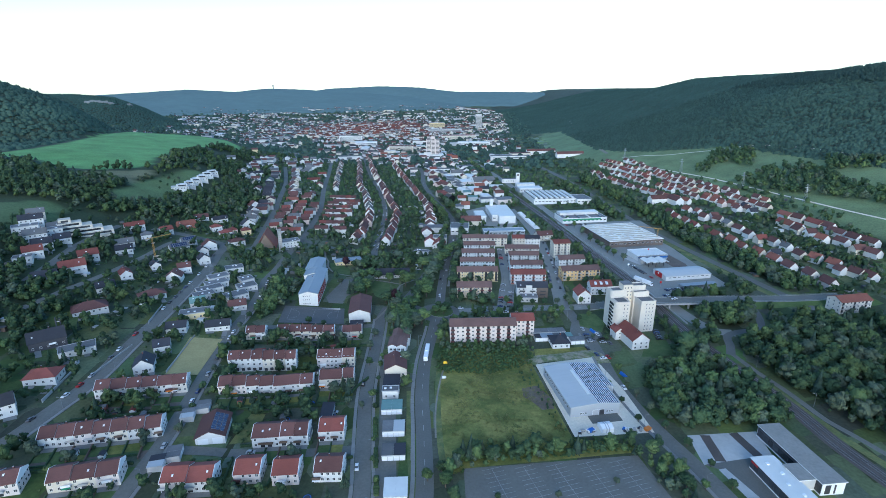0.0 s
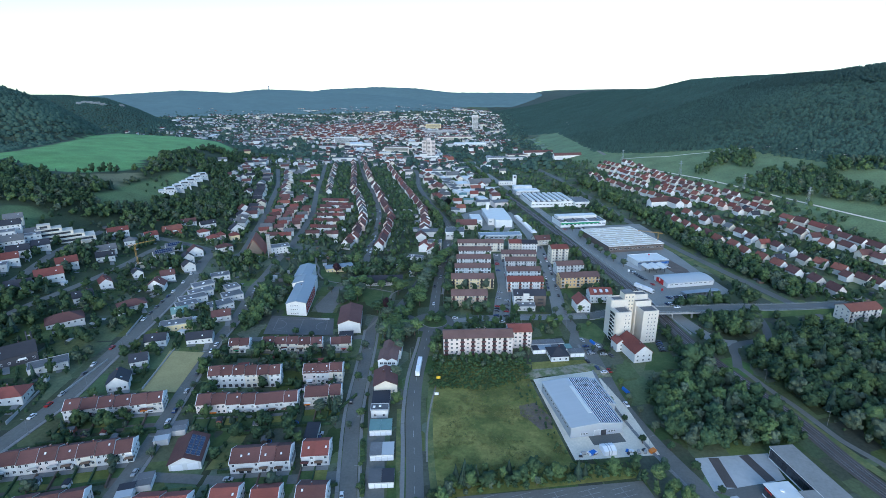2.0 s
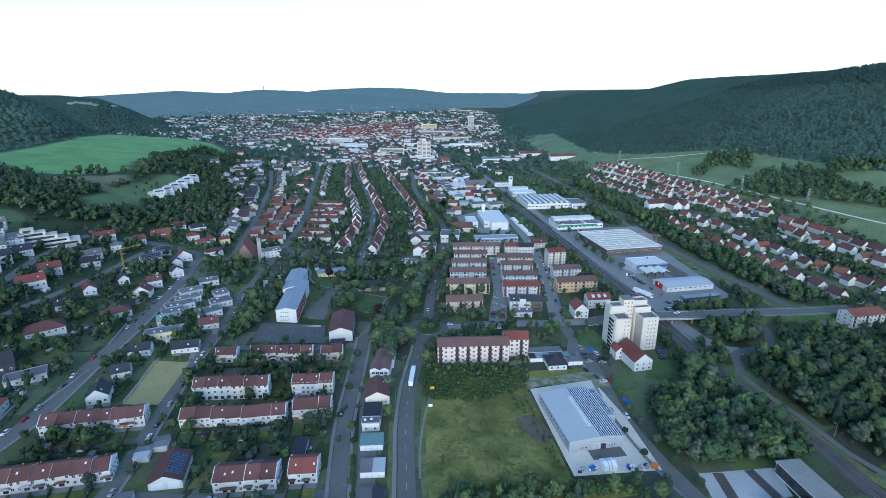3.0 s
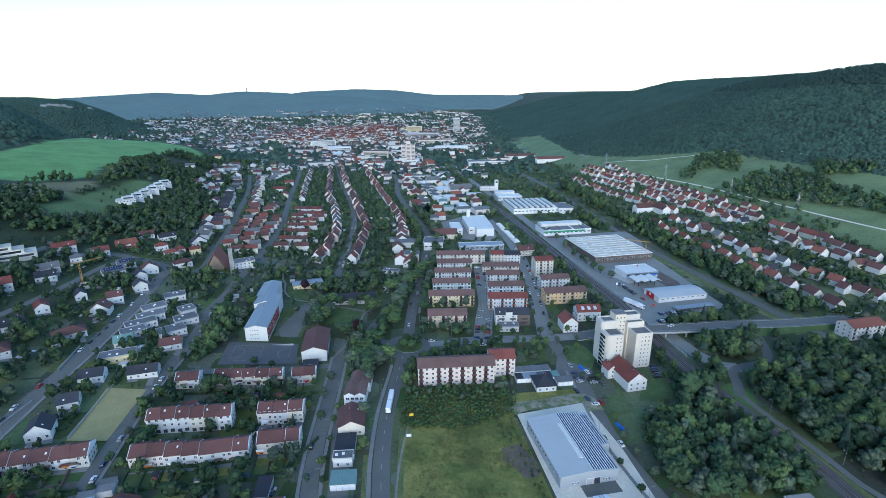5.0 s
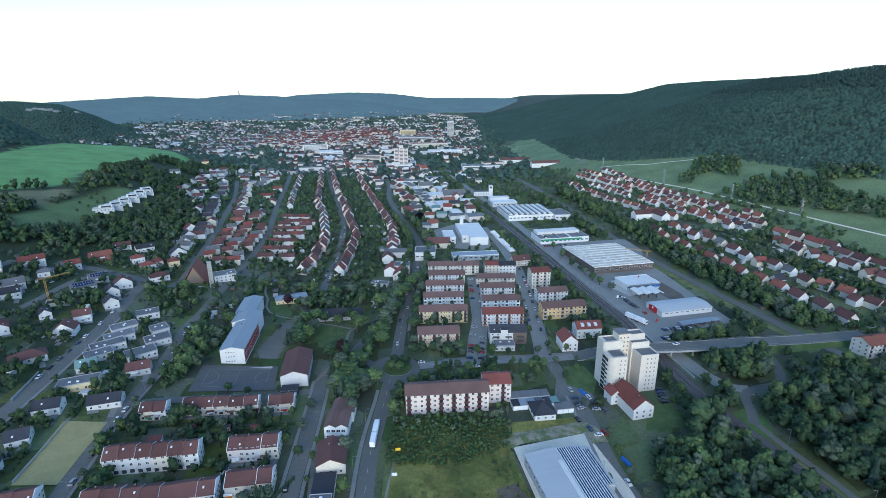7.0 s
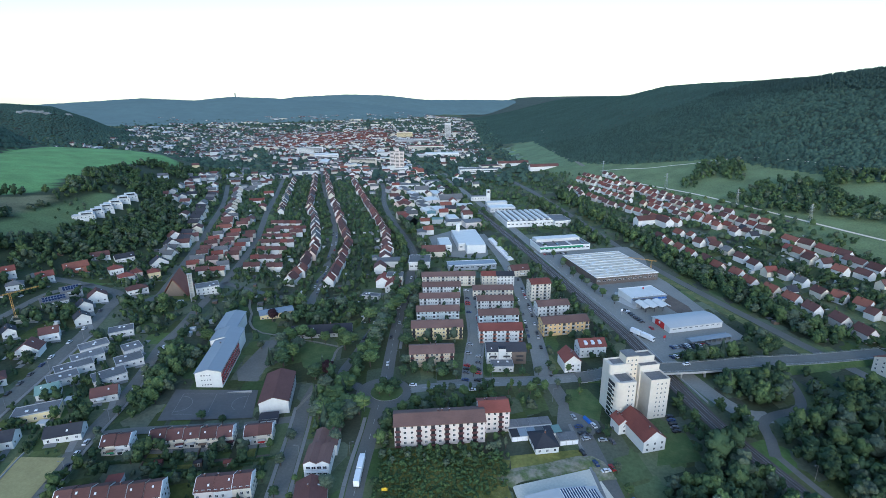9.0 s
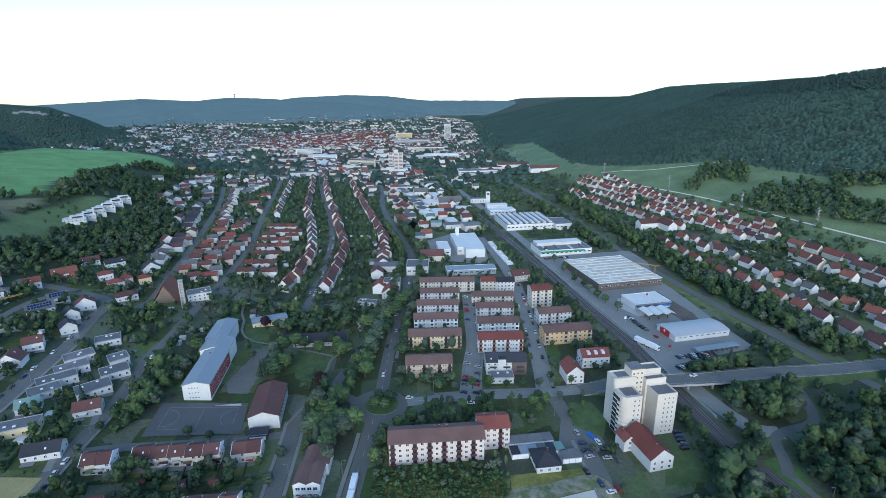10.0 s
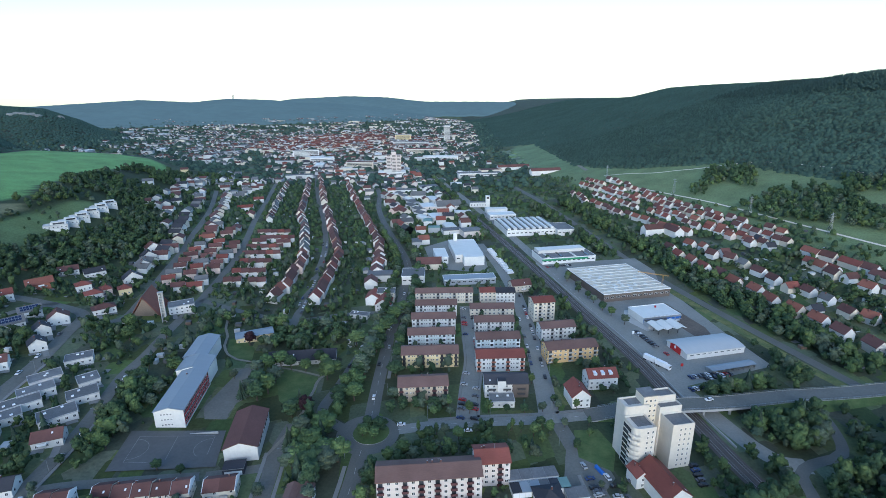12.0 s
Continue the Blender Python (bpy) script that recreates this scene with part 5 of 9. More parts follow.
# tent-shaped church with its slab tower
kirk = thing("church", pose(-262, 447, ground_at(-262, 447) - 0.5, 0, 0, 112), "tent-shaped church with a steep red-brown roof and a timber gable", "church")
take_box(-262, 447, 112, 30, 20)
part("gable", Shape().prism([(-8.5, 0), (8.5, 0), (0, 13.5)], -12.5, 12.5), WALL["tan"], kirk)
part("roof", Shape().prism([(-10, -0.8), (0, 14.6), (10, -0.8), (10, -0.1), (0, 15.4), (-10, -0.1)], -13.5, 13.2), ROOF["brick"], kirk)
kt = thing("church_tower", pose(-239, 431, ground_at(-239, 431), 0, 0, 30), "slender pale concrete church tower with openings", "church tower")
part("shaft", Shape().box(-1.6, -0.9, -1.2, 1.2, -1, 22).box(0.9, 1.6, -1.2, 1.2, -1, 22).box(-0.9, 0.9, 0.7, 1.2, -1, 22).box(-1.8, 1.8, -1.4, 1.4, 22, 22.6), M_CONC, kt)
for k in range(7):
    part("louvre", Shape().box(-0.9, 0.9, -1.0, -0.7, 0, 0.9), WALL["grey"], kt, pose(0, 0, 7 + k * 2.1))

# storage hall with a solar half
hall = thing("storage_hall", pose(29.5, 246, 0, 0, 0, 109), "grey storage hall, silver roof half covered by solar panels", "storage hall")
take_box(29.5, 246, 19, 27, 43)
ws, rs, rise = gable_shapes(40, 26, 5.6, 5, 0.3, 0.3)
part("wall", ws, WALL["sheet"], hall)
part("roof", rs, ROOF["silver"], hall)
part("annex", Shape().box(-4, 20, -17.5, -13, -1, 5.0), WALL["sheet"], hall)
part("annex_roof", Shape().prism([(-17.8, 4.75), (-13.1, 5.2), (-13.1, 5.5), (-17.8, 5.05)], -4.2, 20.2), ROOF["silver"], hall)
part("ridge_light", Shape().prism([(-1.0, 6.7), (1.0, 6.7), (0.8, 7.25), (-0.8, 7.25)], -12, 12), ROOF["whitesheet"], hall)
for k in range(10):
    for j in range(9):
        yy = -2.0 - k * 1.12
        part("solar_panel", shared("pv_hall", lambda: Shape().box(-2.15, 2.15, -0.36, 0.30, 0, 0.1, 1).box(-2.15, 2.15, 0.30, 0.52, -0.05, 0.12, 0).mesh("solar_panel", [M_WHITE, M_PV])), None, hall, pose(-17.4 + j * 4.35, yy, 5.6 + rise + yy * math.tan(radians(5)) + 0.36, 8))
for k in range(3):
    for j in range(5):
        part("solar_panel", SHARED["pv_hall"], None, hall, pose(-1.6 + j * 4.35, -13.6 - k * 1.12, 5.75 - k * 0.1, 8))
for k in range(12):
    part("window", window_mesh(1.6, 1.0), None, hall, pose(0, 0, 0, 0, 0, 180) @ pose(-17 + k * 3, -13, 3.4))
for u in (-7.5, -6.2, -4.9, 6.5, 7.8, 9.1):
    part("window", window_mesh(1.0, 1.1), None, hall, pose(0, 0, 0, 0, 0, -90) @ pose(u, -20, 1.2))
for u in (0.2, 3.6):
    part("gate", door_mesh(3.0, 3.2, WALL["grey"] if u < 1 else M_DARK), None, hall, pose(0, 0, 0, 0, 0, -90) @ pose(u, -20, 0))
part("tarmac_apron", Shape().box(-26.5, -20.1, -12, 4, 0.02, 0.1), M_ASPH, hall)
for k in range(8):
    part("gutter", Shape().box(-0.08, 0.08, -0.12, 0.0, 0, 5.4), M_STEEL, hall, pose(0, 0, 0, 0, 0, 180) @ pose(-18 + k * 5, -13, 0))

# modern building beside the railway
mod = thing("modern_building", pose(120.1, 207.2, 0, 0, 0, 106), "low modern building with flat roofs, white rims, dark glass", "office building")
take_box(120.1, 207.2, 16, 12, 39)
take_box(107.3, 188, 16, 11, 31)
for n, (x0, x1, y0, y1, top) in enumerate(((-18.7, 18.7, -5.1, 5.1, 5.8), (-30, -0.8, 12.6, 22.6, 5.0), (-15.6, -6.8, 5.1, 12.6, 5.5))):
    b = part("wing", Shape().box(x0, x1, y0, y1, -1, top), WALL["dark"] if n < 2 else WALL["white"], mod)
    part("roof", Shape().box(x0 - 0.5, x1 + 0.5, y0 - 0.5, y1 + 0.5, top, top + 0.35, 1, 0), [ROOF["whitesheet"] if n == 1 else ROOF["fawn"], M_WHITE], b)
    part("plinth", Shape().box(x0 - 0.06, x1 + 0.06, y0 - 0.06, y1 + 0.06, -1, 0.6), M_WHITE, b)
    for k in range(int((x1 - x0) / 3)):
        for yy, rz in ((y0, 0), (y1, 180)):
            part("glazing", shared("dark_glazing", lambda: Shape().box(-1.46, 1.46, -0.04, 0.02, 0, 3.0, 0).box(-1.38, 1.38, -0.07, -0.03, 0.1, 2.9, 1).mesh("glazing", [M_DARK, M_GLASS])), None, b, pose((x0 + 1.6 + k * 3), yy, 1.2, 0, 0, rz))
part("sign_panel", Shape().box(-0.06, 0.02, -2.0, 2.0, 0, 0.9), M_RED, mod, pose(-3.2, 22.62, 3.4, 0, 0, -90), "small red sign panel")
part("end_wall", Shape().box(-0.12, 0.0, -5.1, 5.1, 0.6, 5.8).box(-0.2, -0.1, 1.2, 3.6, 0.7, 5.0, 1).box(-0.2, -0.1, -1.2, -0.4, 0.7, 5.0, 1), [M_WHITE, M_DARK], mod, pose(-18.7, 0, 0), "white end wall with dark doors")
part("end_frame", Shape().box(0, 0.15, -5.1, -4.4, 0, 5.8).box(0, 0.15, 4.4, 5.1, 0, 5.8), M_WHITE, mod, pose(18.7, 0, 0), "white corner frame")
for k in range(4):
    part("roof_hatch", SHARED["hatch"], None, mod, pose(-23 + k * 6, 16.5 + (k % 2) * 2, 5.35))


# ---- shops and works along the railway ----
def shed_hall(name, x, y, rot, L, W, h, roof, wall, label, ridges=0, category="hall", glaz=True):
    g = thing(name, pose(x, y, ground_at(x, y), 0, 0, rot), label, category, "halls along the railway")
    take_box(x, y, rot, L, W)
    ws, rs, _ = flat_shapes(L, W, h)
    part("wall", ws, WALL[wall], g)
    part("roof", rs, [ROOF[roof], M_WHITE], g)
    for k in range(ridges):
        u = (k + 0.5) * L / ridges - L / 2
        part("roof_light", Shape().box(u - 0.9, u + 0.9, -W * 0.45, W * 0.45, h + 0.3, h + 1.0), M_GLASS if k % 2 else ROOF["whitesheet"], g)
    if glaz:
        for k in range(max(2, int(L / 5))):
            part("window", window_mesh(3.2, 1.4), None, g, pose((k + 0.5) * L / max(2, int(L / 5)) - L / 2, -W / 2, h * 0.45))
    return g


big = shed_hall("supermarket_hall", 96, 561, 20, 60, 66, 6.5, "beige", "brown", "large flat-roofed hall with a pale patched roof and brown walls", 0)
rngb = random.Random(4)
for _ in range(34):
    part("roof_patch", shared("rpatch", lambda: Shape().box(-1.5, 1.5, -1.2, 1.2, 0, 0.35, 0).mesh("roof_patch", [ROOF["whitesheet"]])), None, big, pose(rngb.uniform(-27, 27), rngb.uniform(-30, 30), 6.8, 0, 0, rngb.choice((0, 90))))
for k in range(9):
    part("roof_seam", shared("seam", lambda: Shape().box(-29.5, 29.5, -0.3, 0.3, 0, 0.35).mesh("roof_seam", [ROOF["whitesheet"]])), None, big, pose(0, -28 + k * 7, 6.8))
gs = shed_hall("market", 58, 634, 18, 56, 30, 6, "flat", "white", "long white market with a green fascia and flat grey roof", 4)
part("fascia", Shape().box(-28.4, 20, -15.5, -15.2, 3.8, 5.6), M_GREEN, gs, label="green fascia band")
part("upper_hall", Shape().box(-26, 24, 2, 14, 6, 9.5, 0, 1), [WALL["white"], ROOF["whitesheet"]], gs)
saw = shed_hall("factory_hall", 22, 752, 16, 62, 62, 7, "flat", "white", "factory hall with rows of white saw-tooth roof lights", 0)
for k in range(8):
    u = -27 + k * 7.6
    part("saw_tooth", Shape().box(u - 2.0, u + 1.6, -28, 28, 7.3, 9.0, 0), ROOF["whitesheet"], saw)
shed_hall("store_hall", 66, 742, 16, 22, 34, 7, "flat", "white", "white store hall with a flat grey roof", 0)
shed_hall("store_hall", -8, 812, 16, 36, 20, 6, "whitesheet", "white", "white store hall with a pale roof", 0)
bl = shed_hall("car_dealer", 111, 495, 20, 30, 20, 5, "whitesheet", "white", "dealer's hall with white roof, blue band and scaffolding", 0)
part("fascia", Shape().box(-15.3, 15.3, -10.45, -10.28, 1.4, 4.2).box(15.28, 15.45, -10.3, 10.3, 1.4, 4.2), M_BLUE, bl, label="blue fascia band")
for k in range(9):
    part("scaffold_frame", shared("scaf", lambda: Shape().tube(0, 0, 0, 0, 0, 6.5, 0.08, 0.08, k=4).tube(0, 1, 0, 0, 1, 6.5, 0.08, 0.08, k=4).box(-1.7, 1.7, 0, 1, 2.1, 2.25).box(-1.7, 1.7, 0, 1, 4.3, 4.45).box(-1.7, 1.7, -0.05, 0, 4.6, 5.6).mesh("scaffold_frame", [M_STEEL])), None, bl, pose(-13.6 + k * 3.4, -11.4, 0))
part("red_drum", Shape().tube(0, 0, 0, 0, 0, 1.3, 0.7, 0.7, k=12), M_RED, bl, pose(3, 3, 6.3), "red round sign drum on the roof")
cn = thing("filling_station", pose(113, 470, 0, 0, 0, 18), "filling station canopy of white folded roofs on slim posts", "filling station")
for k in range(3):
    part("canopy", Shape().prism([(-3.6, 5.0), (0, 6.4), (3.6, 5.0), (3.6, 5.3), (0, 6.7), (-3.6, 5.3)], -7, 7), ROOF["whitesheet"], cn, pose(-7.3 + k * 7.3, 0, 0, 0, 0, 90))
    for o in (-3, 3):
        part("post", Shape().box(-0.2, 0.2, -0.2, 0.2, 0, 5.3), M_DARK, cn, pose(-7.3 + k * 7.3, o, 0))
part("shop", Shape().box(-9, 9, 7, 14, 0, 3.6, 0, 1), [WALL["grey"], ROOF["flat"]], cn)
av = thing("supermarket", pose(130.9, 446.4, 0, 0, 0, 20) @ Matrix.Diagonal((0.88, 0.76, 0.92, 1)), "supermarket with a low arched grey-blue roof and red gable", "supermarket")
take_box(131, 446.4, 20, 46, 24)
arcp = [(-13 + 26 * i / 10, 4.2 + 1.7 * math.sin(math.pi * i / 10)) for i in range(11)]
part("wall", Shape().prism([(-13, -1), (13, -1)] + arcp[::-1], -24, 24), WALL["white"], av)
part("roof", Shape().prism([(y * 1.03, z + 0.05) for y, z in arcp] + [(y * 1.03, z + 0.35) for y, z in arcp[::-1]], -25, 24.4), ROOF["silver"], av)
part("red_gable", Shape().prism([(-5, 0.4), (8, 0.4), (8, 4.4), (2, 5.5), (-5, 4.9)], -24.4, -24.02), M_RED, av, label="red entrance front with a white disc")
part("disc_sign", Shape().tube(-24.6, 1.5, 3.9, -24.38, 1.5, 3.9, 1.1, 1.1, k=16), M_WHITE, av)
for k in range(9):
    part("window", window_mesh(3.0, 0.8), None, av, pose(-20 + k * 5, -13, 2.6))
ws_ = thing("cycle_shelter", pose(137, 421, 0, 0, 0, 22), "long open trolley shelter with a pale blue-grey roof", "shelter")
take_box(137, 421, 22, 34, 7)
part("roof", Shape().prism([(-3, 2.6), (0, 3.2), (3, 2.6), (3, 2.8), (0, 3.4), (-3, 2.8)], -16, 16), ROOF["blue"], ws_)
for k in range(9):
    part("post", Shape().box(-0.12, 0.12, -2.4, 2.4, 0, 2.8), M_STEEL, ws_, pose(-15.5 + k * 3.9, 0, 0))
for px_, py_ in ((107, 416), (88, 458)):
    t = thing("sign_pylon", pose(px_, py_, 0, 0, 0, 20), "tall advertising pylon with a plain panel", "sign")
    part("post", Shape().box(-0.12, 0.12, -0.12, 0.12, 0, 4.7), M_STEEL, t)
    part("panel", Shape().box(-0.8, 0.8, -0.2, 0.2, 3.0, 4.8), M_RED if px_ > 100 else M_WHITE, t)

# white works hall with a silo tower, and neighbours
wh = shed_hall("works_hall", -43, 640, 14, 28, 56, 7.5, "whitesheet", "white", "white works hall with a pale sheet roof", 0)
part("front_hall", Shape().box(-7, 13, -40, -28, -1, 9, 0, 1), [WALL["white"], ROOF["whitesheet"]], wh)
part("silo", Shape().box(-9, -5, 23, 27, 7.5, 17, 0, 1), [WALL["white"], ROOF["whitesheet"]], wh)
shed_hall("works_store", -66, 618, 14, 12, 30, 7, "whitesheet", "white", "narrow white store with a pale roof")
shed_hall("low_store", -32, 555, 14, 46, 13, 5, "blue", "sheet", "low store with a blue-grey sheet roof")
shed_hall("office_block", -82, 553, 8, 20, 22, 8, "flat", "white", "white office block with a flat grey roof")

# railway church far along the valley road
ch = thing("white_church", pose(-40, 885, ground_at(-40, 885), 0, 0, 10) @ Matrix.Diagonal((0.85, 0.85, 0.78, 1)), "white church with a square tower and dark cap", "church")
take_box(-40, 885, 10, 40, 20)
part("nave", Shape().box(-20, 14, -7, 7, -1, 9, 0, 1), [WALL["white"], ROOF["flat"]], ch)
part("tower", Shape().box(8, 15, -8, 0, 0, 22, 0), WALL["white"], ch)
part("belfry", Shape().box(9.6, 13.4, -8.2, -7.9, 16, 20), M_DARK, ch)
for k in range(6):
    part("window", window_mesh(1.2, 3), None, ch, pose(-17 + k * 5, -7, 3))

# tall twin blocks in the town centre
tw = thing("twin_tower_block", pose(-243, 1190, 0, 0, 0, 14), "pair of cream tower blocks with a white podium", "tower block")
take_box(-243, 1190, 14, 50, 40)
for k, (u, hh) in enumerate(((-9, 44), (2, 50), (12, 44))):
    b = part("shaft", Shape().box(u - 5, u + 4.6, -8 + 2 * (k == 1), 8, 0, hh, 0, 1), [WALL["blush"], ROOF["flat"]], tw)
    for s in range(0, 14, 1):
        part("window_band", shared("band", lambda: Shape().box(-3.6, 3.6, -0.1, 0.05, 0, 1.3).mesh("window_band", [M_GLASS])), None, b, pose(u - 0.2, -8 + 2 * (k == 1), 3 + s * 3))
part("podium", Shape().box(-32, 26, -18, 12, -1, 9, 0, 1), [WALL["white"], ROOF["whitesheet"]], tw)
part("podium", Shape().box(-20, -4, -26, -16, -1, 16, 0, 1), [WALL["white"], ROOF["flat"]], tw)

# stepped villas and a terraced apartment house on the western slope
for k, (x, y, L) in enumerate(((-437, 558, 20), (-438, 574, 17), (-440, 590, 17), (-442, 606, 18), (-446, 624, 17), (-451, 642, 18))):
    v = house("f", x, y, 38 + 3 * (k % 3), L, 11, 3.4, "whitesheet", "white", name="terrace_villa", label="white flat-roofed villa stepping down the slope", group="stepped villas", full=False)
    take_box(x + 6, y - 8, 40, L + 8, 20)
    part("upper_floor", Shape().box(-L * 0.2, L * 0.42, -2.5, 5.0, 3.4, 6.0, 0, 1), [WALL["white"], ROOF["whitesheet"]], v)
    part("glazing", Shape().box(-L * 0.1, L * 0.36, -2.58, -2.45, 3.9, 5.5), M_GLASS, v)
    part("terrace_wall", Shape().box(-L * 0.5, L * 0.5, -8.2, -7.9, -5.0, 0.6), WALL["white"], v, label="white retaining wall of a terrace")
ap = thing("stepped_apartments", pose(-398, 374, ground_at(-398, 374) - 1, 0, 0, 47), "cream apartment house stepping down the hillside", "apartment house")
take_box(-398, 374, 47, 44, 18)
for k in range(5):
    s = part("storey", Shape().box(-22 + 1.2 * k, 22 - 7.5 * k, -10 + 2.4 * k, 9, 3.0 * k - 3, 3.0 * k + 2.9, 0, 1), [WALL["cream"], ROOF["beige"]], ap)
    part("glazing", Shape().box(-20 + 1.2 * k, 20 - 7.5 * k, -10.08 + 2.4 * k, -9.9 + 2.4 * k, 3.0 * k + 0.6, 3.0 * k + 2.3), M_GLASS, s)
    part("parapet", Shape().box(-22.2 + 1.2 * k, 22.2 - 7.5 * k, -10.3 + 2.4 * k, -10.05 + 2.4 * k, 3.0 * k - 0.5, 3.0 * k + 0.45), WALL["white"], s)

# pale houses crowded above the hillside street
for row in (
    ("g", -426, 352, 47, 17, 11, 6, "dark", "white"),
    ("f", -417, 338, 47, 18, 11, 6, "flat", "white"),
    ("g", -404, 334, 47, 16, 11, 6, "grey", "white"),
    ("g", -391, 327, 47, 14, 11, 5, "dark", "white"),
    ("g", -384, 312, 50, 13, 11, 5, "red", "white"),
    ("f", -405, 352, 47, 12, 9, 6, "flat", "white"),
    ("g", -436, 366, 47, 13, 10, 5, "grey", "cream"),
    ("g", -345, 284, 42, 15, 11, 4, "dark", "white"),
    ("f", -380, 300, 42, 12, 9, 4, "flat", "white"),
):
    house(*row)
# detached houses of the western quarter
for row in (
    ("g", -379, 411, 50, 17, 9, 5, "red", "white"),
    ("g", -354, 422, 50, 11, 9, 4.5, "red", "white"),
    ("g", -352, 449, 50, 17, 11, 4, "brick", "brick"),
    ("h", -326, 460, 50, 10, 9, 4.5, "red", "white"),
    ("h", -309, 450, 49, 11, 9, 4.5, "red", "white"),
    ("h", -307, 460, 50, 7, 9, 5, "red", "pink"),
    ("h", -296, 466, 43, 9, 9, 5, "red", "yellow"),
    ("h", -357, 400, 42, 10, 9, 4, "grey", "white"),
    ("g", -357, 372, 50, 15, 10, 3.5, "grey", "white"),
    ("g", -346, 359, 43, 13, 10, 4, "dark", "white"),
):
    house(*row)
for row in (
    ("g", -354, 331, 50, 14, 11, 5, "red", "white"),
    ("g", -345, 307, 50, 17, 12, 5, "red", "white"),
    ("g", -393, 347, 50, 12, 11, 4, "dark", "white"),
    ("g", -412, 362, 50, 15, 10, 4, "grey", "white"),
    ("e", -310, 318, 50, 8, 12, 4, "red", "white"),
    ("g", -304, 292, 50, 12, 10, 4, "dark", "white"),
    ("e", -278, 331, 25, 12, 10, 4, "brown", "white"),
    ("g", -283, 350, 39, 10, 9, 5, "brown", "white"),
    ("g", -318, 391, 50, 16, 10, 3.5, "solar", "white"),
    ("e", -305, 344, 50, 7, 9, 4, "dark", "white"),
):
    house(*row)
for row in (
    ("e", -282, 374, 50, 9, 9, 5, "dark", "white"),
    ("e", -295, 391, 50, 9, 9, 5, "dark", "white"),
    ("e", -299, 408, 43, 12, 9, 5, "brown", "white"),
    ("g", -322, 410, 50, 13, 9, 4, "solar", "white"),
    ("h", -271, 297, 50, 17, 11, 3, "brown", "white"),
    ("h", -290, 263, 48, 20, 14, 3, "brown", "white"),
    ("f", -250, 369, 38, 14, 10, 3.4, "flat", "white"),
    ("f", -250, 346, 50, 15, 10, 3.4, "flat", "white"),
    ("f", -244, 334, 50, 16, 10, 3.4, "flat", "white"),
    ("f", -242, 322, 50, 18, 10, 3.4, "flat", "white"),
):
    house(*row)
for row in (
    ("f", -239, 311, 50, 14, 10, 3.4, "flat", "white"),
    ("g", -235, 298, 36, 10, 9, 4, "teal", "white"),
    ("f", -226, 282, 31, 19, 9, 4, "flat", "yellow"),
    ("f", -228, 350, 50, 10, 11, 3.4, "flat", "white"),
    ("f", -220, 337, 46, 14, 11, 3.4, "flat", "white"),
    ("f", -218, 319, 48, 16, 11, 3.4, "flat", "white"),
    ("g", -207, 303, 31, 12, 9, 4, "brown", "white"),
    ("h", -286, 432, 49, 14, 9, 4, "brown", "white"),
    ("g", -224, 261, 26, 12, 9, 4, "dark", "white"),
    ("g", -202, 272, 25, 15, 9, 3.5, "dark", "white"),
):
    house(*row)
for row in (
    ("g", -218, 239, 34, 9, 9, 3.5, "dark", "white"),
    ("e", -212, 217, 32, 10, 11, 4.5, "dark", "white"),
    ("f", -258, 220, 44, 18, 10, 3, "flat", "white"),
    ("h", -251, 192, 24, 15, 11, 4, "red", "white"),
    ("g", -247, 163, 50, 15, 11, 6, "dark", "white"),
    ("g", -279, 221, 50, 18, 14, 5, "dark", "dark"),
    ("e", -308, 490, 47, 14, 9, 4, "dark", "white"),
    ("g", -339, 487, 50, 15, 9, 4, "dark", "white"),
    ("g", -357, 481, 45, 14, 9, 3.5, "brown", "white"),
    ("e", -319, 518, 50, 13, 9, 4.5, "grey", "white"),
):
    house(*row)
for row in (
    ("e", -330, 540, 50, 13, 9, 4.5, "dark", "white"),
    ("e", -341, 562, 50, 13, 9, 4.5, "brown", "white"),
    ("f", -239, 451, 36, 17, 12, 6, "flat", "white"),
    ("s", -169, 425, 32, 24, 10, 4, "blue", "yellow"),
    ("g", -125, 402, 14, 41, 12, 3.4, "dark", "grey"),
    ("f", -108, 470, -7, 14, 6, 3, "flat", "white"),
    ("e", -94, 490, 6, 12, 15, 5.5, "red", "white"),
    ("f", -96, 506, 8, 14, 12, 8, "flat", "cream"),
):
    house(*row)
dt = thing("slab_tower", pose(-279, 230, ground_at(-279, 230), 0, 0, 45), "slender dark tower of twin slabs", "tower")
part("slab", Shape().box(-1.3, -0.8, -1.2, 1.2, -1, 13), WALL["dark"], dt)
part("slab", Shape().box(0.8, 1.3, -1.2, 1.2, -1, 12), WALL["dark"], dt)
part("cross_beam", Shape().box(-0.8, 0.8, -0.3, 0.3, 10, 10.5), WALL["grey"], dt)


# ---- streets of gabled houses farther off ----
DISTANT = []


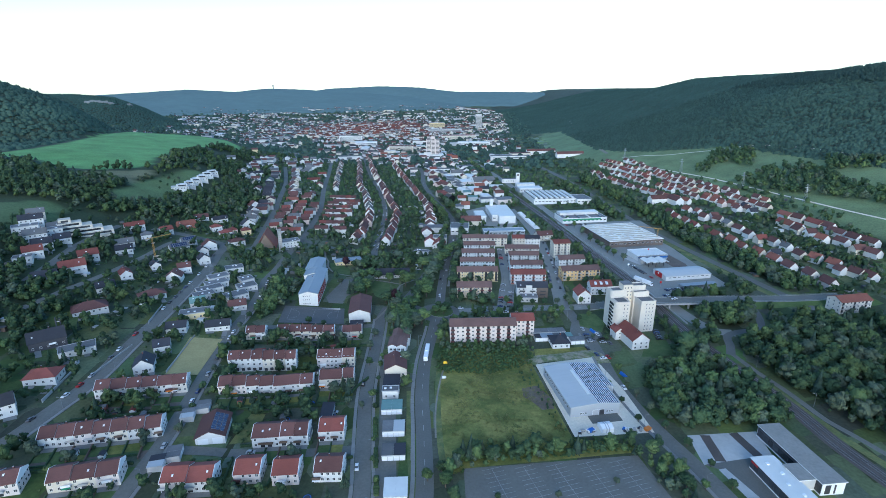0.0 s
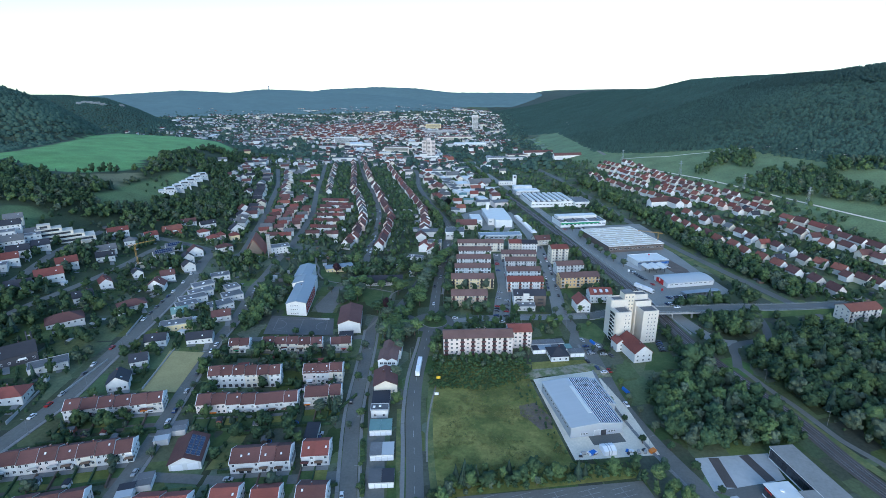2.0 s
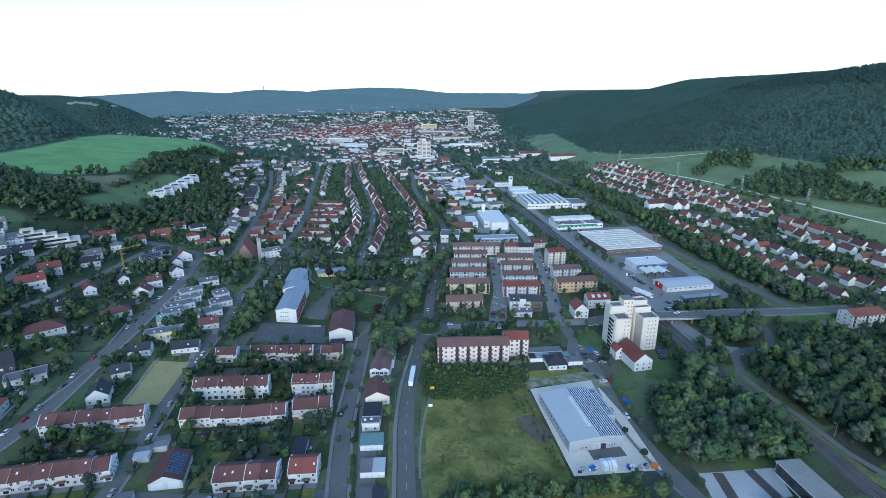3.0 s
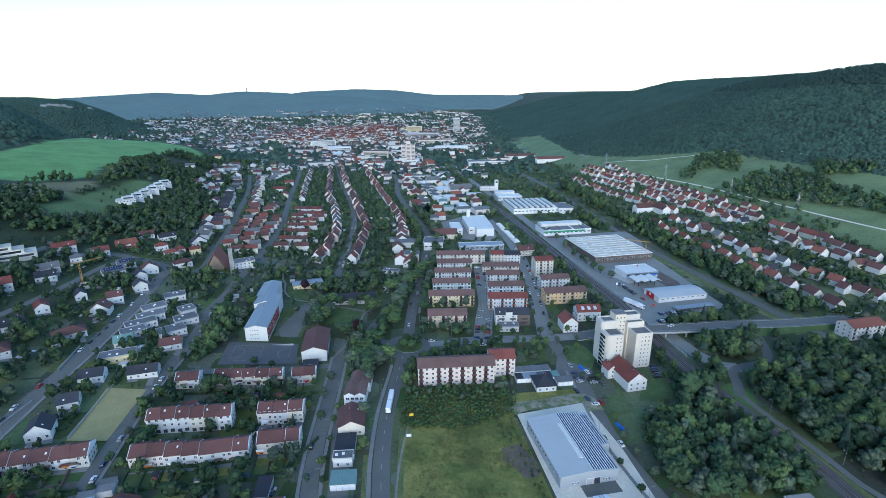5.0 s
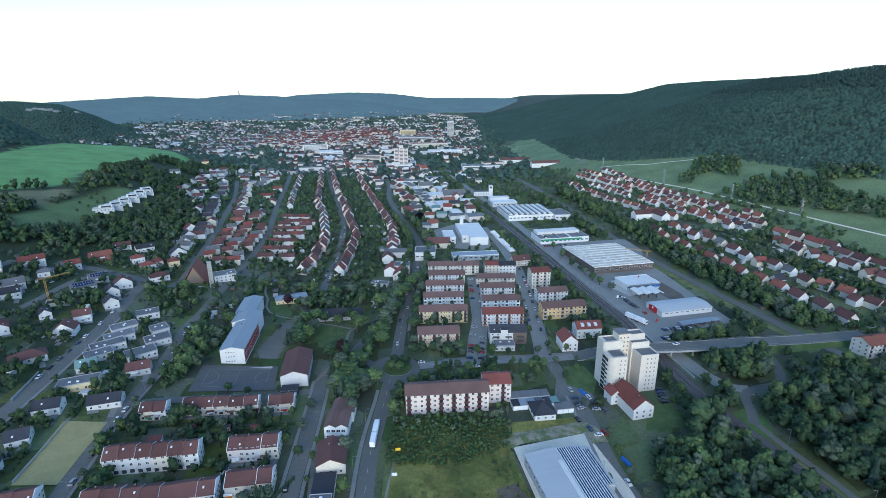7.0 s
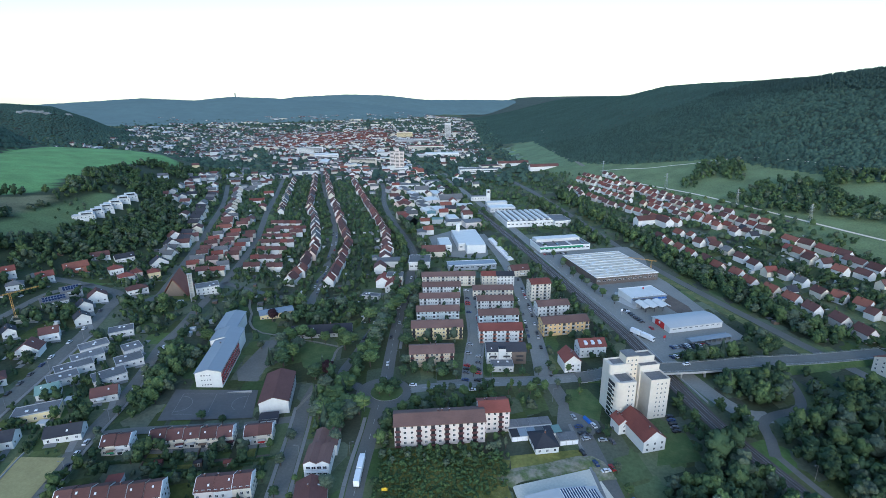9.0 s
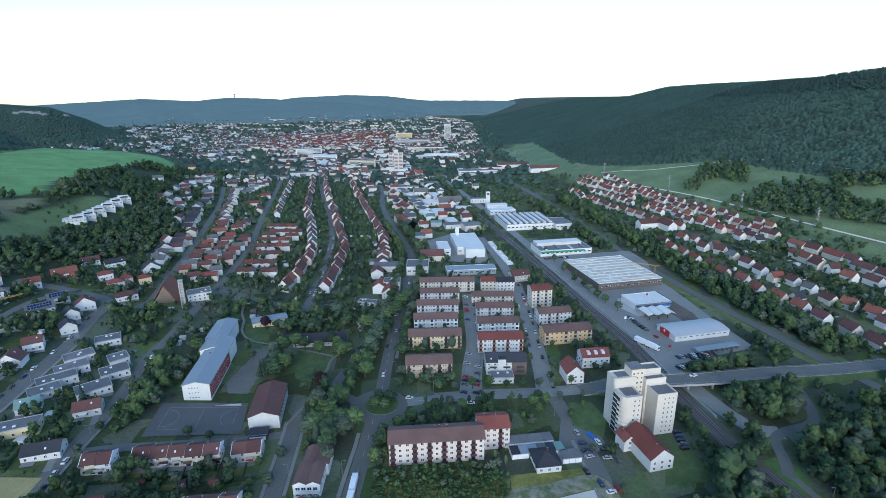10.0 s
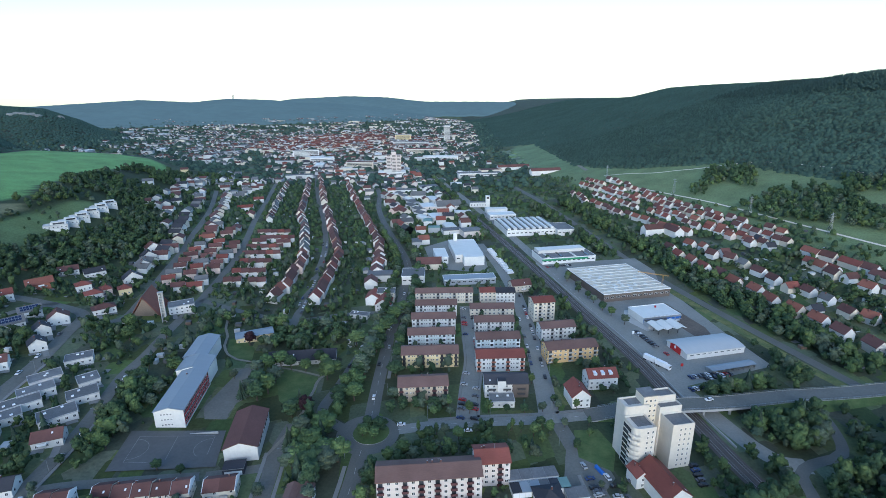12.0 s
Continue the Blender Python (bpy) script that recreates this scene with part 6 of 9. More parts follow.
def small_house(x, y, rot, L, W, eave, pitch, wall, roof, name, label, group, flip):
    if is_taken(x, y):
        return
    take_box(x, y, rot, L, W, 0.5)
    if y > 790:
        DISTANT.append((x, y, rot, round(L), round(W), eave, pitch, wall, roof))
        return
    h = thing(name, pose(x, y, ground_at(x, y), 0, 0, rot), label, "house", group)
    key = ("sh", round(L), round(W), round(eave, 1), pitch)
    pair = shared(key, lambda: gable_shapes(round(L), round(W), round(eave, 1), pitch))
    part("wall", shared(key + (wall,), lambda: pair[0].mesh("wall", [WALL[wall]])), None, h)
    part("roof", shared(key + (roof,), lambda: pair[1].mesh("roof", [ROOF[roof]])), None, h)
    L, W, eave = round(L), round(W), round(eave, 1)
    n = 2 if eave > 4.5 else 1
    fr, di, rz = ((W, L / 2, -90) if flip else (L, W / 2, 0))
    if y < 455:
        for s in range(n):
            for k in range(2):
                part("window", window_mesh(1.2, 1.3), None, h, pose(0, 0, 0, 0, 0, rz) @ pose((k - 0.5) * fr * 0.46, -di, 1.0 + s * 2.7))
    if y < 560:
        part("chimney", chimney_mesh(), None, h, pose(L * 0.15, 0.8, eave + pair[2] + 0.1))


def house_row(line, gap, off, turn, L, W, eave, pitch, walls, roofs, group, seed, flip=False, jitter=0.6):
    """Houses at even steps beside a line; turn: degrees between the line and their ridge."""
    rng = random.Random(seed)
    pts = dense(line, 1.0)
    run = 0.0
    for i in range(len(pts) - 1):
        d = pts[i + 1] - pts[i]
        run += d.length
        if run < gap:
            continue
        run = 0
        d.normalize()
        s = Vector((d.y, -d.x, 0))
        p = pts[i] + s * (off + rng.uniform(-jitter, jitter))
        wall, roof = rng.choice(walls), rng.choice(roofs)
        if jitter > 3 and p.y > 640 and rng.random() < 0.1:
            continue
        small_house(p.x, p.y, math.degrees(math.atan2(d.y, d.x)) + turn + rng.uniform(-2, 2), L + rng.choice((0, 0, 1)), W, eave + rng.choice((0, 0.3)), pitch, wall, roof, "gabled_house", f"{WALLWORD[wall]} gabled house with a {ROOFWORD[roof]} in a row", group, flip)


# houses that stand by themselves: east of the bypass, round the works, above the church
for x, y, rot, L, W, roof, wall in (
    (282, 619, 108, 20, 9, "brick", "white"), (271, 598, 112, 12, 9, "red", "cream"), (279, 579, 104, 13, 9, "red", "white"), (282, 561, 18, 13, 9, "brown", "white"),
    (298, 588, 108, 22, 9, "red", "cream"), (305, 558, 108, 22, 9, "brown", "white"), (297, 532, 108, 15, 9, "brown", "white"), (300, 511, 18, 14, 9, "brown", "cream"),
    (318, 529, 108, 22, 9, "brown", "white"), (307, 500, 112, 14, 9, "brown", "white"), (255, 662, 104, 11, 9, "dark", "cream"), (256, 642, 18, 12, 9, "dark", "white"),
    (245, 657, 108, 11, 9, "brown", "white"), (274, 650, 112, 13, 9, "brown", "cream"), (200, 654, 104, 10, 9, "brick", "white"), (212, 634, 18, 11, 9, "brown", "white"),
    (218, 604, 108, 12, 9, "grey", "cream"), (223, 585, 112, 14, 9, "brown", "white"), (227, 567, 104, 13, 9, "brown", "white"), (232, 550, 18, 13, 9, "red", "cream"),
    (241, 541, 108, 12, 9, "brown", "white"), (246, 525, 112, 11, 9, "grey", "white"), (249, 504, 104, 13, 9, "brown", "cream"), (229, 508, 18, 11, 9, "dark", "white"),
    (264, 465, 108, 9, 9, "brown", "white"), (273, 459, 112, 13, 9, "brown", "cream"), (279, 451, 104, 13, 9, "brown", "white"),
):
    small_house(x, y, rot, L * 0.85, W - 1, 4.6, 42, wall, roof, "detached_house", f"{WALLWORD[wall]} gabled house with a {ROOFWORD[roof]} among gardens", "houses of the eastern quarter", False)
for x, y, rot, L, W, roof, wall in (
    (-93, 675, 20, 12, 11, "brick", "white"), (-86, 639, 100, 11, 11, "whitesheet", "white"), (-74, 591, 12, 24, 14, "brown", "cream"), (-84, 583, 100, 11, 11, "brown", "white"),
    (-89, 819, 12, 16, 11, "brick", "white"), (-102, 764, 100, 18, 11, "teal", "white"), (-89, 729, 12, 14, 11, "teal", "sheet"), (-99, 665, 100, 16, 11, "flat", "grey"),
    (-158, 820, 60, 14, 11, "brown", "pink"), (-141, 749, 30, 12, 11, "brown", "cream"), (-203, 914, 12, 16, 11, "grey", "white"), (-180, 879, 30, 15, 11, "brown", "white"),
    (-149, 893, 12, 14, 11, "grey", "white"), (-177, 989, 8, 40, 14, "grey", "white"), (-139, 1108, 12, 34, 14, "flat", "white"), (-96, 1066, 12, 20, 14, "whitesheet", "white"),
    (-113, 554, 8, 22, 14, "grey", "white"), (-105, 500, 95, 14, 11, "red", "white"), (-123, 585, 95, 14, 11, "brick", "white"), (-141, 660, 95, 12, 11, "brown", "white"),
    (-187, 945, 20, 12, 11, "whitesheet", "white"), (-14, 566, 14, 8, 11, "dark", "white"), (-62, 822, 14, 22, 14, "whitesheet", "white"), (-16, 845, 14, 30, 14, "whitesheet", "white"),
    (-84, 523, 8, 24, 14, "flat", "grey"),
):
    small_house(x, y, rot, L, W, 6.0, 6 if roof in ("flat", "whitesheet", "grey", "teal") else 34, wall, roof, "detached_house", f"{WALLWORD[wall]} building with a {ROOFWORD[roof]} near the works", "houses near the works", False)
for x, y, rot, L, W, roof, wall in (
    (-354, 768, 22, 20, 10, "red", "white"), (-329, 733, 112, 18, 10, "red", "cream"), (-368, 834, 26, 14, 10, "red", "white"), (-309, 660, 110, 14, 10, "brown", "grey"),
    (-315, 612, 30, 15, 10, "brick", "white"), (-329, 644, 22, 13, 10, "brown", "cream"), (-443, 810, 112, 10, 10, "whitesheet", "white"), (-445, 855, 26, 10, 10, "grey", "grey"),
    (-392, 697, 110, 16, 10, "grey", "white"), (-418, 766, 30, 14, 10, "brown", "cream"), (-381, 714, 22, 12, 10, "dark", "white"), (-472, 850, 112, 9, 10, "flat", "grey"),
    (-471, 815, 26, 9, 10, "flat", "white"), (-449, 760, 110, 10, 10, "brown", "cream"), (-517, 800, 30, 14, 10, "grey", "white"), (-513, 856, 22, 13, 10, "grey", "grey"),
    (-453, 728, 112, 9, 10, "grey", "white"), (-446, 698, 26, 13, 10, "brown", "cream"), (-374, 630, 110, 15, 10, "brown", "white"), (-328, 570, 30, 14, 10, "brown", "grey"),
    (-324, 549, 22, 14, 10, "brown", "white"), (-337, 597, 112, 12, 10, "brown", "cream"), (-315, 513, 26, 12, 10, "flat", "white"), (-424, 866, 110, 10, 10, "flat", "grey"),
    (-430, 911, 30, 10, 10, "grey", "white"), (-473, 943, 22, 10, 10, "grey", "cream"), (-492, 926, 112, 10, 10, "flat", "white"), (-436, 970, 26, 10, 10, "whitesheet", "grey"),
    (-402, 943, 110, 12, 10, "brown", "white"), (-562, 954, 30, 12, 10, "brown", "yellow"),
):
    small_house(x, y, rot, L, W, 4.8, 5 if roof in ("flat", "whitesheet") else 28, wall, roof, "detached_house", f"{WALLWORD[wall]} house with a {ROOFWORD[roof]} on the wooded slope", "houses on the upper slope", False)

RB2 = ("brown", "brown", "red", "brown", "brick", "brown")
WW = ("white", "white", "cream", "white", "pink")
house_row([(-149, 484), (-157, 526), (-165, 574), (-173, 615), (-200, 680), (-241, 780), (-280, 868), (-325, 985), (-378, 1118)], 11.4, 0, 0, 11, 9, 5.6, 46, WW, RB2, "houses along the row street", 1, True, 1.6)
house_row([(-186, 478), (-187, 514), (-198, 573), (-209, 612), (-241, 694), (-275, 765), (-305, 853), (-388, 1081)], 11.6, 0, 0, 11, 9, 5.6, 46, WW, ("brown", "brown", "grey", "brown", "brick"), "houses along the row street", 2, True, 1.8)
house_row([(-129, 620), (-146, 672), (-172, 735), (-196, 796), (-236, 890), (-296, 1044)], 13, 0, 0, 12, 9, 5.6, 45, WW, RB2, "houses by the main road", 3, True, 1.5)
house_row([(-298, 708), (-331, 794), (-373, 915), (-424, 1059)], 12, 6, 0, 10, 8, 5, 42, ("white", "cream"), ("brown", "grey"), "houses above the school street", 4, True, 1.8)
for x, y, rot, L in ((-264, 662, 24, 33), (-250, 640, 24, 33), (-248, 606, 24, 34), (-242, 586, 24, 34), (-236, 562, 22, 28), (-229, 535, 22, 29), (-231, 510, 22, 14), (-212, 516, 22, 13), (-262, 622, 24, 14), (-238, 628, 24, 14)):
    n = max(1, round(L / 7))
    for k in range(n):
        o = (k - n / 2 + 0.5) * 7
        small_house(x + o * math.cos(radians(rot)), y + o * math.sin(radians(rot)), rot, 7, 10, 5.4, 24, "white" if k % 3 else "cream", "brown" if (k + n) % 4 else "red", "terraced_house", "white terraced house with a brown tiled roof in a short row", "terraces off the church street", False)
for i in range(13):
    for j in range(3):
        t = i / 12
        x0, y0 = -281 - t * 60, 478 + t * 185
        x1, y1 = -247 - t * 38, 492 + t * 170
        f = (j + 0.5) / 3
        if (i * 5 + j * 3) % 8 == 0:
            continue
        small_house(x0 + (x1 - x0) * f, y0 + (y1 - y0) * f + (i % 2), 26 + (i * 7 + j * 5) % 9 - 4, 9.5 + (i + j) % 3, 8.4, 5.2, 32, ("white", "white", "cream", "pink")[(i * 3 + j) % 4], ("brown", "brown", "red", "brown", "grey")[(i * 2 + j) % 5], "detached_house", "white detached house with a brown tiled roof among gardens", "houses between two streets", False)
house_row([(-300, 500), (-318, 560), (-342, 620), (-372, 690), (-410, 780)], 17, -11, 70, 12, 9, 4.6, 35, ("white", "white", "cream"), ("brown", "grey", "dark"), "houses on the upper street", 6, False, 2)
house_row([(-330, 600), (-378, 719), (-440, 850)], 18, 14, 20, 12, 10, 5, 30, ("white", "white", "cream"), ("brown", "red", "grey"), "houses on the upper street", 7, False, 2)
house_row([(-100, 520), (-104, 560), (-112, 600), (-128, 650)], 16, -14, 10, 12, 11, 6, 35, WW, RB2, "houses by the main road", 8, False, 2)
house_row([(-150, 540), (-158, 600), (-180, 660)], 30, 22, 10, 7, 5, 2.6, 15, ("white", "grey"), ("grey", "flat"), "garden sheds", 9, False, 4)
house_row([(-75, 715), (-120, 850), (-180, 1010)], 19, -42, 20, 15, 11, 6.5, 32, ("white", "cream", "grey"), ("brown", "red", "grey", "dark"), "houses near the works", 12, False, 9)
house_row([(-75, 740), (-120, 870), (-180, 1030)], 26, -22, 20, 20, 12, 6, 14, ("white", "cream", "sheet"), ("flat", "grey", "whitesheet"), "workshops near the railway", 13, False, 6)

# eastern quarter above the bypass
ER = ("red", "brown", "brick", "brown", "brick")
EW = ("white", "cream", "white", "white", "ivory", "blush")
rng_e = random.Random(8)
for k, (line, gap, L, W, eave) in enumerate((
    ([(243, 418), (235, 448), (226, 484), (212, 517), (200, 553), (185, 594), (173, 632), (160, 668)], 20.5, 15, 10, 6.0),
    ([(276, 448), (262, 480), (244, 521), (230, 567), (218, 604), (202, 632), (188, 668)], 18, 13, 10, 5.0),
    ([(300, 498), (290, 530), (280, 556), (273, 585), (262, 612)], 17, 14, 10, 5.0),
    ([(318, 506), (309, 550), (298, 582), (284, 616)], 19, 16, 10, 5.0),
    ([(330, 452), (318, 480)], 18, 14, 10, 5.0),
    ([(276, 646), (262, 675), (250, 705), (236, 738), (212, 790), (175, 880), (130, 985)], 14, 12, 9, 5.0),
    ([(258, 640), (246, 672), (232, 705), (214, 745), (180, 830), (140, 925), (112, 985)], 14.5, 12, 9, 4.8),
    ([(240, 668), (222, 705), (200, 745), (168, 820), (128, 900)], 16, 12, 9, 4.8),
    ([(290, 660), (262, 712), (240, 760), (205, 838), (160, 970)], 17, 12, 9, 4.8),
    ([(205, 690), (180, 735), (150, 790), (118, 860), (98, 930)], 17, 14, 9, 5.0),
)):
    house_row(line, gap * 0.9, 0, rng_e.uniform(-5, 5), L - 3, W - 2, eave - 0.4, 46, EW, ER, "houses of the eastern quarter", 20 + k, True, 3.2)
for x, y, rot, L in ((170, 716, 20, 34), (185, 706, 110, 22), (70, 1120, 20, 60), (10, 1230, 20, 70)):
    small_house(x, y, rot, L, 11, 6.5, 38, "white", "brown", "terrace_block", "long white house with a brown tiled roof", "houses of the eastern quarter", False)
flats(233, 391, 20, 26, 12, 3, "ivory", "brick", 8, "bwwbwwbw", balcony=M_CONC, pitch=25)

# houses scattered among trees on the upper slope
UPPER = [(-375, 650), (-440, 690), (-478, 780), (-520, 900), (-480, 1010), (-400, 1040), (-400, 900), (-405, 800), (-380, 720)]
rngu = random.Random(31)
for _ in range(1600):
    x, y = rngu.uniform(-520, -370), rngu.uniform(650, 1040)
    if inside(x, y, UPPER) and not any(is_taken(x + a, y + b) for a in (-9, 0, 9) for b in (-9, 0, 9)):
        small_house(x, y, rngu.choice((20, 28, 110, 118)) + rngu.uniform(-6, 6), rngu.choice((11, 12, 14)), 10, rngu.choice((4, 5, 5.6)), 28, rngu.choice(("white", "white", "cream", "grey")), rngu.choice(("brown", "grey", "flat", "brown", "dark")), "hillside_house", "pale hillside house with a dull tiled roof among trees", "houses on the upper slope", False)

# the built-up strip between the main road and the railway, towards the town centre, and the far side of the rails
rngt = random.Random(61)
STRIP = [(-62, 700), (-30, 715), (-85, 880), (-150, 1080), (-200, 1230), (-250, 1400), (-520, 1400), (-440, 1180), (-330, 1120), (-250, 960), (-200, 830), (-150, 715)]
BEYOND = [(-15, 830), (20, 830), (-20, 960), (-60, 1120), (-60, 1250), (-120, 1400), (-200, 1400), (-110, 1120), (-60, 960)]
for area, tries, spare in ((STRIP, 1500, 6), (BEYOND, 160, 12)):
    for _ in range(tries):
        x, y = rngt.uniform(-520, 20), rngt.uniform(700, 1400)
        if not inside(x, y, area) or any(is_taken(x + a, y + b) for a in (-spare, 0, spare) for b in (-spare, 0, spare)):
            continue
        large = rngt.random() < 0.16
        L, W = (rngt.uniform(22, 38), rngt.uniform(12, 20)) if large else (rngt.uniform(10, 17), rngt.uniform(8, 12))
        roof = rngt.choice(("flat", "whitesheet", "grey", "whitesheet")) if large else rngt.choice(("brown", "red", "grey", "brown", "brick", "dark", "flat"))
        flat_roof = roof in ("flat", "whitesheet")
        small_house(x, y, rngt.choice((16, 20, 106, 110)) + rngt.uniform(-5, 5), L, W, rngt.uniform(5, 9) if not flat_roof else rngt.uniform(5, 8), 4 if flat_roof else 34, rngt.choice(("white", "white", "cream", "blush", "grey")), roof, "town_house", "plain town house among trees near the railway", "town houses", False)

# the ends of the rows, far off, joined
V, F, MI = [], [], []
DM = [WALL[k] for k in WALL] + [ROOF[k] for k in ROOF]
names = list(WALL) + ["r_" + k for k in ROOF]
for x, y, rot, L, W, eave, pitch, wall, roof in DISTANT:
    ws, rs, _ = gable_shapes(L, W, eave, pitch)
    m = pose(x, y, ground_at(x, y), 0, 0, rot)
    for s_, k in ((ws, names.index(wall)), (rs, names.index("r_" + roof))):
        o = len(V)
        V += [tuple(m @ Vector(v)) for v in s_.v]
        F += [tuple(o + i for i in f) for f in s_.f]
        MI += [k] * len(s_.f)
sh = Shape()
sh.v, sh.f, sh.m = V, F, MI
tagged(part("distant_house_rows", sh, DM), "distant rows of white gabled houses with red roofs", "houses", kind="stuff")
# ---- the far town: too small and too many to count ----
def far_town():
    rng = np.random.default_rng(5)
    V, Q, MI = [], [], []
    n = 0
    wide = np.array([[-1, -1, -0.5], [1, -1, -0.5], [1, 1, -0.5], [-1, 1, -0.5], [-1, -1, 1], [1, -1, 1], [1, 1, 1], [-1, 1, 1]], float)
    plots = []
    for _ in range(760):
        y = 1010 + 2500 * rng.random() ** 1.15
        x = rng.uniform(-1900, 160)
        a = rng.choice((14, 14, 22, 104, 110)) + rng.uniform(-5, 5)
        if y > 2200:
            a = rng.uniform(-12, 12)
        for k in range(rng.integers(4, 10)):
            plots.append((x + k * 17 * math.cos(radians(a)), y + k * 17 * math.sin(radians(a)), a))
    for _ in range(1300):
        plots.append((rng.normal(-560, 230), rng.normal(1900, 300), rng.choice((12, 20, 26, 102, 110)) + rng.uniform(-4, 4)))
    px_, py_ = np.array([p[0] for p in plots]), np.array([p[1] for p in plots])
    barred = (ridge(px_, py_, BACK_RIDGE, 330) > 30) | (seg_dist(px_, py_, RIGHT_FOOT) > 50) | inside(px_, py_, FAR_MEADOW)
    for (x, y, a), z, no in zip(plots, height(px_, py_), barred):
        lim = -330 - (y - 900) * 0.62 - (420 if y > 1300 else 0)
        if z > 52 or (y < 1300 and x < -560) or (z > 30 and y < 1500) or x < lim - 330 or (y < 1400 and -0.27 * (y - 900) - 130 < x < -0.27 * (y - 900) + 40):
            continue
        if no:
            continue
        central = math.exp(-((x + 600) / 300) ** 2 - ((y - 1980) / 400) ** 2)
        if rng.random() < (0.25 if y < 1900 else 0.12 if y < 2200 else 0.38):
            continue
        a = radians(a + rng.uniform(-3, 3) + rng.choice((0, 0, 90)))
        L, W = rng.uniform(5, 7) * (1 + 0.5 * central), rng.uniform(4.3, 5.5) * (1 + 0.3 * central)
        e = rng.uniform(4.0, 6.0) + 5 * central * rng.random()
        big = rng.random() < 0.035
        if big:
            L, W, e = rng.uniform(14, 28), rng.uniform(7, 12), rng.uniform(6, 12)
        c, s = math.cos(a), math.sin(a)
        b = wide * (L, W, 1)
        b[4:, 2] = e
        b[:4, 2] = -4
        r = np.array([[-L - 0.4, -W - 0.5, e], [L + 0.4, -W - 0.5, e], [L + 0.4, 0, e + W * 0.75], [-L - 0.4, 0, e + W * 0.75], [-L - 0.4, W + 0.5, e], [L + 0.4, W + 0.5, e]])
        if big:
            r[2:4, 2] = e + 0.4
        p = np.concatenate([b, r])
        p = np.stack([x + p[:, 0] * c - p[:, 1] * s, y + p[:, 0] * s + p[:, 1] * c, z + p[:, 2]], -1)
        V.append(p)
        Q += [[n + i for i in q] for q in ((4, 5, 6, 7), (0, 1, 5, 4), (1, 2, 6, 5), (2, 3, 7, 6), (3, 0, 4, 7), (8, 9, 10, 11), (11, 10, 13, 12), (8, 11, 12, 12), (9, 13, 10, 10))]
        # few white walls: the haze over the far town is put into greyer colours
        wall = rng.choice((0, 1, 1, 7, 7))
        roof = rng.choice((2, 2, 2, 5, 5, 5) if rng.random() > central else (4, 3, 2, 2)) if not big else rng.choice((5, 5, 2, 6))
        MI += [wall] * 5 + [roof, roof, wall, wall]
        n += 14
    V = np.concatenate(V)
    tri = []
    tm = []
    for q, m in zip(Q, MI):
        tri.append(q[:3])
        tm.append(m)
        if q[3] != q[2]:
            tri.append([q[0], q[2], q[3]])
            tm.append(m)
    me = bulk_mesh("far_town", V, np.array(tri), [WALL["white"], WALL["cream"], ROOF["brown"], ROOF["red"], ROOF["brick"], ROOF["flat"], ROOF["whitesheet"], WALL["grey"]], tm)
    tagged(new("far_town", me), "distant town of white houses with red and brown roofs", "town", kind="stuff")


far_town()
for x, y, rot, L, W, hh, wall, roof in ((-400, 2060, 12, 60, 25, 24, "yellow", "flat"), (-225, 2000, 10, 22, 20, 60, "white", "flat"), (-345, 1290, 12, 62, 30, 16, "cream", "brown"), (-560, 1500, 20, 70, 24, 20, "white", "flat"), (-470, 1380, 20, 60, 30, 14, "white", "whitesheet"), (-250, 1650, 12, 110, 40, 12, "cream", "red"), (-180, 1480, 12, 90, 36, 9, "white", "whitesheet"), (-60, 1180, 14, 90, 30, 8, "white", "flat"), (-330, 1850, 12, 120, 40, 15, "grey", "flat")):
    b = thing("large_building", pose(x, y, ground_at(x, y), 0, 0, rot), f"large {WALLWORD[wall]} building with a {ROOFWORD[roof]} in town", "building", "large town buildings")
    ws, rs, _ = flat_shapes(L, W, hh)
    part("wall", ws, WALL[wall], b)
    part("roof", rs, [ROOF[roof], M_WHITE], b)
    for s in range(int(hh / 3.2)):
        part("window_band", Shape().box(-L * 0.46, L * 0.46, -0.12, 0.05, 0, 1.4), M_GLASS, b, pose(0, -W / 2, 1.2 + s * 3.1))


# ---- trees ----
def ico_arrays(level):
    bm = bmesh.new()
    bmesh.ops.create_icosphere(bm, subdivisions=level, radius=1)
    out = np.array([v.co[:] for v in bm.verts]), np.array([[v.index for v in f.verts] for f in bm.faces])
    bm.free()
    return out


ICO_V, ICO_F = ico_arrays(1)
BALL_V, BALL_F = ico_arrays(2)


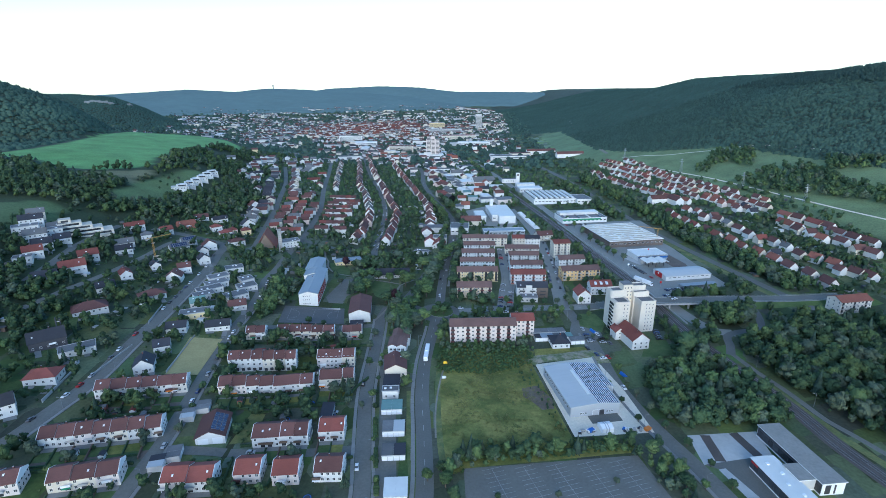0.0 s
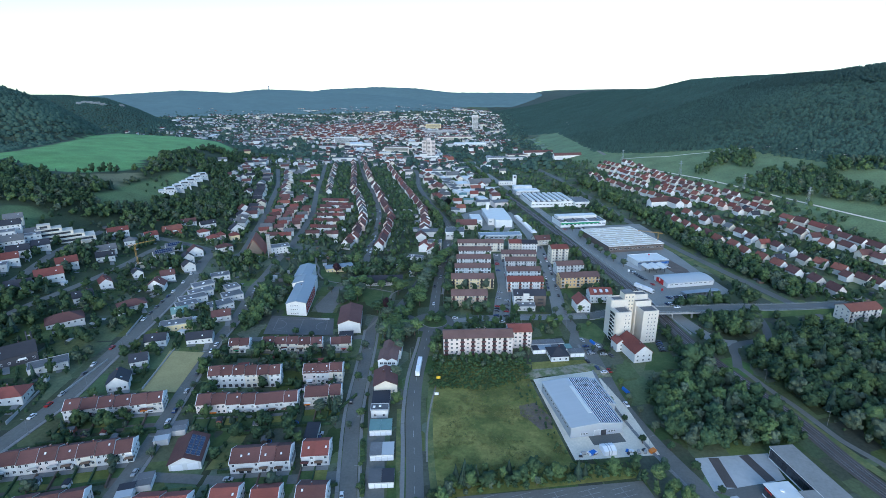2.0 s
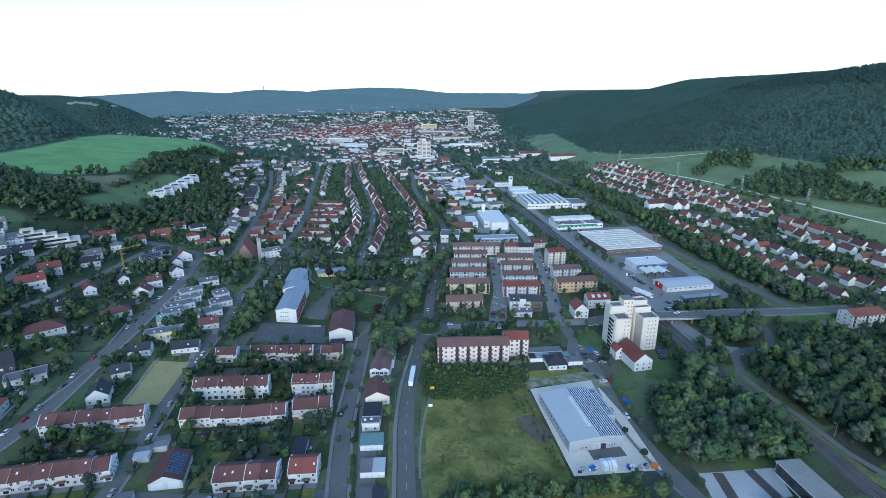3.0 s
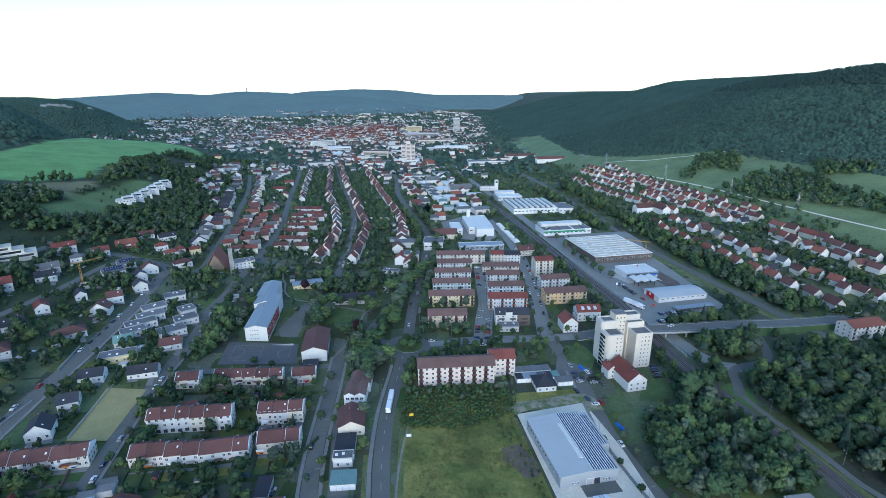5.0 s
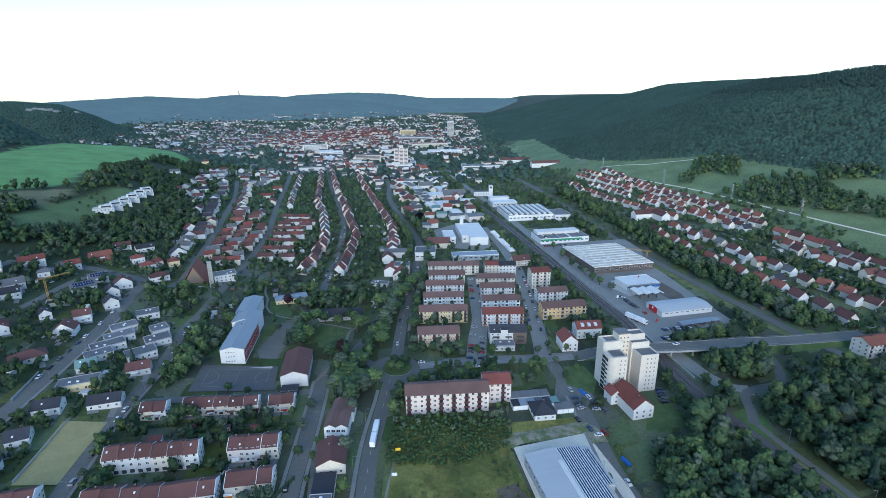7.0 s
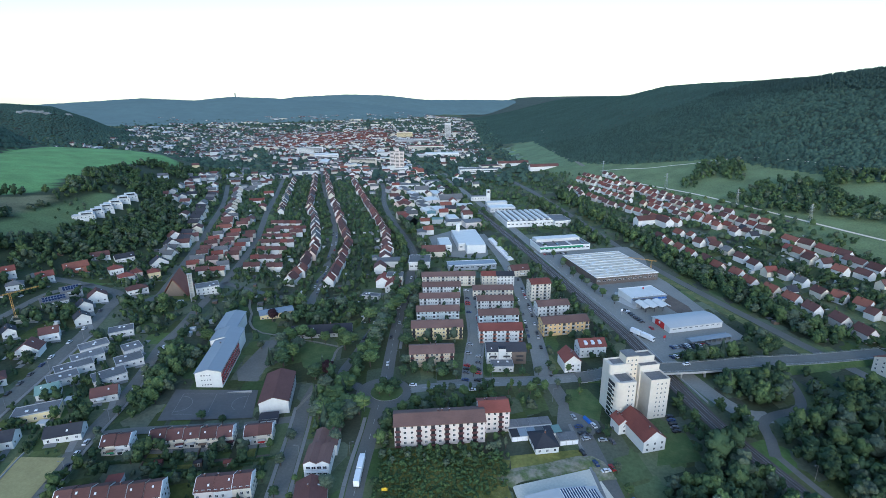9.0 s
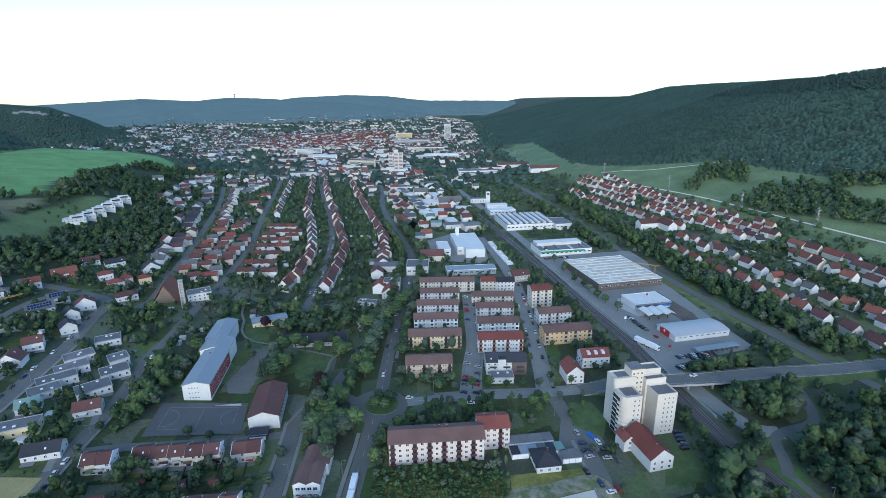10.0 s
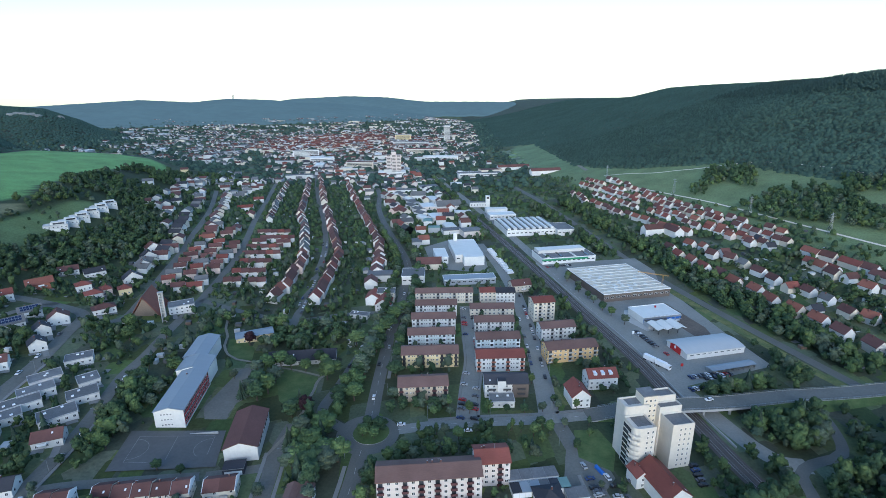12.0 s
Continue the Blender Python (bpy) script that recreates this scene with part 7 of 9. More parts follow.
def crown_arrays(seed, lobes, leaves, leaf, tall=1.25, fine=True):
    """Triangles of a broad crown about 2 wide and 2*tall high, its foot at 0: an uneven core, boughs round it and loose leaf tufts on them."""
    g = np.random.default_rng(seed)
    bv, bf = (BALL_V, BALL_F) if fine else (ICO_V, ICO_F)
    tall *= g.uniform(0.85, 1.25)
    mid, radii = np.array([g.uniform(-0.12, 0.12), g.uniform(-0.12, 0.12), 1.08 * tall]), np.array([g.uniform(0.55, 0.8), g.uniform(0.55, 0.8), 0.78 * tall])
    V, F, n = [mid + bv * radii * g.uniform(0.68, 1.02, (len(bv), 1))], [bf], len(bv)
    cs = []
    for k in range(lobes):
        a, f = k * 2.4 + g.uniform(-0.3, 0.3), (k + 0.5) / lobes
        up = 1 - 1.55 * f
        flat = math.sqrt(max(0.05, 1 - up * up))
        c = mid + radii * np.array([flat * math.cos(a), flat * math.sin(a), up]) * g.uniform(0.64, 0.96)
        cs.append((c, g.uniform(0.20, 0.38) if fine else g.uniform(0.30, 0.42)))
    for c, s in cs:
        v = ICO_V * s * g.uniform(0.7, 1.25, (len(ICO_V), 1)) * (1.1, 1.1, 0.85) + c
        V.append(v)
        F.append(ICO_F + n)
        n += len(v)
    per = leaves // lobes
    for c, s in cs:
        d = (c - mid) / np.linalg.norm(c - mid) * 0.7 + g.normal(size=(per, 3)) * 0.6
        d /= np.linalg.norm(d, axis=1)[:, None]
        p = c + d * s * g.uniform(0.9, 1.25, (per, 1))
        u = g.normal(size=(per, 3))
        u -= (u * d).sum(1)[:, None] * d * 0.9
        u /= np.linalg.norm(u, axis=1)[:, None]
        w = np.cross(d, u) + d * g.uniform(-0.35, 0.35, (per, 1))
        sz = leaf * g.uniform(0.6, 1.3, (per, 1))
        quad = np.stack([p - u * sz - w * sz * 0.6, p + u * sz * 0.8 - w * sz * 0.7, p + u * sz + w * sz * 0.7, p - u * sz * 0.7 + w * sz], 1).reshape(-1, 3)
        V.append(quad)
        q = np.arange(per)[:, None] * 4 + n
        F.append(np.concatenate([q + [0, 1, 2], q + [0, 2, 3]]))
        n += len(quad)
    return np.concatenate(V), np.concatenate(F)


def conifer_arrays(seed, tiers=6, arms=9):
    g = np.random.default_rng(seed)
    V, F, n = [], [], 0
    for t in range(tiers):
        z = 0.15 + 0.85 * t / tiers
        r = 0.30 * (1 - t / (tiers + 0.6)) * g.uniform(0.9, 1.1)
        tip = np.array([[0, 0, z + 0.30]])
        a = np.linspace(0, 2 * math.pi, arms * 2, endpoint=False) + g.uniform(0, 1)
        rr = r * np.where(np.arange(arms * 2) % 2, 0.55, 1.0) * g.uniform(0.85, 1.1, arms * 2)
        ring_ = np.stack([rr * np.cos(a), rr * np.sin(a), z - 0.03 * (rr / r) + g.uniform(-0.015, 0.015, arms * 2)], -1)
        V.append(np.concatenate([tip, ring_]))
        k = np.arange(arms * 2)
        F.append(np.stack([np.zeros_like(k), k + 1, (k + 1) % (arms * 2) + 1], -1) + n)
        n += 1 + arms * 2
    return np.concatenate(V), np.concatenate(F)


def dome(seed, sides=6):
    """A low crown seen from afar: a tip and two rings."""
    g = np.random.default_rng(seed)
    a = np.arange(sides) * 2 * math.pi / sides
    ring = lambda r, z, o: np.stack([r * np.cos(a + o) * g.uniform(0.9, 1.1, sides), r * np.sin(a + o) * g.uniform(0.9, 1.1, sides), z * g.uniform(0.93, 1.07, sides)], -1)
    v = np.concatenate([[[0, 0, 1.9]], ring(0.68, 1.5, 0), ring(1.0, 0.5, 0.4)])
    k = np.arange(sides)
    j = (k + 1) % sides
    return v, np.concatenate([np.stack([0 * k, k + 1, j + 1], -1), np.stack([k + 1, k + 1 + sides, j + 1], -1), np.stack([j + 1, k + 1 + sides, j + 1 + sides], -1)])


def peak(seed, sides=6):
    """A crown a few kilometres off: a tip and one ring."""
    g = np.random.default_rng(seed)
    a = np.arange(sides) * 2 * math.pi / sides
    v = np.concatenate([[[0, 0, 1.8]], np.stack([1.05 * np.cos(a), 1.05 * np.sin(a), g.uniform(0.5, 0.9, sides)], -1)])
    k = np.arange(sides)
    return v, np.stack([0 * k, k + 1, (k + 1) % sides + 1], -1)


DOMES = [dome(130 + k) for k in range(6)] + [conifer_arrays(140 + k, 2, 4) for k in range(3)]
PEAKS = [peak(150 + k) for k in range(6)] + [conifer_arrays(160 + k, 1, 3) for k in range(3)]


def scatter(name, spots, variants, mats, mat_of, label, category="trees"):
    """One mesh of many plants. spots: rows of x, y, z, width, height, turn, variant."""
    V, F, M, n = [], [], [], 0
    for x, y, z, w, h, a, k in spots:
        v, f = variants[int(k)]
        c, s = math.cos(a), math.sin(a)
        V.append(np.stack([x + (v[:, 0] * c - v[:, 1] * s) * w, y + (v[:, 0] * s + v[:, 1] * c) * w, z + v[:, 2] * h], -1))
        F.append(f + n)
        M.append(np.full(len(f), mat_of[int(k)]))
        n += len(v)
    me = bulk_mesh(name, np.concatenate(V), np.concatenate(F), mats, np.concatenate(M), smooth=True)
    return tagged(new(name, me), label, category, kind="stuff")


TREE_PROTO = {}


def tree_proto(kind, seed):
    key = (kind, seed)
    if key in TREE_PROTO:
        return TREE_PROTO[key]
    g = random.Random(seed)
    trunk = Shape()
    if kind == "conifer":
        v, f = conifer_arrays(seed, 9, 11)
        me = bulk_mesh("crown", v * (1, 1, 0.98) + (0, 0, 0.06), f, [M_NEEDLE])
        trunk.tube(0, 0, -0.05, 0, 0, 0.9, 0.022, 0.005)
    else:
        v, f = crown_arrays(seed, 16, 192, 0.085, 1.25 if kind != "poplar" else 1.6)
        sc = {"round": (0.42, 0.42, 0.33), "poplar": (0.2, 0.2, 0.28), "wide": (0.52, 0.52, 0.31)}.get(kind, (0.42, 0.42, 0.33))
        me = bulk_mesh("crown", v * sc + (0, 0, 0.12), f, [M_LEAF[seed % 3 if kind != "copper" else 3]])
        trunk.tube(0, 0, -0.05, 0, 0, 0.4, 0.035, 0.024)
        for k in range(4):
            a = k * 1.57 + g.uniform(-0.4, 0.4)
            trunk.tube(0, 0, 0.28, 0.17 * math.cos(a), 0.17 * math.sin(a), 0.58, 0.018, 0.006, k=5)
    TREE_PROTO[key] = (trunk.mesh("trunk", [M_BARK]), me)
    return TREE_PROTO[key]


def tree(x, y, h, kind="round", seed=0, label="", group="trees", spread=1.0):
    """A tree of its own: trunk with limbs, and a crown of leaf tufts. h: its height."""
    tr, cr = tree_proto(kind, seed)
    words = {"round": "leafy green broadleaf tree with rounded crown", "wide": "wide-crowned leafy green broadleaf tree", "poplar": "slim tall leafy green tree", "conifer": "dark green conifer with drooping tiers", "copper": "dark copper-leaved tree in full leaf"}
    t = thing("tree", pose(x, y, ground_at(x, y), 0, 0, (x * 37 + y * 11) % 360) @ Matrix.Diagonal((h * spread, h * spread, h, 1)), label or words[kind], "tree", group)
    part("trunk", tr, None, t)
    part("crown", cr, None, t)
    return t


RT = random.Random(11)


def tree_line(line, gap, h, kinds, off=0.0, group="street trees", jitter=1.0, spread=1.0, label=""):
    pts = dense(line, 1.0)
    run = gap * 0.6
    for i in range(len(pts) - 1):
        d = pts[i + 1] - pts[i]
        run += d.length
        if run >= gap:
            run = 0
            d.normalize()
            s = Vector((d.y, -d.x, 0))
            p = pts[i] + s * off
            tree(p.x + RT.uniform(-jitter, jitter), p.y + RT.uniform(-jitter, jitter), h * RT.uniform(0.8, 1.15), RT.choice(kinds), RT.randrange(6), label, group, spread)


# trees one can count: along the roads, in the park, round the flats
tree_line(MAIN_N[1:8], 8, 11, ("round", "wide"), 9.5, "avenue trees", 1.0, 0.92)
tree_line(MAIN_N[1:8], 8, 11, ("round", "wide"), -9.5, "avenue trees", 1.0, 0.92)
tree_line(FORK[1:], 8, 12, ("round", "wide"), 8, "park trees", 2)
tree_line(LANE_BH[1:5], 16, 7, ("round",), -6.5, "lane trees")
tree_line(CROSS[1:], 9, 7, ("round",), -7, "street trees")
tree_line(CROSS[1:], 12, 7, ("round", "poplar"), 7.5, "street trees")
tree_line(HALL_ST[2:8], 13, 5.5, ("round",), -5.5, "street trees")
tree_line(HALL_ST[3:8], 15, 5, ("round",), 5.8, "street trees")
for x, y, h in ((71, 518, 8), (76, 505, 7), (80, 493, 8), (87, 479, 8), (62, 540, 7), (55, 566, 7)):
    tree(x, y, h, "round", int(y) % 6, group="car park trees", spread=1.15)
tree_line([(70, 492), (52, 556), (25, 650)], 24, 8, ("round",), 7, "roadside trees", 2)
tree_line(SIDE[1:5], 13, 4.5, ("round",), 5.5, "street trees", 0.5, 0.9)
tree_line(WEST_2[1:6], 17, 5.5, ("round",), 5.0, "street trees", 0.5)
for x, y, h, k in ((-98, 318, 12, "conifer"), (-95, 326, 13, "round"), (-88, 318, 13, "wide"), (-92, 307, 12, "wide"), (-84, 305, 12, "wide"), (-80, 296, 11, "round"), (-79, 314, 12, "wide"), (-77, 288, 9, "round"), (-71, 259, 9, "round"), (-140, 362, 11, "wide"), (-138, 369, 12, "wide"), (-130, 363, 12, "round"), (-131, 374, 11, "wide"), (-142, 388, 10, "wide"), (-146, 382, 11, "round"), (-136, 393, 10, "wide"), (-141, 355, 11, "conifer"), (-105, 349, 12, "conifer"), (-100, 346, 11, "copper"), (-108, 344, 11, "wide"), (-114, 400, 9, "wide"), (-61, 332, 7.5, "round"), (-60, 339, 8, "wide"), (-66, 339, 7.5, "round"), (-67, 333, 7, "wide")):
    tree(x, y, h, k, int(abs(x)) % 6, group="park trees", spread=1.12)
for x, y, h, k in ((-167, 414, 11, "copper"), (-156, 374, 7, "round"), (-182, 380, 10, "round"), (-190, 370, 11, "wide"), (-186, 350, 10, "wide"), (-182, 338, 9, "round"), (-189, 342, 9, "wide"), (-180, 304, 7, "round"), (-150, 297, 7, "round"), (-139, 297, 6, "round"), (-193, 330, 8, "round"), (-187, 319, 7, "round"), (-183, 312, 7, "wide"), (-188, 304, 7, "wide"), (-208, 372, 9, "round"), (-214, 392, 10, "wide"), (-222, 408, 9, "round"), (-250, 412, 12, "round"), (-242, 400, 10, "wide"), (-136, 440, 10, "wide"), (-118, 388, 9, "wide"), (-128, 390, 10, "round"), (-140, 388, 8, "wide"), (-108, 394, 9, "round")):
    tree(x, y, h, k, int(abs(y)) % 6, group="school trees")
for x, y, h, k in ((-126, 446, 11, "wide"), (-116, 440, 10, "round"), (-112, 428, 10, "wide"), (-145, 450, 8, "round"), (-166, 450, 8, "round"), (-186, 448, 9, "wide"), (-196, 440, 9, "round"), (-204, 446, 10, "wide"), (-104, 448, 9, "round"), (-120, 462, 8, "round"), (-58, 366, 9, "wide"), (-52, 358, 8, "round"), (-44, 359, 8, "round"), (-36, 360, 8, "wide"), (-28, 362, 7, "round"), (-40, 338, 7, "poplar"), (-34, 334, 8, "round"), (-27, 338, 7, "round"), (-20, 336, 7, "wide"), (-12, 341, 6, "round")):
    tree(x, y, h, k, int(abs(x + y)) % 6, group="trees by the flats")
for x, y, h, k in ((4, 342, 7, "poplar"), (10, 345, 8, "poplar"), (16, 343, 8, "round"), (24, 346, 7, "round"), (-57, 305, 9, "wide"), (-55, 293, 8, "round"), (-50, 316, 8, "round"), (-44, 322, 8, "wide"), (3, 296, 6, "poplar"), (-3, 293, 6, "round"), (36, 336, 6, "round"), (43, 346, 5, "round"), (43, 311, 4.5, "round"), (54, 398, 7, "round"), (62, 386, 7, "round"), (66, 402, 8, "wide"), (56, 412, 8, "round"), (50, 440, 7, "round"), (28, 372, 6, "round"), (30, 392, 6, "round")):
    tree(x, y, h, k, int(abs(x * 3 + y)) % 6, group="trees by the flats")
for x, y, h, k in ((-22, 184, 9, "conifer"), (-17, 187, 8, "conifer"), (-27, 181, 7, "wide"), (-33, 174, 7, "round"), (-38, 168, 6, "wide"), (-12, 186, 7, "round"), (-30, 166, 7, "wide"), (8, 190, 5, "round"), (14, 196, 5, "wide"), (-4, 188, 5, "round"), (58, 200, 8, "wide"), (63, 193, 8, "round"), (68, 182, 8, "wide"), (62, 206, 6, "round"), (72, 170, 7, "wide"), (-8, 163, 4, "round"), (16, 168, 4, "round"), (40, 180, 4, "round"), (-75, 150, 7, "conifer"), (-71, 158, 8, "conifer")):
    tree(x, y, h, k, int(abs(x * 5 + y)) % 6, group="trees round the car park")
for x, y, h, k in ((-104, 148, 6, "round"), (-122, 148, 6, "wide"), (-97, 225, 9, "conifer"), (-101, 222, 8, "wide"), (-93, 226, 8, "round"), (-90, 214, 6, "round"), (-123, 207, 8, "wide"), (-127, 210, 7, "round"), (-140, 205, 6, "conifer"), (-82, 212, 5, "round"), (-79, 222, 6, "round"), (-97, 272, 7, "round"), (-101, 262, 6, "round"), (-104, 244, 5, "wide"), (-129, 270, 8, "round"), (-162, 262, 8, "round"), (-160, 268, 9, "wide"), (-100, 290, 7, "wide"), (-86, 290, 6, "round"), (-92, 254, 6, "round")):
    tree(x, y, h, k, int(abs(x * 7 + y)) % 6, group="garden trees")

for x, y in ((-132, 388), (-133, 356), (-126, 363), (-140, 377), (-140, 355), (-102, 381), (-106, 378), (-84, 337), (-88, 332), (-77, 336), (-87, 312), (-91, 308), (-77, 309), (-73, 314), (-97, 311), (-79, 298), (-100, 335), (-101, 323), (-82, 374), (-80, 362), (-76, 368), (-84, 387), (-83, 401), (-85, 417), (-68, 385), (-67, 396), (-59, 370), (-62, 359), (-151, 417), (-133, 419), (-151, 371), (-91, 296), (-50, 297), (-46, 291), (-42, 295), (-68, 288), (-152, 352), (-142, 313), (-97, 424)):
    if not is_taken(x, y):
        tree(x, y, RT.uniform(10.5, 14.5), RT.choice(("round", "wide", "wide")), RT.randrange(6), group="park trees", spread=1.1)
tree_line([(-156, 1161), (-81, 911), (-42, 768), (-24, 700)], 9, 10, ("round", "wide"), 0, "trees along the railway", 1.5, 1.1)

# woods: near thickets beside the railway in full detail, as one mass each
BROAD = [crown_arrays(40 + k, 9, 72, 0.10) for k in range(6)]
CONIF = [conifer_arrays(60 + k) for k in range(3)]
LEAFY = [crown_arrays(45 + k, 9, 135, 0.11) for k in range(6)]
NEAR_SET = BROAD + CONIF
NEAR_MAT = [0, 1, 0, 2, 0, 1, 3, 3, 3]
WOOD_MAT = [0, 0, 0, 2, 0, 1, 3, 3, 3]
LEAFMATS = [M_LEAF[0], M_LEAF[1], M_LEAF[2], M_NEEDLE]


def fill(poly, gap, h0, h1, seed, conifers=0.05, avoid=True, sink=0.12):
    g = np.random.default_rng(seed)
    xs, ys = [p[0] for p in poly], [p[1] for p in poly]
    gx, gy = np.meshgrid(np.arange(min(xs), max(xs), gap), np.arange(min(ys), max(ys), gap))
    gx = gx + g.uniform(-0.45, 0.45, gx.shape) * gap
    gy = gy + g.uniform(-0.45, 0.45, gy.shape) * gap
    ok = inside(gx, gy, poly)
    gx, gy = gx[ok], gy[ok]
    out = []
    for px, py, pz in zip(gx, gy, height(gx, gy)):
        if avoid and is_taken(px, py):
            continue
        h = g.uniform(h0, h1)
        if g.random() < conifers:
            out.append((px, py, pz - 0.5, h * 1.1, h * 1.15, g.uniform(0, 6.3), 6 + g.integers(3)))
        else:
            w = h * g.uniform(0.34, 0.5)
            out.append((px, py, pz - h * sink * 0.6, w, h * 0.42, g.uniform(0, 6.3), g.integers(6)))
    return out


WOOD_A = [(80, 280), (96, 288), (104, 316), (111, 296), (126, 262), (136, 238), (112, 230), (86, 222), (76, 222), (69, 234), (65, 252), (66, 268), (72, 278)]
WOOD_B = [(134, 300), (146, 262), (162, 236), (190, 180), (240, 190), (300, 300), (290, 380), (230, 370), (205, 376), (168, 340), (140, 320)]
spots = fill(WOOD_A, 4.6, 5, 12, 1) + fill(WOOD_A, 6.5, 2, 4.5, 11) + fill([(90, 300), (110, 296), (104, 330), (92, 345), (88, 318)], 4.6, 3.5, 7, 2)
spots += [(97, 297, 0, 7.5, 6.6, 0.4, 1), (103, 288, 0, 6.5, 5.6, 2.0, 3), (92, 288, 0, 5.5, 4.6, 1.0, 0), (108, 306, 0, 6, 5.4, 3.0, 2)]
scatter("thicket", spots, LEAFY + CONIF, LEAFMATS, WOOD_MAT, "dense thicket of dark green bushes and trees by the railway", "woods")
spots = [r for r in fill(WOOD_B, 6.2, 5, 14, 3) if noise.noise((r[0] * 0.03, r[1] * 0.03, 2)) > -0.12] + [r for r in fill(WOOD_B, 5.5, 1.2, 3, 13) if noise.noise((r[0] * 0.05, r[1] * 0.05, 5)) > 0.1]
scatter("copse", spots, LEAFY + CONIF, LEAFMATS, WOOD_MAT, "copse of mixed trees with clearings beyond the railway", "woods")
spots = fill([(105, 388), (150, 404), (158, 384), (112, 378)], 4.5, 7, 12, 4) + fill([(168, 384), (158, 352), (128, 340), (118, 372), (150, 383)], 4.5, 8, 13, 5)
spots += fill([(165, 400), (178, 408), (168, 440), (150, 480), (130, 560), (108, 650), (80, 760), (40, 890), (30, 880), (70, 740), (112, 610), (150, 500), (164, 430)], 6, 7, 12, 6)
spots += fill([(186, 425), (222, 420), (215, 470), (205, 520), (185, 600), (150, 690), (118, 800), (80, 900), (70, 890), (108, 760), (140, 650), (158, 560), (172, 480)], 6.5, 7, 12, 7)
spots += fill([(164, 436), (168, 424), (178, 424), (172, 452), (162, 490), (148, 536), (143, 534), (155, 478)], 5.2, 4, 9, 75)
spots += fill([(172, 392), (170, 366), (163, 344), (146, 332), (134, 322), (136, 312), (152, 326), (170, 340), (178, 366), (180, 392)], 5.5, 4, 9, 71) + fill([(160, 388), (158, 368), (151, 351), (138, 345), (126, 340), (122, 356), (136, 352), (148, 362), (152, 388)], 5.5, 4, 9, 72)
spots += fill([(128, 310), (140, 330), (166, 340), (205, 374), (215, 330), (190, 270), (162, 244), (140, 276)], 7.0, 6, 13, 73) + fill([(112, 326), (124, 300), (127, 318), (130, 331), (122, 337), (114, 346)], 4.5, 6, 11, 74)
scatter("roadside_woods", spots, NEAR_SET, LEAFMATS, NEAR_MAT, "belts of leafy trees along the bypass road", "woods")
spots = fill([(-54, 276), (-56, 298), (0, 302), (4, 292), (-20, 284)], 4.0, 2.5, 5.5, 8) + fill([(-22, 178), (50, 202), (52, 198), (60, 176), (66, 182), (57, 200), (48, 203), (-20, 184)], 3.6, 3, 5.5, 9, avoid=False) + fill([(3, 268), (12, 244), (23, 210), (18, 208), (6, 236), (-4, 262)], 4, 1.2, 2.6, 10)
spots += fill([(74, 418), (66, 405), (40, 470), (-10, 610), (-100, 880), (-190, 1150), (-184, 1150), (-94, 900), (0, 620), (56, 480)], 7, 4, 8, 12)
spots += fill([(-102, 292), (-82, 290), (-80, 328), (-84, 350), (-98, 344)], 6.5, 8, 13, 81) + fill([(-50, 313), (-48, 326), (0, 336), (36, 345), (36, 338), (2, 327), (-20, 321)], 5, 4, 8, 82) + fill([(-62, 350), (-30, 357), (-28, 366), (-60, 365)], 5, 5, 8.5, 83) + fill([(-57, 282), (-50, 300), (-49, 312), (-58, 312), (-60, 290)], 5, 6, 10, 84)
spots += fill([(-206, 360), (-186, 352), (-180, 306), (-186, 296), (-194, 300), (-200, 330)], 6, 7, 11, 85) + fill([(-175, 425), (-130, 412), (-126, 440), (-180, 448)], 8, 7, 11, 86)
spots += fill([(-33, 168), (-24, 192), (46, 205), (60, 207), (70, 186), (72, 160), (64, 160), (56, 190), (50, 204), (-22, 182), (-26, 166)], 5.2, 4.5, 9, 91, 0.12) + fill([(-42, 288), (0, 298), (4, 290), (-10, 282), (-40, 278)], 4.5, 1.5, 4, 92)
scatter("scrub", spots, NEAR_SET, LEAFMATS, NEAR_MAT, "scrub and low bushes along field and railway edges", "bushes")

# head-high weeds between the meadow and the long white flats
WEEDS = fill([(-53, 252), (-54, 292), (2, 291), (5, 272), (-6, 264), (-20, 256)], 1.9, 0.9, 2.4, 93, 0.0) + fill([(-32, 172), (50, 202), (52, 210), (22, 206), (-22, 192), (-30, 184)], 2.6, 0.9, 2.4, 94, 0.0)

# gardens of the town: many small trees, hedges and shrubs wherever ground is free
BARE = ([(-50, 160), (60, 160), (60, 300), (-50, 300)], [(-180, 290), (-96, 290), (-96, 395), (-160, 395)], CROP, MEADOW_L1, MEADOW_L2, DRY_MEADOW)
g = np.random.default_rng(21)
spots = []
ax_ = np.concatenate([g.uniform(-470, 330, 8600), g.uniform(-400, -90, 6000)])
ay_ = 120 + np.concatenate([980 * g.random(8600) ** 0.9, 900 * g.random(6000) ** 0.85])
az_ = height(ax_, ay_)
ok = (az_ <= 58) & ~((ax_ > 60) & ((0.85 * ax_ + 0.5 * ay_ > 610) | (ay_ < 330)))
for q in BARE:
    ok &= ~inside(ax_, ay_, q)
for x, y, z in zip(ax_[ok], ay_[ok], az_[ok]):
    if is_taken(x, y):
        continue
    h = g.uniform(1.5, 4) if g.random() < 0.4 else g.uniform(4.5, 9.5)
    if y > 430:
        h = g.uniform(2.0, 9.0)
    k = g.integers(6) if g.random() < 0.93 else 6 + g.integers(3)
    spots.append((x, y, z - 0.3, h * (g.uniform(0.34, 0.5) if k < 6 else 1), h * (0.42 if k < 6 else 1.2), g.uniform(0, 6.3), k))
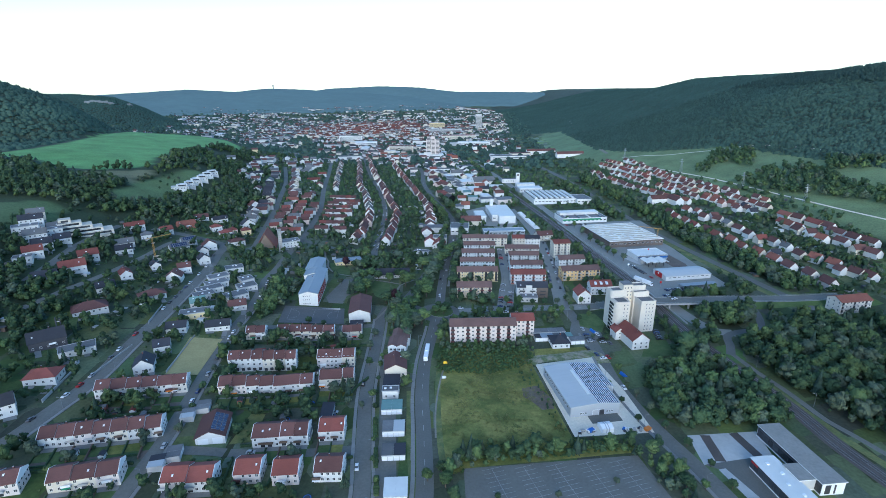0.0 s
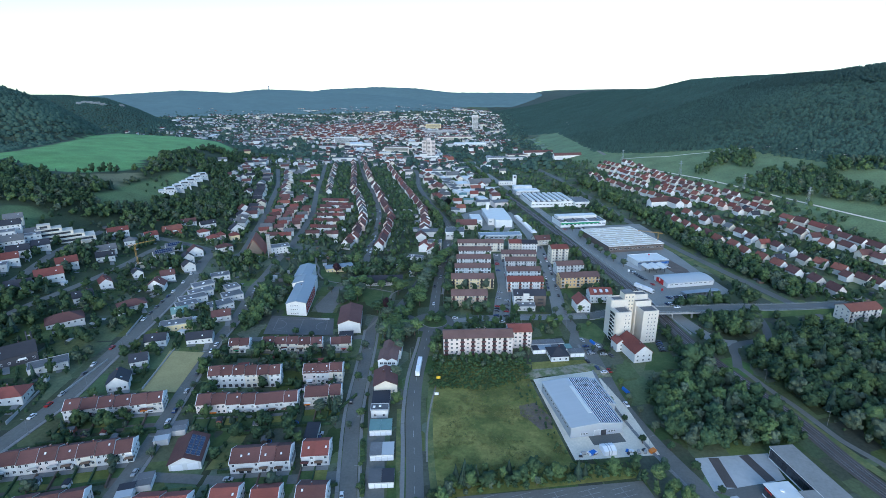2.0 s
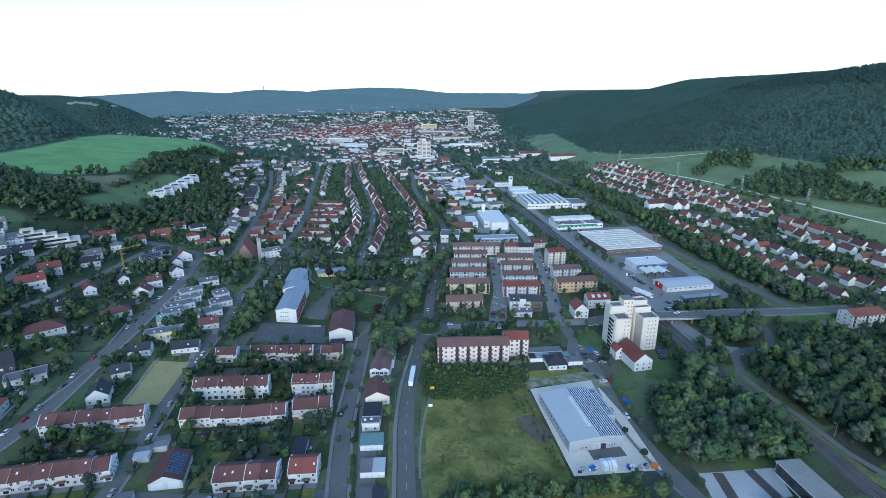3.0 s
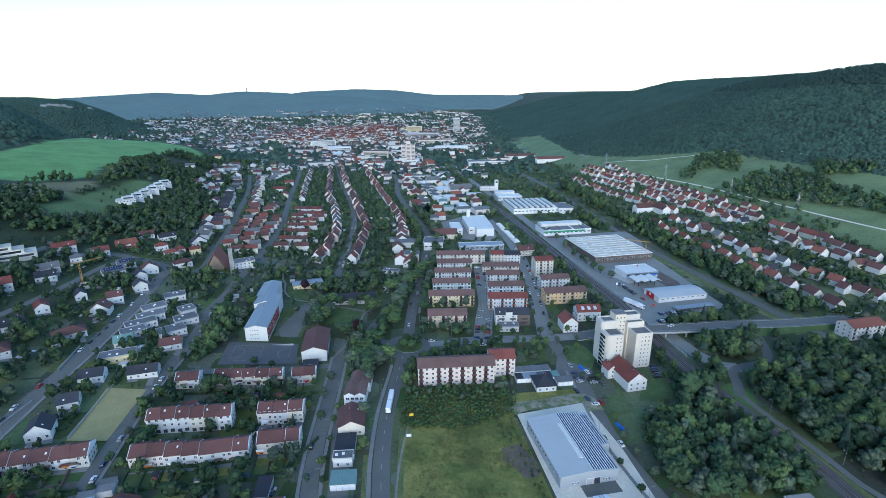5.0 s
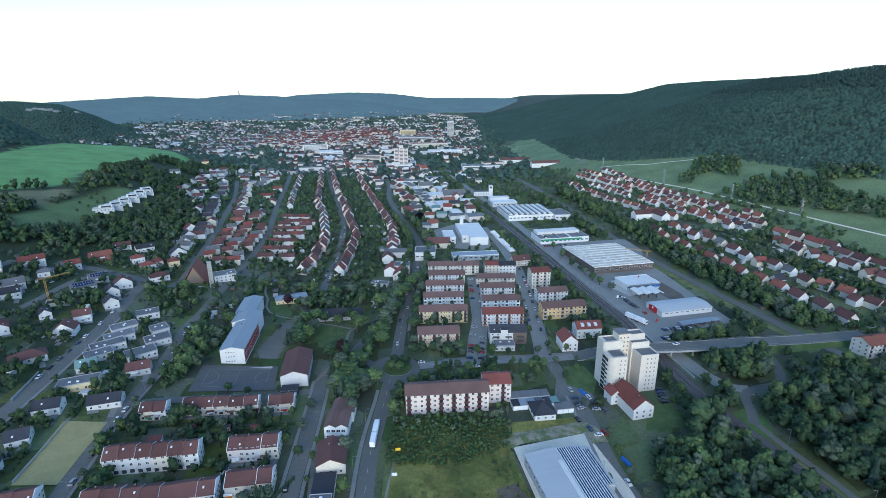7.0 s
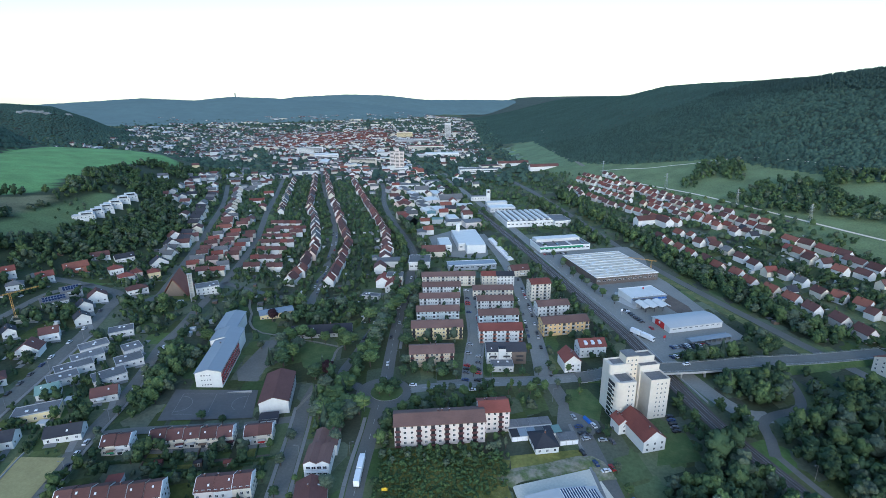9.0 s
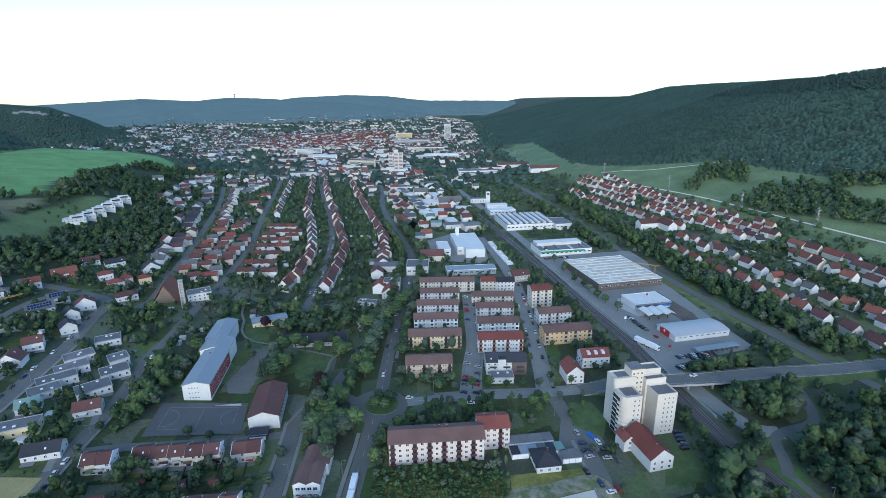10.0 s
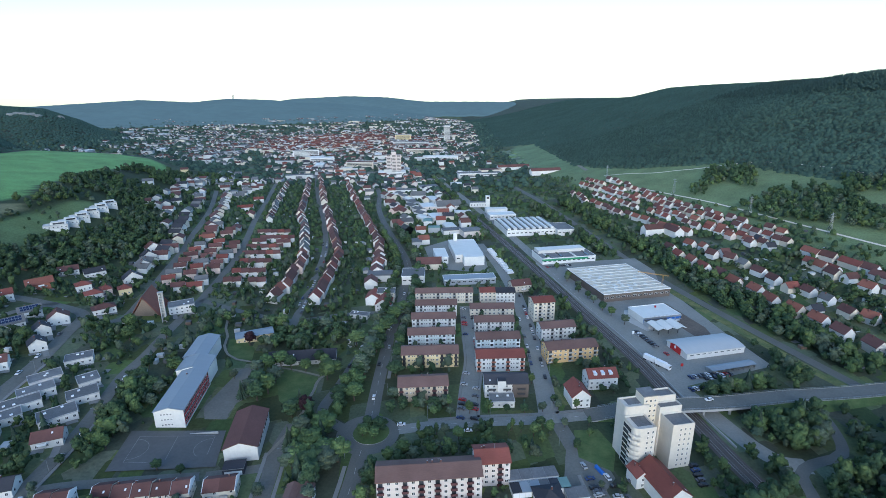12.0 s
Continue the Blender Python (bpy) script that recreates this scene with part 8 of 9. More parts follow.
for line_, n_ in (([(243, 418), (212, 517), (160, 668)], 170), ([(290, 448), (262, 540), (188, 668)], 200), ([(330, 470), (300, 600), (262, 640)], 170), ([(290, 650), (230, 745), (130, 985)], 260), ([(225, 690), (150, 830), (90, 960)], 260)):
    for _ in range(n_):
        t_ = g.random() * (len(line_) - 1)
        i_ = int(t_)
        x = line_[i_][0] + (line_[i_ + 1][0] - line_[i_][0]) * (t_ - i_) + g.uniform(-16, 16)
        y = line_[i_][1] + (line_[i_ + 1][1] - line_[i_][1]) * (t_ - i_) + g.uniform(-8, 8)
        if not is_taken(x, y):
            h = g.uniform(3, 8)
            spots.append((x, y, ground_at(x, y) - 0.3, h * 0.5, h * 0.42, g.uniform(0, 6.3), g.integers(6)))
LOW = [crown_arrays(80 + k, 5, 20, 0.20, fine=False) for k in range(6)] + [conifer_arrays(60 + k, 4, 6) for k in range(3)]
LOW += [crown_arrays(90 + k, 2, 6, 0.28, fine=False) for k in range(6)] + [conifer_arrays(65 + k, 2, 5) for k in range(3)]
LOW += DOMES
spots = [r[:6] + (r[6] + (18 if r[1] > 620 else 9 if r[1] > 345 else 0),) for r in spots]
WEEDS = [r[:3] + (r[3] * 1.9,) + r[4:6] + (r[6] + 9,) for r in WEEDS]
scatter("weeds", WEEDS, LOW, [mat("weed_leaves", (0.058, 0.092, 0.034), rough=0.85, amp=0.4, fine=2.4, coarse=0.09, island=0.15, hue=0.03, spec=0.15, bump=0.8, relief=0.3)], [0] * len(LOW), "head-high weeds and brambles beside the meadow", "weeds")
scatter("garden_greenery", spots, LOW, LEAFMATS, NEAR_MAT * 3, "garden trees, shrubs and hedges between the houses", "garden plants")

spots = []
ay_ = 1000 + 2300 * g.random(9000) ** 1.2
ax_ = g.uniform(-1900, 200, 9000)
az_ = height(ax_, ay_)
ok = (az_ < 42) & (g.random(9000) > 0.55 * np.exp(-((ax_ + 600) / 300) ** 2 - ((ay_ - 1980) / 400) ** 2)) & (seg_dist(ax_, ay_, RIGHT_FOOT) < 120) & ~inside(ax_, ay_, FAR_MEADOW) & ~inside(ax_, ay_, CROP)
for x, y, z in zip(ax_[ok], ay_[ok], az_[ok]):
    w = g.uniform(4, 8)
    spots.append((x, y, z - 1, w, w * 0.75, g.uniform(0, 6.3), g.integers(6)))
TOWN_TREES = spots

# wooded hills


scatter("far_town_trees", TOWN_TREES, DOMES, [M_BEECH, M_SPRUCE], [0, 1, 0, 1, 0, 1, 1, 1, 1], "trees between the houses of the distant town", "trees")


def forest(name, xr, yr, gap, rule, size, seed, conifers, label, variants=None, main=None):
    g = np.random.default_rng(seed)
    gx, gy = np.meshgrid(np.arange(*xr, gap), np.arange(*yr, gap))
    gx = gx + g.uniform(-0.45, 0.45, gx.shape) * gap
    gy = gy + g.uniform(-0.45, 0.45, gy.shape) * gap
    z = height(gx, gy)
    ok = rule(gx, gy, z)
    rows = []
    for x, y, zz in zip(gx[ok], gy[ok], z[ok]):
        s = size * g.uniform(0.85, 1.15)
        if g.random() < conifers:
            rows.append((x, y, zz - 0.45 * s, s * 1.8, s * 1.75, g.uniform(0, 6.3), 6 + g.integers(3)))
        else:
            rows.append((x, y, zz - 0.6 * s, s * 0.88, s * 0.66, g.uniform(0, 6.3), g.integers(6)))
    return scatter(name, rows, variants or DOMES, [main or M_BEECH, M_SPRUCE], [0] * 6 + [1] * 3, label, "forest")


def right_rule(x, y, z):
    r = seg_dist(x, y, RIGHT_FOOT)
    edge = east_edge(x, y)
    return (r > edge) & (r < 980) & (x * 0.9 + y * 1.0 > 500)


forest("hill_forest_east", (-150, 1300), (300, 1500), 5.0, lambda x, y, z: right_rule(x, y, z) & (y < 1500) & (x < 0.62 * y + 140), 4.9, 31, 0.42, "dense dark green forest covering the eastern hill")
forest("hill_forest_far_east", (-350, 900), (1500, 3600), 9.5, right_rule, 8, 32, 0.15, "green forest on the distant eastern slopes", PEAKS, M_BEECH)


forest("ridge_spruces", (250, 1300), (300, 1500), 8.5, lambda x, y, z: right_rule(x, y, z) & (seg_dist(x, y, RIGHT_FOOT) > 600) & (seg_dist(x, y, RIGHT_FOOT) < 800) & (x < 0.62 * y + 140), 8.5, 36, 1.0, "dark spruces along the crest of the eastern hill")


def west_rule(x, y, z):
    edge = inside(x, y, [(px_ * 1.02, py_ * 1.02 + (6 if py_ > 700 else -14)) for px_, py_ in CROP]) | inside(x, y, DRY_MEADOW) | inside(x, y, MEADOW_L2)
    return (x < -590) & (z > 46) & ~edge & (y < 1150) & (y > x * -0.35) & ~((x > -800) & (y > 850))


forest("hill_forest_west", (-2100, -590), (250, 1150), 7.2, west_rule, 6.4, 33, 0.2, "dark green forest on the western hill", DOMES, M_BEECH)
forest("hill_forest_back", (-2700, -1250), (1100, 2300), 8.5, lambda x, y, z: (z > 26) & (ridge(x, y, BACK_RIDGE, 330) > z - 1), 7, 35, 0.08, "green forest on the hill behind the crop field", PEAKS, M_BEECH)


# ridges closing the valley some kilometres off, haze painted on as a blue glow
def build_backdrop():
    gx, gy = np.meshgrid(np.arange(-4600, 1300, 26.0), np.arange(2150, 4940, 26.0))
    z = height(gx, gy)
    far = np.maximum(ridge(gx, gy, FAR_RIDGE_1, 800), ridge(gx, gy, FAR_RIDGE_2, 600))
    east = seg_dist(gx, gy, RIGHT_FOOT)
    keep = (far > z - 0.5) & (far > 28) & ((east < 0) | (gy > 3300))
    g = np.random.default_rng(34)
    z = z + np.where(keep, 7 + g.uniform(-3, 3, z.shape), -6)
    ny, nx = z.shape
    i = np.arange(nx * ny).reshape(ny, nx)
    quads = np.stack([i[:-1, :-1], i[:-1, 1:], i[1:, 1:], i[1:, :-1]], -1).reshape(-1, 4)
    quads = quads[keep.ravel()[quads].any(1)]
    me = bulk_mesh("backdrop", np.stack([gx, gy, z], -1).reshape(-1, 3), quads, [M_FAR_HAZE], smooth=True)
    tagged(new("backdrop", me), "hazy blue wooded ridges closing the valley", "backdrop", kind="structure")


build_backdrop()
g = np.random.default_rng(44)
spots = []
SLOPE = [(-633, 505), (-549, 510), (-486, 585), (-502, 612), (-532, 655), (-541, 680), (-560, 760), (-570, 850), (-540, 930), (-500, 1000), (-430, 1040), (-430, 900), (-440, 860), (-374, 684), (-339, 559), (-352, 498), (-382, 464), (-402, 440), (-440, 408), (-470, 400), (-500, 375), (-560, 420)]
OPEN_LAND = (MEADOW_L1, MEADOW_L2, DRY_MEADOW, CROP)
for row in fill(SLOPE, 8.2, 7, 12.5, 5, 0.06):
    if not any(inside(row[0], row[1], q) for q in OPEN_LAND) and noise.noise((row[0] * 0.018, row[1] * 0.018, 7)) > (-0.42 if row[1] < 640 else -0.1) and (g.random() < 0.3 or not inside(row[0], row[1], UPPER + [(-350, 640)])):
        spots.append(row)
spots += [r for r in fill([(-470, 575), (-455, 600), (-440, 540), (-460, 500), (-475, 545)], 9, 3, 6, 8) if g.random() < 0.3]
spots += fill([(-420, 300), (-450, 330), (-430, 331), (-420, 372), (-400, 400), (-385, 440), (-360, 430), (-330, 250), (-400, 230)], 11, 5, 10, 9)
spots += fill([(-330, 120), (-300, 240), (-280, 290), (-330, 300), (-420, 240), (-420, 150)], 9, 6, 11, 10)
scatter("slope_trees", spots, LOW, LEAFMATS, NEAR_MAT, "clumps of dark trees on the western slope", "trees")
spots = fill([(277, 765), (322, 799), (376, 776), (382, 744), (378, 721), (393, 646), (420, 590), (390, 590), (350, 659), (315, 690), (290, 725)], 8, 7, 12, 51)
spots += fill([(246, 850), (262, 868), (303, 935), (344, 899), (318, 822), (305, 815), (300, 860), (280, 850)], 8, 7, 12, 52) + fill([(380, 756), (400, 796), (437, 767), (445, 735), (418, 730)], 8, 8, 12, 53) + fill([(240, 840), (258, 850), (268, 832), (250, 822)], 7, 5, 8, 54)
spots += [(418 + k * 7, 640 - k * 9 + (k % 3) * 4, ground_at(418 + k * 7, 640 - k * 9), 4, 3.6, k, k % 6) for k in range(9)]
scatter("meadow_trees", spots, LOW, LEAFMATS, NEAR_MAT, "hedges and tree clumps across the eastern meadow", "trees")
strip("meadow_track", [(159, 960), (190, 906), (220, 855), (250, 803), (282, 740), (312, 679), (340, 622), (362, 580), (400, 510)], 2.6, M_GRAVEL, 0.2, "pale gravel track along the eastern meadow", "path", take=False)
strip("meadow_track_upper", [(159, 1006), (195, 985), (228, 962), (258, 952), (286, 941), (325, 930), (359, 907), (390, 862), (418, 811), (449, 756), (490, 690)], 2.6, M_GRAVEL, 0.2, "pale gravel track below the forest edge", "path", take=False)
strip("hill_road", [(112, 1900), (109, 1804), (96, 1680), (99, 1558), (105, 1400), (118, 1258), (128, 1160), (140, 1070)], 6, M_PATH, 0.3, "pale road curving along the far forest edge", "road", take=False)

# tall grass and weeds of the rough field
def tuft(seed):
    gg = np.random.default_rng(seed)
    n = 14
    a = gg.uniform(0, 6.3, n)
    base = gg.normal(size=(n, 3)) * (0.5, 0.5, 0)
    out = np.stack([np.cos(a), np.sin(a), np.zeros(n)], -1)
    top = base + out * gg.uniform(0.1, 0.5, (n, 1)) + np.array([0, 0, 1]) * gg.uniform(0.6, 1.2, (n, 1))
    side = np.stack([-np.sin(a), np.cos(a), np.zeros(n)], -1) * 0.16
    v = np.stack([base - side, base + side, top], 1).reshape(-1, 3)
    return v, np.arange(n * 3).reshape(-1, 3)


g = np.random.default_rng(77)
FIELD = [(-50, 262), (-52, 288), (2, 286), (4, 270), (22, 208), (-21, 180), (-30, 174), (-43, 220)]
spots = []
while len(spots) < 2200:
    x, y = g.uniform(-54, 26), g.uniform(172, 292)
    if inside(x, y, FIELD) and noise.noise((x * 0.06, y * 0.06, 3)) + g.uniform(-0.35, 0.35) > 0:
        s = g.uniform(0.5, 1.3)
        spots.append((x, y, 0, s, s * g.uniform(0.25, 0.6), g.uniform(0, 6.3), g.integers(4)))
scatter("tall_grass", spots, [tuft(200 + k) for k in range(4)], [M_VERGE, M_STRAW], [0, 1, 0, 0], "tall grass and weeds in the meadow", "grass")


# ---- vehicles ----
def car_proto(material, label):
    c = thing("car", pose(0, 0, -50), label, "car", "parked cars")
    body = Shape().prism([(-0.86, 0.25), (0.86, 0.25), (0.88, 0.55), (0.82, 0.85), (-0.82, 0.85), (-0.88, 0.55)], -2.1, 2.1)
    body.box(-1.2, 0.4, -0.64, 0.64, 1.37, 1.44)
    part("body", body, material, c)
    cab = Shape()
    lo, hi = [(-1.55, -0.78), (0.95, -0.78), (0.95, 0.78), (-1.55, 0.78)], [(-1.15, -0.62), (0.35, -0.62), (0.35, 0.62), (-1.15, 0.62)]
    for i in range(4):
        j = (i + 1) % 4
        cab.face([(*lo[i], 0.85), (*lo[j], 0.85), (*hi[j], 1.38), (*hi[i], 1.38)])
    part("cabin_glass", cab, M_GLASS, c)
    wheel = shared("wheel", lambda: Shape().tube(0, -0.1, 0, 0, 0.1, 0, 0.32, 0.32, k=10).mesh("wheel", [M_TYRE]))
    for x in (-1.3, 1.3):
        for y in (-0.82, 0.82):
            part("wheel", wheel, None, c, pose(x, y, 0.32))
    return c


CARS = [car_proto(mat("car_paint_" + n, col, rough=0.3, amp=0.03, spec=0.5), f"{n} car parked on grey asphalt") for n, col in (("white", (0.7, 0.7, 0.7)), ("silver", (0.38, 0.39, 0.4)), ("black", (0.015, 0.015, 0.018)), ("dark blue", (0.02, 0.04, 0.12)), ("red", (0.35, 0.02, 0.02)), ("grey", (0.1, 0.1, 0.11)))]
RC = random.Random(3)
USED = set()


def park(x, y, rot, kind=None):
    k = RC.choice((0, 0, 1, 1, 2, 2, 3, 5, 5, 4)) if kind is None else kind
    m = pose(x, y, ground_at(x, y) + (0.28 if ground_at(x, y) > 0.3 else 0.08), 0, 0, rot)
    if k not in USED:
        USED.add(k)
        CARS[k].matrix_basis = m
        return CARS[k]
    return copy_thing(CARS[k], m)


def park_line(line, off, gap, chance, turn=0.0):
    pts = dense(line, 1.0)
    run = 0.0
    for i in range(len(pts) - 1):
        d = pts[i + 1] - pts[i]
        run += d.length
        if run >= gap:
            run = 0
            if RC.random() < chance:
                d.normalize()
                p = pts[i] + Vector((d.y, -d.x, 0)) * off
                park(p.x, p.y, math.degrees(math.atan2(d.y, d.x)) + turn + RC.choice((0, 180)))


park_line(LANE_AB, 3.4, 3.4, 0.5, 75)
park_line(LANE_AB, -3.6, 3.6, 0.35, 75)
park_line(LANE_BH[1:6], 3.2, 6.5, 0.6)
park_line(LANE_BH[1:5], -3.2, 7, 0.5)
park_line(WEST_2[:7], 2.2, 8, 0.4)
park_line(WEST_1[1:9], -2.8, 9, 0.45)
park_line(SIDE[1:5], -2.4, 16, 0.4)
park_line(HALL_ST[1:5], -2.4, 11, 0.5)
park_line(X_3[1:5], 2.0, 9, 0.6)
park_line(X_3[1:5], -2.0, 12, 0.5)
park_line(FORK[1:], -1.6, 24, 0.8)
for x, y, r, k in ((-62, 470, 82, 2), (-81, 452, 82, 0), (-78, 328, 80, 0), (-50, 344, 10, 0), (-16, 343, 10, 0), (-9, 345, 20, 2), (40, 311, 20, 2), (41, 309, 20, 5), (49, 307, 10, 1), (50, 288, 110, 4), (-95, 203, 15, 3), (-95, 206, 15, 1), (-121, 171, 10, 1), (86, 318, 20, 2), (86, 321, 20, 5), (86, 324, 20, 2), (86, 327, 20, 3), (86, 330, 20, 2), (108, 376, 200, 0), (60, 206, 70, 4)):
    c = park(x, y, r, k)
    if 92 < x < 130 and 370 < y < 380:
        c.location.z = 5.7
for k in range(7):
    park(118 + 2.7 * k, 408 + k * 1.1, 110)
    if k < 5:
        park(124 + 2.7 * k, 400 + k * 1.1, 110)
for k in range(16):
    x, y = 5 + -1.47 * k, 581 + 4.80 * k
    v = thing("camper_van", pose(x, y, 0.05, 0, 0, 30), "white camper van parked in a row", "camper van", "parked camper vans")
    part("body", shared("camper", lambda: Shape().prism([(-1.1, 0.5), (1.1, 0.5), (1.1, 2.9), (0.95, 3.05), (-0.95, 3.05), (-1.1, 2.9)], -3.2, 2.0).box(2.0, 3.2, -1.0, 1.0, 0.5, 1.9).mesh("body", [M_WHITE])), None, v)
    part("windscreen", shared("camper_glass", lambda: Shape().box(2.0, 2.5, -0.9, 0.9, 1.9, 2.5).mesh("windscreen", [M_GLASS])), None, v)
    for wx in (-2, 2):
        for wy in (-0.95, 0.95):
            part("wheel", SHARED["wheel"], None, v, pose(wx, wy, 0.35))


def lorry(x, y, rot, where="on the main road"):
    t = thing("lorry", pose(x, y, 0.1, 0, 0, rot), f"white lorry with a trailer {where}", "lorry")
    part("cab", Shape().box(6.6, 8.8, -1.2, 1.2, 0.6, 3.3), M_WHITE, t)
    part("windscreen", Shape().box(8.78, 8.86, -1.05, 1.05, 1.9, 3.0), M_GLASS, t)
    part("load_box", Shape().box(-0.9, 6.3, -1.25, 1.25, 1.0, 3.8), M_WHITE, t)
    part("trailer_box", Shape().box(-9.2, -1.7, -1.25, 1.25, 1.0, 3.8), M_WHITE, t)
    part("chassis", Shape().box(-9.0, 8.4, -0.5, 0.5, 0.6, 1.0), M_DARK, t)
    for wx in (7.6, 0.6, 2.0, -3.2, -7.4, -8.5):
        for wy in (-1.1, 1.1):
            part("wheel", shared("lorry_wheel", lambda: Shape().tube(0, -0.15, 0, 0, 0.15, 0, 0.5, 0.5, k=12).mesh("wheel", [M_TYRE])), None, t, pose(wx, wy, 0.5))


lorry(-60.5, 272, 97)
for x, y, r, k in ((-70, 366, 98, 0), (-76, 402, 276, 2), (-75, 425, 97, 1), (-82, 468, 276, 5), (-84, 520, 96, 0), (-90, 560, 276, 2)):
    park(x, y, r, k)
for i, (x, y) in enumerate(((48.9, 313.1), (53.4, 306.3), (41.3, 307.0), (43.3, 289.9), (46.9, 285.7), (38.3, 296.8), (56.9, 317.4), (37.4, 324.0), (39.0, 316.2), (46.6, 317.9))):
    park(x, y, (20, 112, 25, 110)[i % 4], (2, 5, 1, 3, 0)[i % 5])

for k in range(7):
    park(110 + k * 2.7, 408 + k * 1.0, 110)
for k in range(6):
    park(106 + k * 2.8, 394.5 + k * 1.0, 110)
for k in range(8):
    park(100 - k * 1.1, 446 + k * 3.0, 18)
for k in range(9):
    park(40 + k * 2.8, 604 + k * 1.0, 108)
for x, y, r in ((104, 436, 110), (92, 462, 110), (118, 500, 20), (100, 492, 70), (126, 512, 40), (70, 600, 20), (86, 604, 20), (100, 612, 20)):
    park(x, y, r)
lorry(94.5, 421.5, -50, "parked in the shops' yard")

# ---- small things ----
M_LAMP = mat("lamp_grey", (0.20, 0.21, 0.21), rough=0.6, amp=0.1)


def lamp_post(x, y, h=8, rot=0):
    p = thing("street_lamp", pose(x, y, ground_at(x, y), 0, 0, rot), "slim grey steel street lamp", "street lamp", "street lamps")
    part("post", shared(("post", h), lambda: Shape().tube(0, 0, 0, 0, 0, h, 0.09, 0.05, k=6).tube(0, 0, h - 0.1, 1.4, 0, h + 0.15, 0.045, 0.04, k=5).mesh("post", [M_LAMP])), None, p)
    part("lantern", shared(("lantern", h), lambda: Shape().box(1.2, 2.0, -0.15, 0.15, h + 0.05, h + 0.22).mesh("lantern", [M_LAMP])), None, p)


for line, off, gap in ((MAIN, -6.3, 34), (SIDE, 4.9, 33), (RAIL_PATH, 3, 38), (CROSS, -6.2, 32), (MAIN_N[:6], 6.8, 38), (HALL_ST, 6, 40), (WEST_2[:6], 4.9, 36), (LANE_BH[1:6], 6.6, 40), (VALLEY_RD[4:9], 6.5, 40), (WEST_1[:8], 5.9, 36)):
    pts = dense(line, 1.0)
    run = gap / 2
    for a, b in zip(pts, pts[1:]):
        run += (b - a).length
        if run > gap:
            run = 0
            d = (b - a).normalized()
            lamp_post(a.x + d.y * off, a.y - d.x * off, 8 if off > 0 else 8, math.degrees(math.atan2(d.y, d.x)) + (90 if off > 0 else -90))


def pylon(x, y, h):
    p = thing("power_pylon", pose(x, y, ground_at(x, y) - 0.5, 0, 0, 30), "grey lattice power pylon with cross arms", "pylon", "power pylons")

    def make():
        s = Shape()
        for a, b in ((-1, -1), (1, -1), (1, 1), (-1, 1)):
            s.tube(a * 1.6, b * 1.6, 0, a * 0.3, b * 0.3, h, 0.12, 0.08, k=4)
        for k in range(8):
            z0, z1 = h * k / 8, h * (k + 1) / 8
            r0, r1 = 1.6 - 1.3 * k / 8, 1.6 - 1.3 * (k + 1) / 8
            for a, b, c, d in ((-1, -1, 1, -1), (1, -1, 1, 1), (1, 1, -1, 1), (-1, 1, -1, -1)):
                s.tube(a * r0, b * r0, z0, c * r1, d * r1, z1, 0.06, 0.06, k=3)
        return s.mesh("mast", [M_STEEL])
    part("mast", shared(("pylon", h), make), None, p)
    for z, w in ((h * 0.8, 4.5), (h * 0.93, 3.2)):
        part("cross_arm", shared(("arm", w), lambda: Shape().tube(-w, 0, 0, w, 0, 0, 0.14, 0.14, k=4).tube(-w, 0, 0, 0, 0, 1.2, 0.08, 0.08, k=3).tube(w, 0, 0, 0, 0, 1.2, 0.08, 0.08, k=3).mesh("cross_arm", [M_STEEL])), None, p, pose(0, 0, z))


for x, y in ((276, 738), (318, 660), (372, 575), (225, 850), (160, 985)):
    pylon(x, y, 22)

crane = thing("tower_crane", pose(-321, 364, ground_at(-321, 364), 0, 0, 62), "yellow-brown lattice building crane over a house under construction", "crane")
M_CRANE = mat("crane_paint", (0.42, 0.25, 0.07), rough=0.6, amp=0.2)


def truss(length, half, bays):
    """A square lattice boom along z."""
    s = Shape()
    c = [(-half, -half), (half, -half), (half, half), (-half, half)]
    for x, y in c:
        s.tube(x, y, 0, x, y, length, 0.07, 0.07, k=4)
    for k in range(bays):
        for (ax, ay), (bx, by) in zip(c, c[1:] + c[:1]):
            s.tube(ax, ay, length * k / bays, bx, by, length * (k + 1) / bays, 0.045, 0.045, k=3)
    return s


part("mast", truss(17, 0.45, 14), M_CRANE, crane)
part("jib", truss(21, 0.3, 18), M_CRANE, crane, pose(-5, 0, 17.4, 0, 90, 0))
part("counterweight", Shape().box(-5, -3.6, -0.5, 0.5, 15.9, 17.1), M_CONC, crane)
yc = thing("building_crane", pose(131, 548, 0, 0, 0, 160), "orange lattice building crane beside the large hall", "crane")
part("mast", truss(15, 0.45, 12), M_CRANE, yc)
part("jib", truss(24, 0.3, 20), M_CRANE, yc, pose(-4, 0, 15.3, 0, 90, 0))
site = thing("house_shell", pose(-314, 364, ground_at(-314, 364), 0, 0, 38), "half-built house with bare pale walls", "building site")
part("slab", Shape().box(-7, 7, -5, 5, -1.5, 0.3), M_CONC, site)
for x0, x1, y0, y1 in ((-7, 7, -5, -4.7), (-7, 7, 4.7, 5), (-7, -6.7, -5, 5), (6.7, 7, -5, 5), (-0.2, 0.1, -5, 5)):
    part("bare_wall", Shape().box(x0, x1, y0, y1, 0.3, 2.6), WALL["cream"], site)

